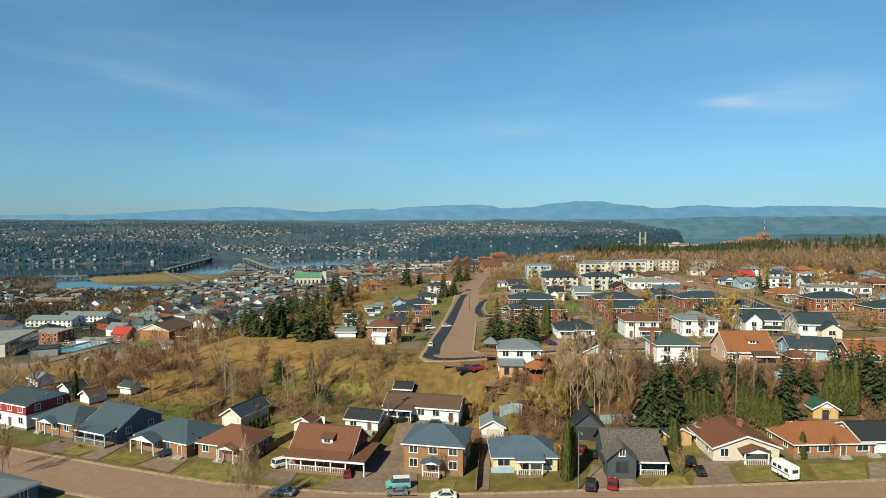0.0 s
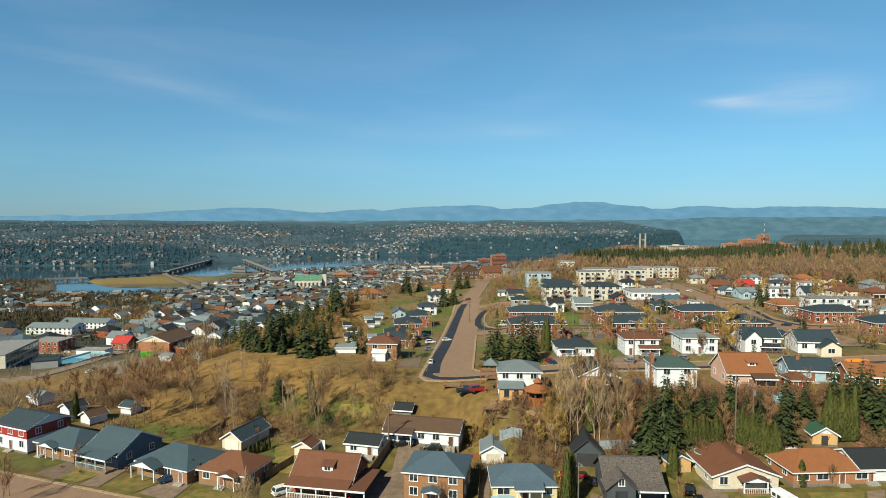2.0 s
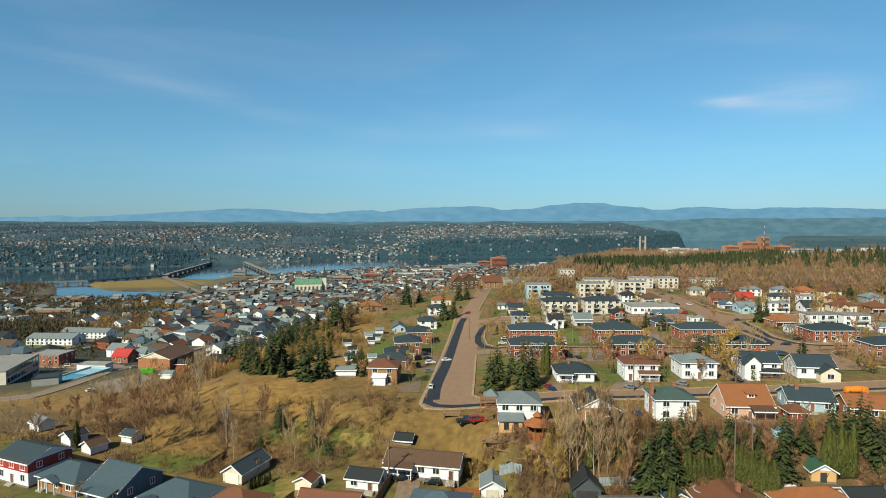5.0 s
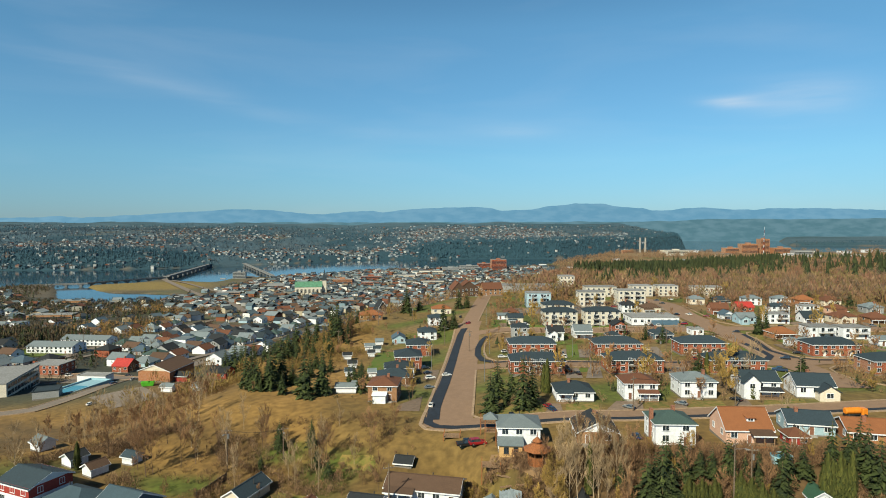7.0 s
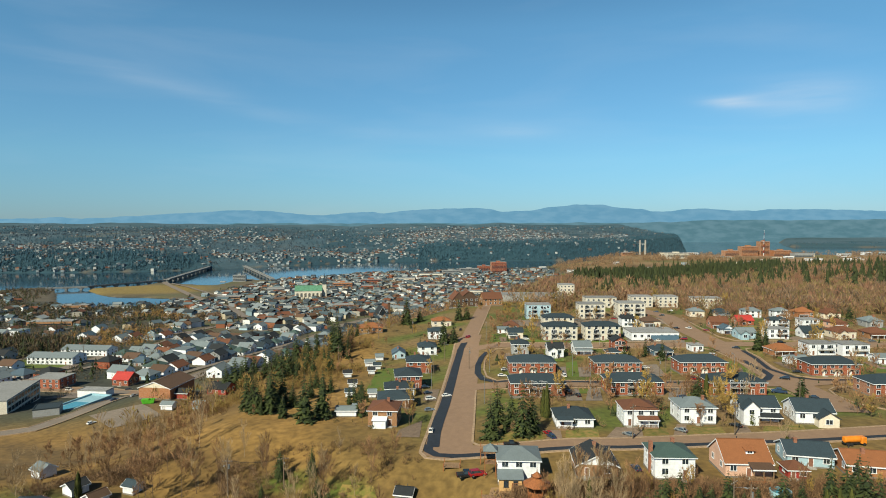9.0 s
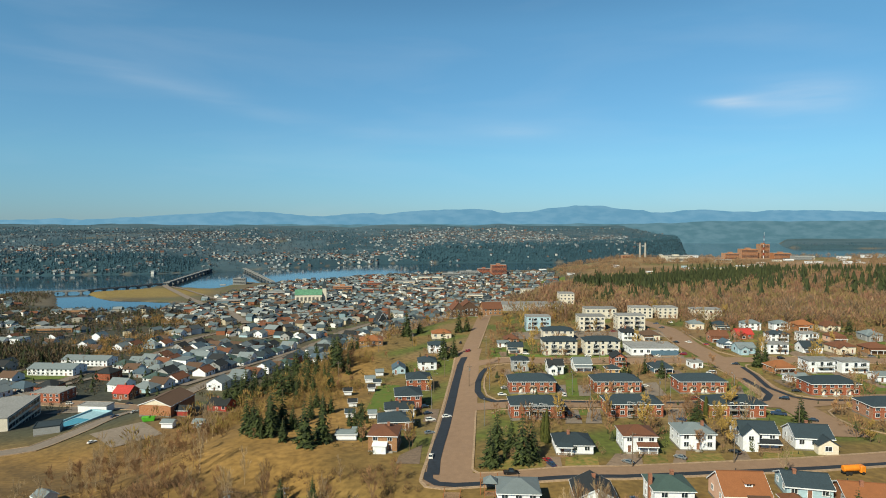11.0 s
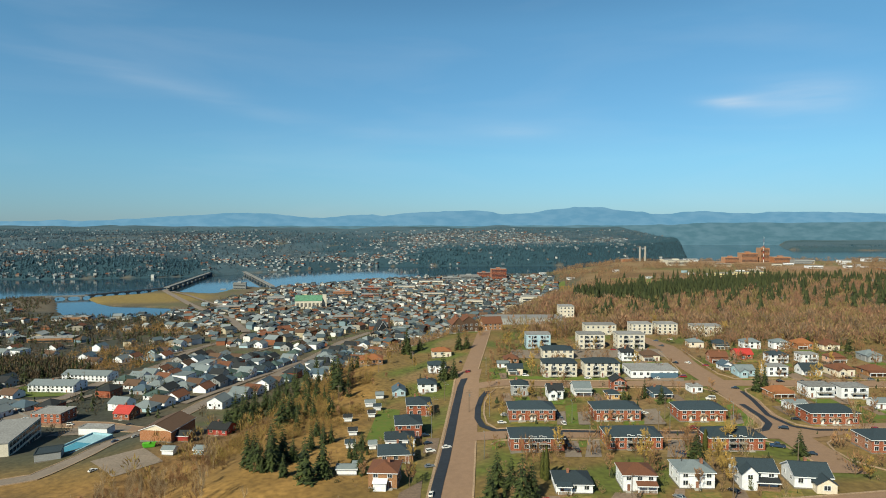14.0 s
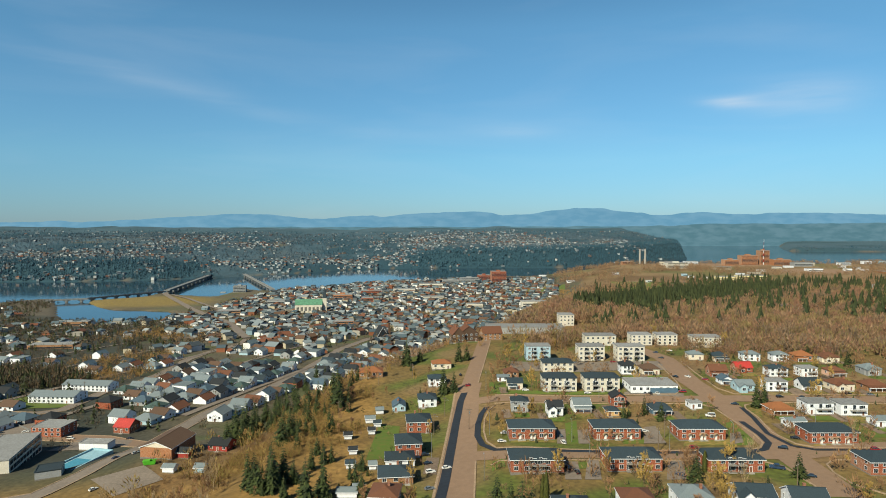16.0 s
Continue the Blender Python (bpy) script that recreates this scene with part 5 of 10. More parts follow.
street('road_cross', [(-3.2, 146.4), (30, 145), (44, 144.8), (95, 150), (165, 161)], 7.6, 'worn asphalt cross street with a dark repaired edge', lift=0.13, kerbs=(0, 0))
street('road_curve', [(121.0, 386.2), (129.0, 346.2), (125.5, 318.0), (123.2, 296.0), (123.5, 277.5), (124.3, 264.8), (124.1, 250.5), (123.1, 234.5), (120.7, 216.2), (119.4, 201.2), (118.6, 187.5), (116.9, 169.5)], 11.5, 'curved grey brown asphalt street with dark repaired edges', 'asphalt', 0.16, kerbs=(0, 0))
street('road_row', [(8.5, 210.5), (34.9, 206.5), (62.6, 206.5), (91.6, 204.8), (120.2, 203.2), (150, 211), (200, 214)], 9.0, 'side street between two rows of brick duplexes', lift=0.14, kerbs=(0, 0))
street('road_apartments', [(12.5, 277), (46.0, 273.5), (79.6, 272.0), (107.9, 268.2), (121.8, 267.8)], 9.0, 'side street before the pale apartment blocks', lift=0.14, kerbs=(0, 0))
street('road_upper_right', [(122.2, 268.5), (142.7, 268.5), (168.3, 268.5), (200.1, 267.0), (300, 275)], 8.5, 'side street through the upper houses', lift=0.14, kerbs=(0, 0))
kerb_line(np.array(resample([(23.4, 266.2), (20.5, 261.2), (17.7, 250.5), (16.3, 235.8), (16.6, 224.2), (19.5, 215.8), (43.8, 211.2), (83.3, 208.8), (108.0, 208.0), (113.5, 210.5), (116.8, 215.2), (118.6, 224.5), (118.0, 238.8), (117.3, 256.5), (113.8, 261.0), (77.9, 266.2), (45.0, 267.5), (23.4, 268.8)], 2.0)), 0.6, 0.15)
kerb_line(np.array(resample([(158.0, 210.0), (133.5, 210.5), (128.4, 214.5), (126.6, 227.0), (130.1, 243.5), (130.6, 254.8), (132.5, 259.5), (141.2, 263.2), (196.2, 261.8)], 2.0)), 0.6, 0.15)
kerb_line(np.array(resample([(129.7, 171.8), (124.9, 178.8), (124.7, 187.5), (126.9, 194.5), (131.7, 198.5), (149.8, 199.0)], 2.0)), 0.6, 0.15)
kerb_line(np.array(resample([(16.1, 199.2), (19.4, 202.5), (41.6, 200.8), (106.1, 198.8), (111.6, 193.2), (112.4, 178.0), (111.7, 169.5)], 2.0)), 0.6, 0.15)
kerb_line(np.array(resample([(24.7, 281.0), (47.0, 279.2), (81.2, 277.8), (107.9, 274.8), (113.7, 282.0), (116.5, 296.2), (120.0, 330.5)], 2.0)), 0.6, 0.15)
kerb_line(np.array(resample([(204.7, 273.2), (135.6, 275.0), (131.6, 283.5), (132.7, 312.0), (135.6, 338.0)], 2.0)), 0.6, 0.15)
street('road_valley', [(-209.7, 186.8), (-149.7, 214.8), (-143.2, 235.0), (-138.7, 263.8), (-140.7, 281.0), (-141, 310), (-140, 345), (-134.5, 386), (-126.7, 409.5), (-121.8, 449.5), (-116.8, 502), (-112.6, 565), (-109.9, 627), (-96, 699), (-87, 738), (-60, 800)], 8.5, 'grey brown asphalt street down in the valley', 'asphalt_grey', 0.2)
street('road_valley_cross', [(-140.7, 281.0), (-172.0, 297.0), (-199.8, 300.2), (-223.6, 297.5), (-330, 300)], 11.0, 'grey brown asphalt street past the flat-roofed block', 'asphalt', 0.2)
street('road_school', [(-330, 352), (-262.6, 350.0), (-241.4, 348.5), (-230.2, 357.0), (-232.4, 380.5), (-235.1, 404.0), (-228.8, 440.5), (-229.6, 477.5), (-233.2, 516.0), (-240.3, 555.5), (-240, 610), (-230, 680), (-240, 727)], 7.5, 'grey brown street beside the long low hall', 'asphalt_grey', 0.25)
street('road_bridge', [(-634, 1372), (-628, 1345), (-598, 1300), (-556, 1238), (-467, 1108), (-404, 1027), (-358, 968), (-312, 882), (-283, 818), (-262, 770), (-240, 727)], 12.0, 'grey approach road from the bridge into town', 'asphalt_grey', 1.4, kerbs=(0, 0), step=8)
street('road_ramp', [(-604, 1330), (-540, 1262), (-452, 1150), (-372, 1052), (-330, 1010), (-300, 985), (-250, 960), (-170, 940)], 7.0, 'grey ramp beside the approach road', 'asphalt_grey', 1.4, kerbs=(0, 0), step=8)

# fresh dark asphalt along the street edges
def dark_strip(points, width, name='patch'):
    c = resample(points, 2.0)
    return tagged(new(name, strip_sheet(offset(c, -width / 2), offset(c, width / 2), 0.2, 3).mesh(name, M['patch'])), 'fresh blue-black asphalt strip in the older road', 'road patch', kind='structure')


dark_strip([(-2.6, 150.0), (-2.3, 160), (-1.4, 170), (0.6, 190), (2.2, 210), (5.4, 250), (8.2, 280), (10.5, 292)], 3.3)
dark_strip([(-3.9, 152.0), (-3.6, 147.5), (-1.5, 144.6), (3, 143.3), (12, 142.8), (30, 142.5), (44, 142.2), (95, 147.3), (130, 152)], 2.4)

dark_strip([(19.8, 265.8), (16.8, 257.8), (14.5, 244.8), (13.5, 231.5), (14.8, 221.0), (18.9, 213.8), (43.4, 209.5), (82.6, 207.0), (107.6, 206.0), (114.2, 208.8), (118.9, 215.2), (120.7, 224.5), (120.7, 238.8)], 2.4)
dark_strip([(129.4, 256.2), (127.8, 242.8), (124.2, 225.8), (125.8, 212.2), (131.7, 208.2), (156.3, 207.8), (190, 220)], 2.0)
for edge in ([(-5.6, 146.5), (-5.2, 152), (-4.3, 160), (-0.4, 210), (4.8, 280), (6.4, 300)], [(7.6, 152), (8.6, 165), (11.4, 205)], 
             [(7.6, 152), (9, 149.6), (14, 148.9), (44, 148.9), (94, 154.2), (160, 164)], [(-5.6, 146.5), (-4.2, 143), (0, 141.6), (14, 141.2), (44, 140.9), (95, 146), (160, 156)]):
    kerb_line(np.array(resample(edge, 2.0)), 0.9 if edge[0][0] < 0 else 0.6, 0.1)


# ---- houses of the front row ----
ob = house(-84.6, 121.9, -23, 10, 9, 5.0, 'gable_x', 1.7, 'white', 'r_slate', 'white and dark red two-storey house with charcoal roof', z=1.56, chimney=False)
part('upper_cladding', Shape().box(-5.04, 5.04, -4.54, 4.54, 2.9, 5.0), M['red'], ob, 'dark red upper siding')
ob = house(-73.5, 117.5, -23, 11, 8, 2.8, 'hip', 2.0, 'brick_tan', 'r_steel', 'brown brick bungalow with slate grey hip roof', z=1.51, sides=True, chimney=False)
porch(ob, -3.2, 1.4, -4, 1.2, 2.7, 'r_steel', gable=True, deck=False)
ob = house(-61.8, 114.4, -23, 8.5, 10, 3.0, 'gable_x', 2.8, 'blue', 'r_steel', 'blue sided house with dark gable roof and white porch', z=1.55, chimney=False)
porch(ob, -4, 4, -5, 2.2, 2.7, 'r_steel', 'lightblue')
ob = house(-48.1, 108.3, -23, 12, 9, 2.8, 'hip', 2.2, 'brick_tan', 'r_steel', 'tan brick bungalow with white front gable', z=1.56, chimney=False)
porch(ob, -5.2, 0.5, -4.5, 2.0, 2.7, 'r_steel', gable=True, deck=False)
ob = house(-36.9, 105.0, -18, 9.5, 8, 2.8, 'hip', 2.2, 'brick_tan', 'r_rust', 'brick bungalow with rust brown hip roof', z=1.55)
porch(ob, 0.2, 3.6, -4, 1.4, 2.7, 'r_rust', gable=True, deck=False)
ob = house(-19.5, 102.0, -11, 10.6, 8.5, 2.9, 'gable_x', 3.0, 'brick_red', 'r_rust', 'brown cottage with steep rust roof, dormer and deep white porch', z=1.55, door=1, chimney=False)
porch(ob, -5.2, 5.2, -4.25, 2.2, 2.5, 'r_rust')
dormer(ob, 0.6, -2.9, 3.6, 1.9, 1.1, 2.0, 'white', 'r_rust')
part('carport_roof', Shape().slab([(5.5, -6.7, 2.5), (8.4, -6.7, 2.5), (8.4, 2, 2.6), (5.5, 2, 2.6)], 0.16), M['r_rust'], ob)
part('carport_fascia', Shape().box(5.5, 8.4, -6.8, -6.71, 2.2, 2.5), M['trim'], ob)
part('carport_post', Shape().box(8.1, 8.3, -6.5, -6.3, -1, 2.4), M['trim'], ob)
ob = house(-0.8, 99.4, -11, 9.8, 8.5, 5.1, 'hip', 1.9, 'brick_tan', 'r_blue', 'two-storey tan brick house with blue-grey hip roof', z=1.55, door=1, chimney=False)
porch(ob, -1.4, 1.4, -4.5, 1.6, 2.6, 'r_blue', gable=True)
ob = house(13.3, 98.8, 0, 10.4, 7.5, 2.8, 'hip', 2.0, 'pale_yellow', 'r_blue', 'pale yellow bungalow with blue shingle roof', z=1.95, big_window=True, chimney=False)
porch(ob, -1.6, 2.6, -3.75, 1.7, 2.7, 'r_blue', gable=False)
part('base_panel', Shape().box(-5.55, -1.8, -3.82, -3.7, 0, 0.9), M['lightblue'], ob)
ob = house(30.8, 98.2, -3, 9.0, 8, 3.0, 'gable_x', 2.7, 'charcoal', 'r_weathered', 'charcoal grey house with weathered shingles and corner porch', z=2.47, trim='trim_dark', chimney=False)
porch(ob, 0.4, 4.5, -4.0, 2.0, 2.6, 'r_weathered')
wing = part('front_wing', wall_shape('gable_y', 4.4, 3.2, 3.4, 1.9), M['charcoal'], ob, '', pose(-2.6, -5.2, 0))
part('wing_roof', roof_shape('gable_y', 4.4, 3.4, 3.4, 1.9), M['r_weathered'], wing)
window(wing, 0, -1.6, 1.9, 0, 1.7, 1.5, 'trim_dark')
window(wing, 0, -1.6, 4.2, 0, 0.8, 1.1)
ob = house(49.7, 101.2, 0, 10.8, 9.5, 2.7, 'gable_y', 1.9, 'cream', 'r_rust', 'cream bungalow with rust roof and white-posted portico', z=3.04, door=2)
porch(ob, -1.2, 2.8, -4.75, 1.8, 2.4, 'r_rust', gable=True)
ob = house(64.4, 102.0, 3, 13.4, 9, 2.6, 'hip', 2.0, 'brick_orange', 'r_orange', 'orange brick bungalow with orange-brown hip roof', z=3.49, big_window=True, chimney=False)
house(72.8, 102.0, 3, 7, 8, 2.6, 'gable_x', 1.8, 'white', 'r_dark', 'white garage with dark roof beside the bungalow', z=3.74, category='garage', name='garage', group='garages')
house(-65.0, 84.0, -23, 9, 8, 3.0, 'hip', 1.6, 'blue', 'r_grey', 'blue-grey house with pale grey roof across the street')

# ---- outbuildings behind the front row ----
ob = house(26.2, 109.0, -6, 5, 8, 3.0, 'gable_y', 2.2, 'charcoal', 'r_dark', 'charcoal garage with steep dark roof', z=3.5, category='garage', name='garage', group='garages', windows=False, trim='trim_dark')
part('garage_door', Shape().box(-1.9, 1.9, -4.1, -3.98, 0.1, 2.4), M['trim_dark'], ob)
ob = house(9.4, 112.5, -3, 4.2, 5.5, 2.6, 'gable_y', 1.2, 'white', 'r_grey', 'white garage with pale metal roof', z=1.94, category='shed', name='shed', group='sheds', windows=False)
part('garage_door', Shape().box(-1.2, 1.2, -2.85, -2.72, 0.1, 2.1), M['stucco'], ob)
ob = house(-40.6, 121.7, -20, 4.6, 9, 2.5, 'gable_y', 1.5, 'cream', 'r_slate', 'cream garage with slate roof and white door', z=1.63, category='garage', name='garage', group='garages', windows=False)
part('garage_door', Shape().box(-1.6, 1.6, -4.6, -4.48, 0.1, 2.1), M['door_white'], ob)
house(-14.8, 113.9, -14, 6.5, 5, 2.4, 'gable_x', 1.1, 'white', 'r_dark', 'small white cabin with dark roof', z=2.97, category='shed', name='shed', group='sheds')
house(-26.5, 114.4, -14, 3.4, 3.4, 2.3, 'gable_y', 0.9, 'cream', 'r_rust', 'small cream shed with rust roof', z=2.1, category='shed', name='shed', group='sheds', windows=False)
ob = house(69.4, 109.0, -8, 4.2, 5, 2.3, 'gable_y', 1.3, 'tan', 'r_green', 'tan shed with green roof and open door', z=6.69, category='shed', name='shed', group='sheds', windows=False, gable_mat='trim')
# solid dark panel stands in for the shade inside the open door
part('door_opening', Shape().box(-0.6, 0.5, -2.56, -2.45, 0.1, 1.9), M['trim_dark'], ob, 'dark panel in place of a shaded open doorway')
house(40.9, 106.0, 8, 4, 7, 2.5, 'gable_y', 1.1, 'tan', 'r_slate', 'tan shed with slate roof beside the cream bungalow', z=3.21, category='shed', name='shed', group='sheds', windows=False)
house(-73.7, 139.6, -20, 3.2, 3, 2.2, 'gable_x', 0.9, 'white', 'r_slate', 'small white garden shed on the slope', z=2.01, category='shed', name='shed', group='sheds', windows=False)
house(-79.5, 134.5, -30, 3.6, 4, 2.2, 'gable_y', 1.0, 'white', 'r_brown', 'small white garden shed with brown roof', z=1.59, category='shed', name='shed', group='sheds', windows=False)
house(-87.5, 139.9, -30, 4, 4, 2.3, 'gable_y', 1.0, 'white', 'r_dark', 'small white shed with dark roof', z=1.61, category='shed', name='shed', group='sheds', windows=False)
house(-103.3, 152.2, -30, 4.4, 4, 2.4, 'gable_x', 1.2, 'white', 'r_grey', 'small white shed in a back garden', z=0.49, category='shed', name='shed', group='sheds', windows=False)
ob = house(-3.6, 119.6, -12, 15, 7, 3.0, 'gable_x', 1.5, 'white', 'r_brown', 'long white house with brown roof and terrace', z=3.25)
porch(ob, -7.2, -1.6, -3.5, 1.6, 2.6, 'r_brown')
house(-8.5, 131.7, -12, 3.8, 3.4, 1.2, 'gable_x', 1.0, 'charcoal', 'r_dark', 'dark shed behind the long white house', z=4.83, category='shed', name='shed', group='sheds', windows=False)

# ---- houses below and along the cross street ----
tall = house(16.4, 129.2, -3, 8.9, 8, 5.2, 'hip', 1.5, 'white', 'r_grey', 'white two-storey house with pale grey hip roof', z=10.55)
part('annex', Shape().box(-4.3, 0.4, -7.2, -4, -2, 2.4), M['tan'], tall, 'unfinished plywood annex')
part('annex_roof', Shape().slab([(-4.7, -7.6, 2.4), (0.8, -7.6, 2.4), (0.8, -4, 3.1), (-4.7, -4, 3.1)], 0.15), M['r_grey'], tall)
window(tall, -2.9, -7.2, 1.2, 0, 0.8, 1.2, 'trim_dark')
window(tall, -0.9, -7.2, 1.2, 0, 0.8, 1.2, 'trim_dark')
house(33.1, 129.3, -4, 8.6, 9, 2.8, 'gable_y', 2.2, 'brick_tan', 'r_dark', 'brick bungalow with white gable and dark roof', z=11.89, gable_mat='trim')
ob = house(48.9, 127.5, -2, 8.3, 8, 5.0, 'hip', 1.6, 'white', 'r_teal', 'white two-storey house with grey-green hip roof', z=12.08)
part('outer_chimney', Shape().box(-4.6, -3.9, -1.5, -0.6, 0, 7.2), M['chimney'], ob)
ob = house(65.0, 129.0, -3, 9.6, 9, 3.4, 'gable_x', 3.4, 'pink', 'r_orange', 'pink stucco house with large orange-brown roof', z=12.06)
dormer(ob, 0.8, -3.0, 4.5, 1.6, 0.9, 2.0, 'trim', 'r_orange')
porch(ob, 0.0, 4.2, -4.5, 2.2, 2.8, 'r_brown', 'wood')
house(82.1, 133.9, -12, 9.4, 8, 2.8, 'gable_x', 1.9, 'lightblue', 'r_slate', 'pale blue bungalow with slate roof', z=11.95)
house(74.8, 125.5, -4, 4, 4, 2.3, 'hip', 1.2, 'red', 'r_rust', 'red garden shed with rust roof', z=12.08, category='shed', name='shed', group='sheds')
house(91.6, 128.1, -12, 9.5, 8, 2.8, 'gable_x', 1.9, 'brick_orange', 'r_orange', 'orange brick house with brown roof behind spruces', z=12.07)
ob = house(35.3, 161.2, -2, 9.8, 8.5, 2.8, 'hip', 1.9, 'white', 'r_slate', 'white bungalow with slate roof and porch', z=11.43)
porch(ob, -4.6, -1.0, -4.25, 1.5, 2.6, 'r_slate')
ob = house(53.1, 162.0, -2, 8.8, 8, 4.8, 'hip', 1.7, 'white', 'r_rust', 'white two-storey house with rust hip roof', z=11.44)
porch(ob, -0.8, 4.2, -4, 1.6, 2.4, 'r_rust')
house(69.3, 164.0, -2, 9.4, 8.5, 4.8, 'hip', 1.7, 'white', 'r_grey', 'white two-storey house with grey hip roof', z=11.44)
ob = house(86.6, 164.5, -6, 10, 8, 4.6, 'gable_x', 2.0, 'white', 'r_slate', 'white house with dark gable roof and carport', z=11.51)
porch(ob, -1.0, 4.8, -4, 2.2, 2.4, 'r_dark', 'wood')
wing = part('front_wing', wall_shape('gable_y', 4.2, 2.4, 4.8, 2.0), M['white'], ob, '', pose(-2.9, -4.8, 0))
part('wing_roof', roof_shape('gable_y', 4.2, 2.6, 4.8, 2.0), M['r_slate'], wing)
window(wing, 0, -1.2, 3.6, 0, 1.2, 1.2)
ob = house(101.0, 163.4, -8, 9.6, 8.5, 3.6, 'gable_x', 2.4, 'white', 'r_slate', 'white house with slate cross-gable roof', z=11.61)
wing = part('front_wing', wall_shape('gable_y', 5.0, 3.0, 2.8, 1.6), M['cream'], ob, '', pose(2.3, -5.4, 0))
part('wing_roof', roof_shape('gable_y', 5.0, 3.2, 2.8, 1.6), M['r_slate'], wing)
window(wing, 0, -1.5, 1.6, 0, 1.6, 1.2)

# ---- houses along the main street ----
ob = house(-16.8, 171.0, -4, 8.2, 9, 4.8, 'hip', 1.5, 'brick_tan', 'r_rust', 'two-storey tan brick house with rust hip roof', z=8.46)
part('sun_room', Shape().box(-2.4, 1.2, -6.4, -4.5, -1, 2.4).slab([(-2.7, -6.7, 2.4), (1.5, -6.7, 2.4), (1.5, -4.5, 3.0), (-2.7, -4.5, 3.0)], 0.12), M['white'], ob, 'white glazed porch')
house(-15.5, 192.0, 6, 11, 9, 2.9, 'hip', 1.8, 'brick_tan', 'r_slate', 'bungalow with dark slate hip roof beside the main street', z=7.21)
house(-15.2, 206.5, 6, 10, 8, 3.2, 'hip', 1.6, 'white', 'r_slate', 'white bungalow with slate hip roof', z=6.23)
house(-13.0, 219.5, 6, 9.5, 10.5, 5.0, 'hip', 1.8, 'brick_red', 'r_slate', 'red brick two-storey house with slate hip roof', z=5.65)
house(-10.3, 248.0, 6, 10, 10.5, 5.0, 'hip', 1.8, 'brick_red', 'r_slate', 'red brick two-storey house with slate hip roof', z=4.07)
house(-7.7, 284.7, 6, 8.5, 9, 4.4, 'hip', 1.8, 'white', 'r_slate', 'white two-storey house with slate hip roof', z=3.01)
house(-21.0, 280.7, 6, 6, 9, 2.6, 'gable_y', 1.8, 'lightblue', 'r_blue', 'pale blue cottage with blue roof', z=2.35)
house(-3.3, 312.5, 6, 9, 8, 4.4, 'hip', 1.4, 'white', 'r_slate', 'white two-storey house with dark roof', z=5.23)
house(-1.1, 347.5, 6, 11, 8, 3.6, 'hip', 1.8, 'cream', 'r_orange', 'cream house with orange shingle roof', z=5.53)
house(-40.5, 334.0, 6, 13, 10, 3.0, 'hip', 2.2, 'brick_tan', 'r_orange', 'low tan house with orange roof among bare trees', z=4.65)
house(-29.4, 274.1, 10, 3.4, 3.2, 2.2, 'gable_x', 0.9, 'white', 'r_grey', 'small white garden shed on a lawn', z=2.4, category='shed', name='shed', group='sheds', windows=False)
house(-32.0, 259.4, 10, 4.0, 3.2, 2.2, 'gable_x', 0.9, 'white', 'r_grey', 'small white garden shed on a lawn', z=3.16, category='shed', name='shed', group='sheds', windows=False)
house(-72.6, 605.6, 10, 3, 3.2, 2.2, 'gable_x', 0.9, 'white', 'r_grey', 'small white garden shed on a lawn', z=-42.29, category='shed', name='shed', group='sheds', windows=False)
house(-29.3, 242.5, 8, 2.6, 2.7, 2.1, 'gable_x', 0.8, 'white', 'r_dark', 'white garden shed on the sloping lawn', z=4.11, category='shed', name='shed', group='sheds', windows=False)
house(-37.9, 235.5, 8, 3.0, 2.7, 2.1, 'gable_x', 0.8, 'white', 'r_dark', 'white garden shed on the sloping lawn', z=4.63, category='shed', name='shed', group='sheds', windows=False)
house(-33.2, 217.3, 8, 2.9, 2.7, 2.1, 'gable_x', 0.8, 'white', 'r_dark', 'white garden shed on the sloping lawn', z=5.68, category='shed', name='shed', group='sheds', windows=False)
house(-32.0, 203.1, 8, 2.9, 2.7, 2.1, 'gable_x', 0.8, 'white', 'r_slate', 'white garden shed on the sloping lawn', z=6.39, category='shed', name='shed', group='sheds', windows=False)
house(-24.2, 202.3, 8, 2.4, 2.7, 2.1, 'gable_x', 0.8, 'white', 'r_grey', 'white garden shed on the sloping lawn', z=6.34, category='shed', name='shed', group='sheds', windows=False)
house(-28.2, 253.3, 8, 2.9, 2.7, 2.1, 'gable_x', 0.8, 'white', 'r_slate', 'white garden shed on the sloping lawn', z=3.43, category='shed', name='shed', group='sheds', windows=False)
house(-29.0, 178.3, 0, 6, 3, 2.2, 'gable_x', 0.8, 'white', 'r_grey', 'white shed behind the trees', z=7.85, category='shed', name='shed', group='sheds', windows=False)
house(-26.0, 181.0, 0, 3, 3, 2.2, 'gable_x', 0.8, 'white', 'r_grey', 'white shed behind the trees', z=7.69, category='shed', name='shed', group='sheds', windows=False)

# ---- brick duplexes in two rows ----
ob = house(30.4, 193.9, 0, 17.2, 9.5, 4.6, 'hip', 1.9, 'brick_red', 'r_slate', 'red brick two-storey duplex with slate hip roof and rear balconies', z=10.33, category='duplex', name='duplex', group='brick duplexes', trim='trim', chimney=False, bay=2.9)
balconies(ob, -1.6, -4.75, (0.5, 2.9), 2.6, rail='trim_dark')
balconies(ob, 1.6, -4.75, (0.5, 2.9), 2.6, rail='trim_dark')
ob = house(62.1, 194.8, 0, 17.6, 9.5, 4.6, 'hip', 1.9, 'brick_red', 'r_slate', 'red brick two-storey duplex with slate hip roof and rear balconies', z=10.45, category='duplex', name='duplex', group='brick duplexes', trim='trim', chimney=False, bay=2.9)
balconies(ob, -1.6, -4.75, (0.5, 2.9), 2.6, rail='trim_dark')
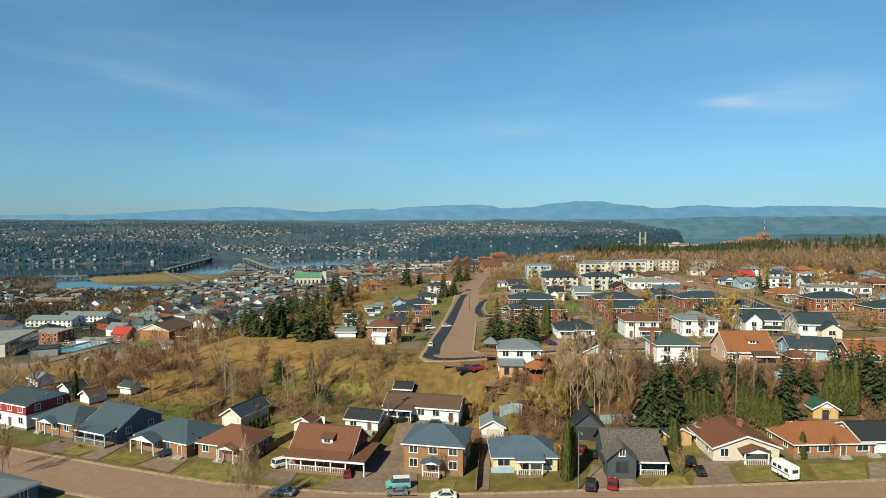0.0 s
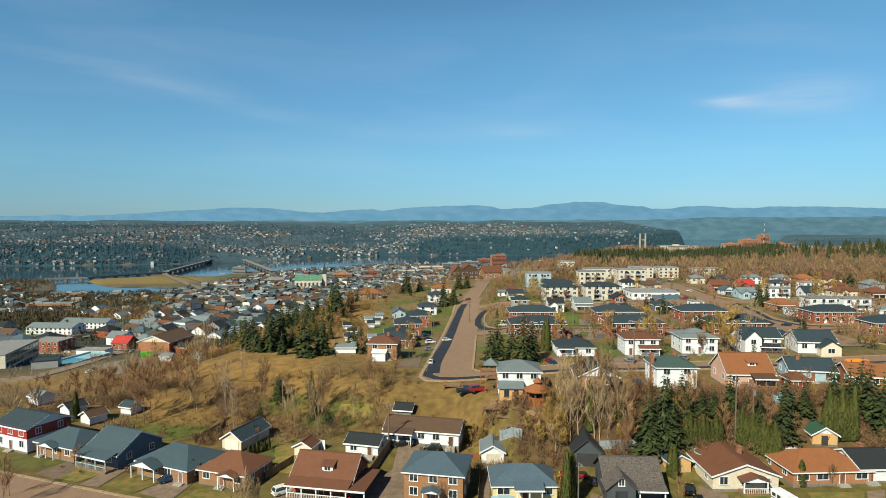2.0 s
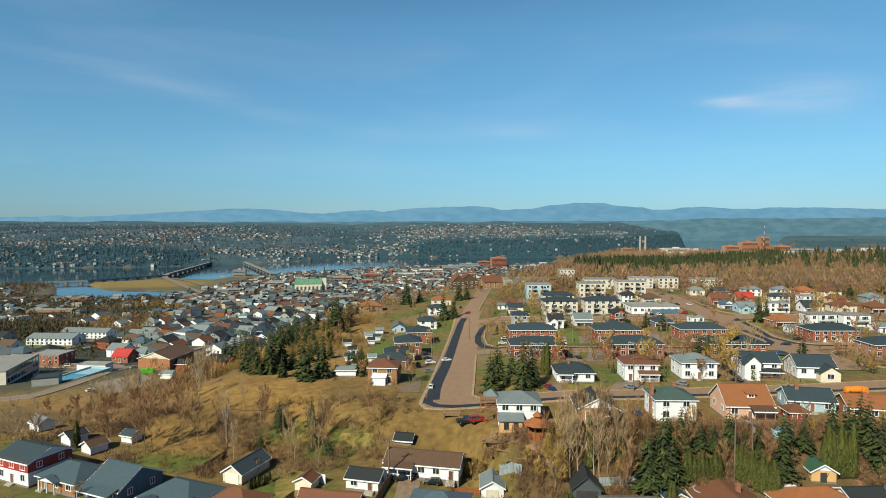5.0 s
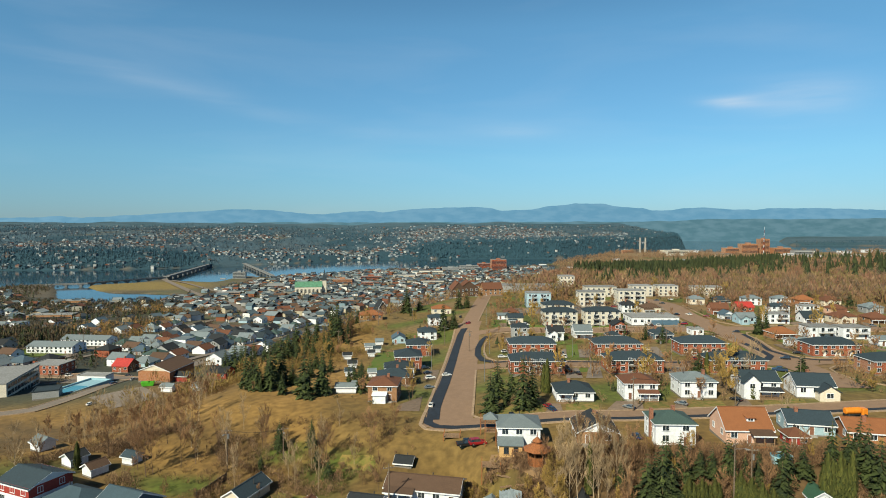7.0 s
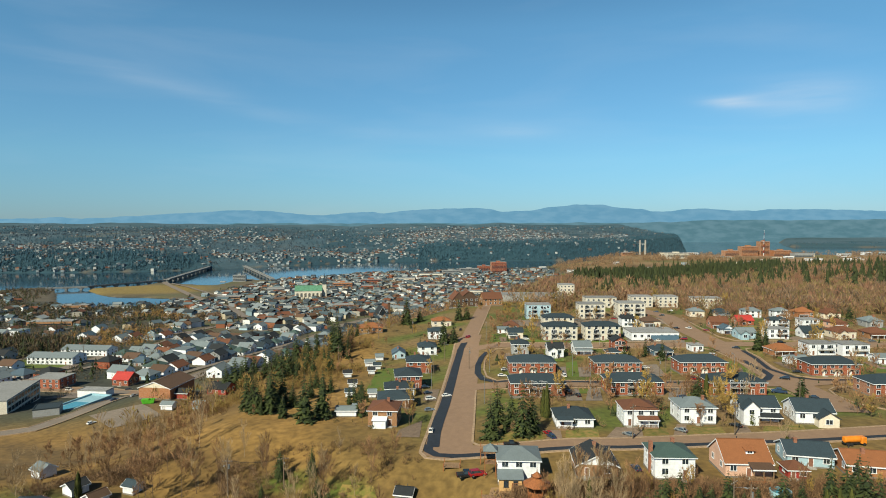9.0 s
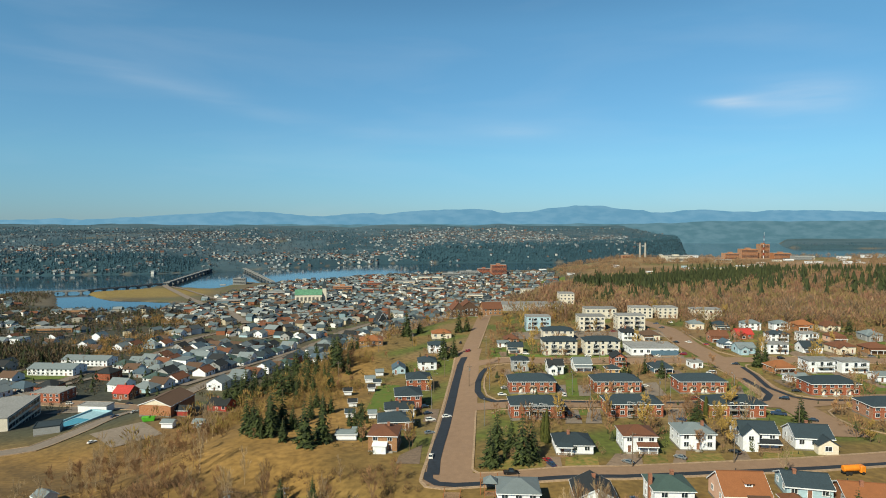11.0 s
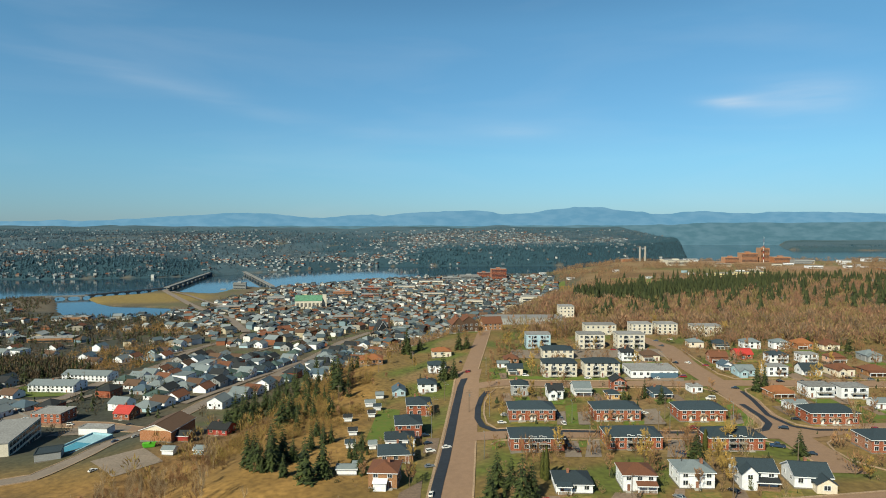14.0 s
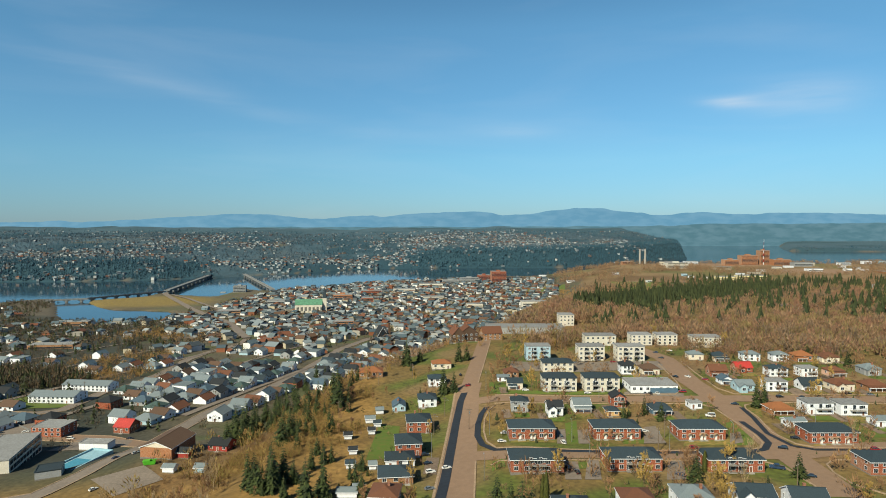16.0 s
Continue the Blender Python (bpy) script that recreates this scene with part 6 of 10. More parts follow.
balconies(ob, 1.6, -4.75, (0.5, 2.9), 2.6, rail='trim_dark')
ob = house(94.0, 192.8, 0, 17.8, 9.5, 4.6, 'hip', 1.9, 'brick_red', 'r_slate', 'red brick two-storey duplex with slate hip roof and rear balconies', z=10.88, category='duplex', name='duplex', group='brick duplexes', trim='trim', chimney=False, bay=2.9)
balconies(ob, -1.6, -4.75, (0.5, 2.9), 2.6, rail='trim_dark')
balconies(ob, 1.6, -4.75, (0.5, 2.9), 2.6, rail='trim_dark')
ob = house(143.6, 189.9, 0, 17.5, 9.5, 4.6, 'hip', 1.9, 'brick_red', 'r_slate', 'red brick two-storey duplex with slate hip roof and rear balconies', z=11.19, category='duplex', name='duplex', group='brick duplexes', trim='trim', chimney=False, bay=2.9)
balconies(ob, -1.6, -4.75, (0.5, 2.9), 2.6, rail='trim_dark')
balconies(ob, 1.6, -4.75, (0.5, 2.9), 2.6, rail='trim_dark')
ob = house(33.6, 226.6, 0, 17.2, 9.5, 4.6, 'hip', 1.9, 'brick_red', 'r_slate', 'red brick two-storey duplex with slate hip roof and arched entrances', z=9.21, category='duplex', name='duplex', group='brick duplexes', trim='trim', chimney=False, bay=2.9)
for k in (-4.6, -0.4, 0.9, 5.0):
    door_hood(ob, k, -4.75)
ob = house(65.7, 226.6, 0, 17.4, 9.5, 4.6, 'hip', 1.9, 'brick_red', 'r_slate', 'red brick two-storey duplex with slate hip roof and arched entrances', z=9.24, category='duplex', name='duplex', group='brick duplexes', trim='trim', chimney=False, bay=2.9)
for k in (-4.6, -0.4, 0.9, 5.0):
    door_hood(ob, k, -4.75)
ob = house(96.5, 223.9, 0, 17.2, 9.5, 4.6, 'hip', 1.9, 'brick_red', 'r_slate', 'red brick two-storey duplex with slate hip roof and arched entrances', z=9.97, category='duplex', name='duplex', group='brick duplexes', trim='trim', chimney=False, bay=2.9)
for k in (-4.6, -0.4, 0.9, 5.0):
    door_hood(ob, k, -4.75)
ob = house(142.2, 218.8, 0, 17.6, 9.5, 4.6, 'hip', 1.9, 'brick_red', 'r_slate', 'red brick two-storey duplex with slate hip roof and arched entrances', z=10.44, category='duplex', name='duplex', group='brick duplexes', trim='trim', chimney=False, bay=2.9)
for k in (-4.6, -0.4, 0.9, 5.0):
    door_hood(ob, k, -4.75)

# ---- houses and apartment blocks further up ----
ob = house(33.3, 258.1, -3, 7.3, 6.7, 4.8, 'hip', 1.6, 'grey', 'r_slate', 'grey two-storey house with slate roof', z=9.16)
plot('driveway', [(29.0, 247.8), (25.4, 247.8), (25.4, 258.8), (29.0, 258.8)], 'drive', 'dusty asphalt driveway beside an upper house', 'driveway', 0.16)
plot('lawn', [(36.8, 247.8), (30.2, 247.8), (30.2, 253.3), (36.8, 253.3)], 'lawn_green', 'spring lawn before an upper house', 'lawn', 0.13)
ob = house(47.5, 252.8, 0, 6.5, 6.7, 4.0, 'gable_x', 2.0, 'white', 'r_dark', 'white house with dark mansard roof', z=9.14)
wing = part('front_wing', wall_shape('gable_y', 3.6, 1.8, 3.7, 1.3), M['white'], ob, '', pose(-1.4, -4.25, 0))
part('wing_roof', roof_shape('gable_y', 3.6, 2.0, 3.7, 1.3), M['r_dark'], wing)
window(wing, 0, -0.9, 2.0, 0, 1.5, 1.2, 'trim', False)
plot('driveway', [(43.8, 242.5), (40.1, 242.5), (40.1, 253.5), (43.8, 253.5)], 'drive', 'dusty asphalt driveway beside an upper house', 'driveway', 0.16)
plot('lawn', [(50.8, 242.5), (44.9, 242.5), (44.9, 248.0), (50.8, 248.0)], 'lawn_green', 'spring lawn before an upper house', 'lawn', 0.13)
ob = house(60.0, 257.8, 0, 7.3, 7.6, 3.6, 'gable_x', 2.0, 'white', 'r_grey', 'white house with pale grey roof', z=9.15)
porch(ob, -3.4, 3.4, -3.80, 1.5, 2.3, 'r_grey', rails=False)
plot('driveway', [(64.2, 247.0), (67.8, 247.0), (67.8, 258.0), (64.2, 258.0)], 'drive', 'dusty asphalt driveway beside an upper house', 'driveway', 0.16)
plot('lawn', [(56.4, 247.0), (62.9, 247.0), (62.9, 252.5), (56.4, 252.5)], 'lawn', 'spring lawn before an upper house', 'lawn', 0.13)
ob = house(77.6, 263.4, 0, 6.0, 6.7, 4.6, 'gable_y', 1.8, 'brick_red', 'r_dark', 'brick house with dark gable roof', z=9.49)
balconies(ob, 0.7, -3.35, (2.5,), 3.3)
plot('driveway', [(74.1, 253.0), (70.5, 253.0), (70.5, 264.0), (74.1, 264.0)], 'drive', 'dusty asphalt driveway beside an upper house', 'driveway', 0.16)
plot('lawn', [(80.6, 253.0), (75.2, 253.0), (75.2, 258.5), (80.6, 258.5)], 'lawn', 'spring lawn before an upper house', 'lawn', 0.13)
ob = house(92.1, 252.2, 0, 8.2, 6.7, 2.8, 'hip', 1.8, 'blue', 'r_slate', 'blue bungalow with slate hip roof', z=9.89)
porch(ob, -3.8, 3.8, -3.35, 1.5, 2.3, 'r_slate', rails=False)
plot('driveway', [(96.7, 241.8), (100.3, 241.8), (100.3, 252.8), (96.7, 252.8)], 'drive', 'dusty asphalt driveway beside an upper house', 'driveway', 0.16)
plot('lawn', [(88.0, 241.8), (95.4, 241.8), (95.4, 247.3), (88.0, 247.3)], 'lawn_green', 'spring lawn before an upper house', 'lawn', 0.13)
ob = house(71.6, 251.0, 0, 5.2, 5.0, 2.6, 'hip', 1.3, 'tan', 'r_slate', 'small tan house with slate roof', z=9.27)
ob = house(109.0, 257.0, 3, 5.2, 5.0, 2.6, 'flat', 0.2, 'white', 'r_flat', 'small white garage with flat roof', z=10.46)
ob = house(35.4, 293.3, 0, 7.3, 7.6, 3.6, 'gable_x', 1.4, 'cream', 'r_slate', 'cream house with slate roof', z=9.12)
porch(ob, -3.4, 0.4, -3.80, 1.5, 2.3, 'r_slate', rails=False)
plot('driveway', [(31.2, 282.5), (27.6, 282.5), (27.6, 293.5), (31.2, 293.5)], 'drive', 'dusty asphalt driveway beside an upper house', 'driveway', 0.16)
plot('lawn', [(39.0, 282.5), (32.5, 282.5), (32.5, 288.0), (39.0, 288.0)], 'lawn_green', 'spring lawn before an upper house', 'lawn', 0.13)
ob = house(36.3, 317.9, 0, 7.7, 6.7, 2.8, 'hip', 1.8, 'brick_tan', 'r_rust', 'tan bungalow with rust roof', z=8.74)
wing = part('front_wing', wall_shape('gable_y', 3.6, 1.8, 2.5, 1.3), M['brick_tan'], ob, '', pose(-1.7, -4.25, 0))
part('wing_roof', roof_shape('gable_y', 3.6, 2.0, 2.5, 1.3), M['r_rust'], wing)
window(wing, 0, -0.9, 1.4, 0, 1.5, 1.2, 'trim', False)
plot('driveway', [(31.9, 307.5), (28.3, 307.5), (28.3, 318.5), (31.9, 318.5)], 'drive', 'dusty asphalt driveway beside an upper house', 'driveway', 0.16)
plot('lawn', [(40.1, 307.5), (33.2, 307.5), (33.2, 313.0), (40.1, 313.0)], 'lawn_green', 'spring lawn before an upper house', 'lawn', 0.13)
ob = house(30.8, 306.9, 0, 5.6, 4.2, 2.6, 'gable_x', 0.8, 'white', 'r_grey', 'low white garage with grey roof', z=8.92)
ob = house(108.3, 312.3, 0, 9.0, 7.6, 3.4, 'hip', 2.0, 'cream', 'r_brown', 'cream house with brown hip roof', z=11.47)
porch(ob, -4.1, 0.5, -3.80, 1.5, 2.3, 'r_brown', rails=False)
plot('driveway', [(103.3, 301.5), (99.7, 301.5), (99.7, 312.5), (103.3, 312.5)], 'drive', 'dusty asphalt driveway beside an upper house', 'driveway', 0.16)
plot('lawn', [(112.8, 301.5), (104.7, 301.5), (104.7, 307.0), (112.8, 307.0)], 'lawn_green', 'spring lawn before an upper house', 'lawn', 0.13)
ob = house(97.8, 315.2, -3, 7.7, 8.4, 5.0, 'hip', 2.0, 'white', 'r_dark', 'white two-storey house with dark roof', z=10.85)
balconies(ob, 0.9, -4.20, (2.5,), 4.2)
plot('driveway', [(101.9, 304.0), (105.5, 304.0), (105.5, 315.0), (101.9, 315.0)], 'drive', 'dusty asphalt driveway beside an upper house', 'driveway', 0.16)
plot('lawn', [(93.8, 304.0), (100.7, 304.0), (100.7, 309.5), (93.8, 309.5)], 'lawn_green', 'spring lawn before an upper house', 'lawn', 0.13)
ob = house(145.9, 344.5, -3, 8.2, 6.7, 3.6, 'hip', 1.7, 'cream', 'r_grey', 'cream and brick house with grey roof', z=11.55)
ob = house(157.8, 339.9, 0, 8.2, 6.7, 3.6, 'hip', 1.7, 'cream', 'r_slate', 'cream house with slate roof', z=11.69)
porch(ob, -3.8, 3.8, -3.35, 1.5, 2.3, 'r_slate', rails=False)
plot('driveway', [(162.4, 329.5), (166.0, 329.5), (166.0, 340.5), (162.4, 340.5)], 'drive', 'dusty asphalt driveway beside an upper house', 'driveway', 0.16)
plot('lawn', [(153.7, 329.5), (161.1, 329.5), (161.1, 335.0), (153.7, 335.0)], 'lawn_green', 'spring lawn before an upper house', 'lawn', 0.13)
ob = house(176.1, 341.3, -3, 9.5, 6.7, 4.2, 'hip', 1.6, 'white', 'r_grey', 'white house with pale grey roof', z=11.64)
ob = house(192.0, 339.8, -3, 8.6, 6.7, 4.2, 'hip', 1.6, 'white', 'r_grey', 'white house with pale grey roof', z=11.69)
balconies(ob, 1.0, -3.35, (2.5,), 4.7)
plot('driveway', [(187.0, 329.5), (183.4, 329.5), (183.4, 340.5), (187.0, 340.5)], 'drive', 'dusty asphalt driveway beside an upper house', 'driveway', 0.16)
plot('lawn', [(196.1, 329.5), (188.4, 329.5), (188.4, 335.0), (196.1, 335.0)], 'lawn_green', 'spring lawn before an upper house', 'lawn', 0.13)
ob = house(205.2, 340.3, 0, 9.5, 7.6, 3.6, 'hip', 2.2, 'brick_orange', 'r_orange', 'tan house with an orange shingle roof', z=11.69)
porch(ob, -4.4, 0.5, -3.80, 1.5, 2.3, 'r_orange', rails=False)
plot('driveway', [(210.4, 329.5), (214.0, 329.5), (214.0, 340.5), (210.4, 340.5)], 'drive', 'dusty asphalt driveway beside an upper house', 'driveway', 0.16)
plot('lawn', [(200.4, 329.5), (209.0, 329.5), (209.0, 335.0), (200.4, 335.0)], 'lawn_green', 'spring lawn before an upper house', 'lawn', 0.13)
ob = house(218.3, 337.3, -3, 9.5, 7.6, 3.4, 'hip', 2.2, 'cream', 'r_rust', 'cream house with rust roof', z=11.77)
wing = part('front_wing', wall_shape('gable_y', 3.6, 1.8, 3.1, 1.3), M['cream'], ob, '', pose(-2.1, -4.70, 0))
part('wing_roof', roof_shape('gable_y', 3.6, 2.0, 3.1, 1.3), M['r_rust'], wing)
window(wing, 0, -0.9, 1.7, 0, 1.5, 1.2, 'trim', False)
plot('driveway', [(223.3, 326.5), (226.9, 326.5), (226.9, 337.5), (223.3, 337.5)], 'drive', 'dusty asphalt driveway beside an upper house', 'driveway', 0.16)
plot('lawn', [(213.3, 326.5), (221.9, 326.5), (221.9, 332.0), (213.3, 332.0)], 'lawn_green', 'spring lawn before an upper house', 'lawn', 0.13)
ob = house(141.4, 306.5, -3, 8.6, 6.7, 3.6, 'gable_x', 2.4, 'brick_red', 'r_rust', 'brown house with rust roof', z=11.67)
porch(ob, -4.0, 4.0, -3.35, 1.5, 2.3, 'r_rust', rails=False)
plot('driveway', [(146.0, 296.2), (149.6, 296.2), (149.6, 307.2), (146.0, 307.2)], 'drive', 'dusty asphalt driveway beside an upper house', 'driveway', 0.16)
plot('lawn', [(136.9, 296.2), (144.6, 296.2), (144.6, 301.7), (136.9, 301.7)], 'lawn', 'spring lawn before an upper house', 'lawn', 0.13)
ob = house(158.7, 315.3, 3, 8.6, 6.7, 2.8, 'gable_x', 2.4, 'brick_red', 'r_red', 'house with bright red metal roof', z=11.79)
wing = part('front_wing', wall_shape('gable_y', 3.6, 1.8, 2.5, 1.3), M['brick_red'], ob, '', pose(-1.9, -4.25, 0))
part('wing_roof', roof_shape('gable_y', 3.6, 2.0, 2.5, 1.3), M['r_red'], wing)
window(wing, 0, -0.9, 1.4, 0, 1.5, 1.2, 'trim', False)
plot('driveway', [(154.1, 305.0), (150.5, 305.0), (150.5, 316.0), (154.1, 316.0)], 'drive', 'dusty asphalt driveway beside an upper house', 'driveway', 0.16)
plot('lawn', [(163.2, 305.0), (155.5, 305.0), (155.5, 310.5), (163.2, 310.5)], 'lawn', 'spring lawn before an upper house', 'lawn', 0.13)
ob = house(171.9, 306.6, 0, 9.5, 6.7, 4.6, 'hip', 1.4, 'white', 'r_slate', 'white two-storey house with dark roof', z=11.67)
balconies(ob, 1.1, -3.35, (2.5,), 5.2)
plot('driveway', [(166.7, 296.2), (163.1, 296.2), (163.1, 307.2), (166.7, 307.2)], 'drive', 'dusty asphalt driveway beside an upper house', 'driveway', 0.16)
plot('lawn', [(176.7, 296.2), (168.1, 296.2), (168.1, 301.7), (176.7, 301.7)], 'lawn_green', 'spring lawn before an upper house', 'lawn', 0.13)
ob = house(187.6, 306.5, 3, 8.6, 6.7, 4.4, 'flat', 0.3, 'white', 'r_flat', 'white two-storey house with flat roof', z=11.67)
balconies(ob, 1.0, -3.35, (2.5,), 4.7)
plot('driveway', [(192.6, 296.2), (196.2, 296.2), (196.2, 307.2), (192.6, 307.2)], 'drive', 'dusty asphalt driveway beside an upper house', 'driveway', 0.16)
plot('lawn', [(183.5, 296.2), (191.2, 296.2), (191.2, 301.7), (183.5, 301.7)], 'lawn', 'spring lawn before an upper house', 'lawn', 0.13)
ob = house(201.8, 306.5, 3, 7.7, 6.7, 3.4, 'hip', 1.8, 'pink', 'r_rust', 'pinkish house with rust roof', z=11.67)
porch(ob, -3.5, 3.5, -3.35, 1.5, 2.3, 'r_rust', rails=False)
plot('driveway', [(197.7, 296.2), (194.1, 296.2), (194.1, 307.2), (197.7, 307.2)], 'drive', 'dusty asphalt driveway beside an upper house', 'driveway', 0.16)
plot('lawn', [(205.8, 296.2), (198.9, 296.2), (198.9, 301.7), (205.8, 301.7)], 'lawn', 'spring lawn before an upper house', 'lawn', 0.13)
ob = house(222.7, 310.3, -3, 8.6, 7.6, 3.6, 'hip', 2.0, 'grey', 'r_grey', 'grey house with grey roof', z=11.73)
wing = part('front_wing', wall_shape('gable_y', 3.6, 1.8, 3.3, 1.3), M['grey'], ob, '', pose(-1.9, -4.70, 0))
part('wing_roof', roof_shape('gable_y', 3.6, 2.0, 3.3, 1.3), M['r_grey'], wing)
window(wing, 0, -0.9, 1.8, 0, 1.5, 1.2, 'trim', False)
plot('driveway', [(227.3, 299.5), (230.9, 299.5), (230.9, 310.5), (227.3, 310.5)], 'drive', 'dusty asphalt driveway beside an upper house', 'driveway', 0.16)
plot('lawn', [(218.2, 299.5), (225.9, 299.5), (225.9, 305.0), (218.2, 305.0)], 'lawn_green', 'spring lawn before an upper house', 'lawn', 0.13)
ob = house(138.9, 292.1, 0, 6.0, 5.9, 2.8, 'gable_y', 1.7, 'white', 'r_blue', 'white cottage with blue-grey roof', z=11.46)
porch(ob, -2.8, 0.3, -2.95, 1.5, 2.3, 'r_blue', rails=False)
plot('driveway', [(142.4, 282.2), (146.0, 282.2), (146.0, 293.2), (142.4, 293.2)], 'drive', 'dusty asphalt driveway beside an upper house', 'driveway', 0.16)
plot('lawn', [(135.9, 282.2), (141.3, 282.2), (141.3, 287.7), (135.9, 287.7)], 'lawn', 'spring lawn before an upper house', 'lawn', 0.13)
ob = house(142.5, 281.6, 0, 8.2, 6.7, 3.4, 'gable_x', 1.7, 'lightblue', 'r_grey', 'pale blue house with pale roof', z=11.26)
wing = part('front_wing', wall_shape('gable_y', 3.6, 1.8, 3.1, 1.3), M['lightblue'], ob, '', pose(-1.8, -4.25, 0))
part('wing_roof', roof_shape('gable_y', 3.6, 2.0, 3.1, 1.3), M['r_grey'], wing)
window(wing, 0, -0.9, 1.7, 0, 1.5, 1.2, 'trim', False)
plot('driveway', [(147.1, 271.2), (150.7, 271.2), (150.7, 282.2), (147.1, 282.2)], 'drive', 'dusty asphalt driveway beside an upper house', 'driveway', 0.16)
plot('lawn', [(138.4, 271.2), (145.8, 271.2), (145.8, 276.7), (138.4, 276.7)], 'lawn_green', 'spring lawn before an upper house', 'lawn', 0.13)
ob = house(157.4, 281.6, 0, 9.5, 6.7, 4.6, 'flat', 0.3, 'white', 'r_flat', 'white two-storey house with balcony', z=11.26)
balconies(ob, 1.1, -3.35, (2.5,), 5.2)
plot('driveway', [(162.7, 271.2), (166.2, 271.2), (166.2, 282.2), (162.7, 282.2)], 'drive', 'dusty asphalt driveway beside an upper house', 'driveway', 0.16)
plot('lawn', [(152.7, 271.2), (161.2, 271.2), (161.2, 276.7), (152.7, 276.7)], 'lawn', 'spring lawn before an upper house', 'lawn', 0.13)
ob = house(174.6, 283.4, 0, 9.5, 6.7, 3.2, 'gable_x', 2.3, 'white', 'r_slate', 'white house with dark slate roof', z=11.32)
porch(ob, -4.4, 0.5, -3.35, 1.5, 2.3, 'r_slate', rails=False)
plot('driveway', [(169.3, 273.0), (165.8, 273.0), (165.8, 284.0), (169.3, 284.0)], 'drive', 'dusty asphalt driveway beside an upper house', 'driveway', 0.16)
plot('lawn', [(179.3, 273.0), (170.8, 273.0), (170.8, 278.5), (179.3, 278.5)], 'lawn', 'spring lawn before an upper house', 'lawn', 0.13)
ob = house(189.0, 282.8, 3, 10.3, 7.6, 3.6, 'hip', 1.9, 'cream', 'r_rust', 'cream house with rust roof', z=11.29)
wing = part('front_wing', wall_shape('gable_y', 3.6, 1.8, 3.3, 1.3), M['cream'], ob, '', pose(-2.3, -4.70, 0))
part('wing_roof', roof_shape('gable_y', 3.6, 2.0, 3.3, 1.3), M['r_rust'], wing)
window(wing, 0, -0.9, 1.8, 0, 1.5, 1.2, 'trim', False)
plot('driveway', [(183.5, 272.0), (179.9, 272.0), (179.9, 283.0), (183.5, 283.0)], 'drive', 'dusty asphalt driveway beside an upper house', 'driveway', 0.16)
plot('lawn', [(194.3, 272.0), (185.1, 272.0), (185.1, 277.5), (194.3, 277.5)], 'lawn', 'spring lawn before an upper house', 'lawn', 0.13)
ob = house(204.1, 282.0, 0, 9.5, 7.6, 3.2, 'hip', 2.0, 'brick_tan', 'r_rust', 'tan house with rust roof', z=11.26)
porch(ob, -4.4, 4.4, -3.80, 1.5, 2.3, 'r_rust', rails=False)
plot('driveway', [(198.8, 271.2), (195.2, 271.2), (195.2, 282.2), (198.8, 282.2)], 'drive', 'dusty asphalt driveway beside an upper house', 'driveway', 0.16)
plot('lawn', [(208.8, 271.2), (200.3, 271.2), (200.3, 276.7), (208.8, 276.7)], 'lawn', 'spring lawn before an upper house', 'lawn', 0.13)
ob = house(141.6, 250.3, 3, 9.5, 6.7, 2.8, 'hip', 1.9, 'brick_orange', 'r_orange', 'orange brick bungalow with orange roof', z=10.47)
porch(ob, -4.4, 4.4, -3.35, 1.5, 2.3, 'r_orange', rails=False)
plot('driveway', [(147.1, 240.0), (150.7, 240.0), (150.7, 251.0), (147.1, 251.0)], 'drive', 'dusty asphalt driveway beside an upper house', 'driveway', 0.16)
plot('lawn', [(137.1, 240.0), (145.6, 240.0), (145.6, 245.5), (137.1, 245.5)], 'lawn_green', 'spring lawn before an upper house', 'lawn', 0.13)
ob = house(157.9, 250.8, 0, 11.2, 7.6, 4.8, 'flat', 0.3, 'white', 'r_flat', 'white flat-roofed two-storey block', z=10.47)
balconies(ob, 1.3, -3.80, (2.5,), 6.2)
plot('driveway', [(164.0, 240.0), (167.6, 240.0), (167.6, 251.0), (164.0, 251.0)], 'drive', 'dusty asphalt driveway beside an upper house', 'driveway', 0.16)
plot('lawn', [(152.3, 240.0), (162.4, 240.0), (162.4, 245.5), (152.3, 245.5)], 'lawn_green', 'spring lawn before an upper house', 'lawn', 0.13)
ob = house(171.0, 249.3, 0, 11.2, 7.6, 4.8, 'flat', 0.3, 'white', 'r_flat', 'white flat-roofed block with balcony', z=10.44)
balconies(ob, 1.3, -3.80, (2.5,), 6.2)
plot('driveway', [(164.9, 238.5), (161.3, 238.5), (161.3, 249.5), (164.9, 249.5)], 'drive', 'dusty asphalt driveway beside an upper house', 'driveway', 0.16)
plot('lawn', [(176.6, 238.5), (166.5, 238.5), (166.5, 244.0), (176.6, 244.0)], 'lawn', 'spring lawn before an upper house', 'lawn', 0.13)
ob = house(139.3, 234.6, 3, 7.7, 4.2, 2.6, 'gable_x', 0.9, 'white', 'r_grey', 'long low white garage with grey roof', z=10.23)
plot('driveway', [(135.1, 225.5), (131.5, 225.5), (131.5, 236.5), (135.1, 236.5)], 'drive', 'dusty asphalt driveway beside an upper house', 'driveway', 0.16)
plot('lawn', [(143.2, 225.5), (136.3, 225.5), (136.3, 231.0), (143.2, 231.0)], 'lawn_green', 'spring lawn before an upper house', 'lawn', 0.13)
ob = house(174.2, 235.4, 0, 6.9, 5.9, 2.8, 'gable_x', 1.2, 'white', 'r_grey', 'white house with grey roof', z=10.23)
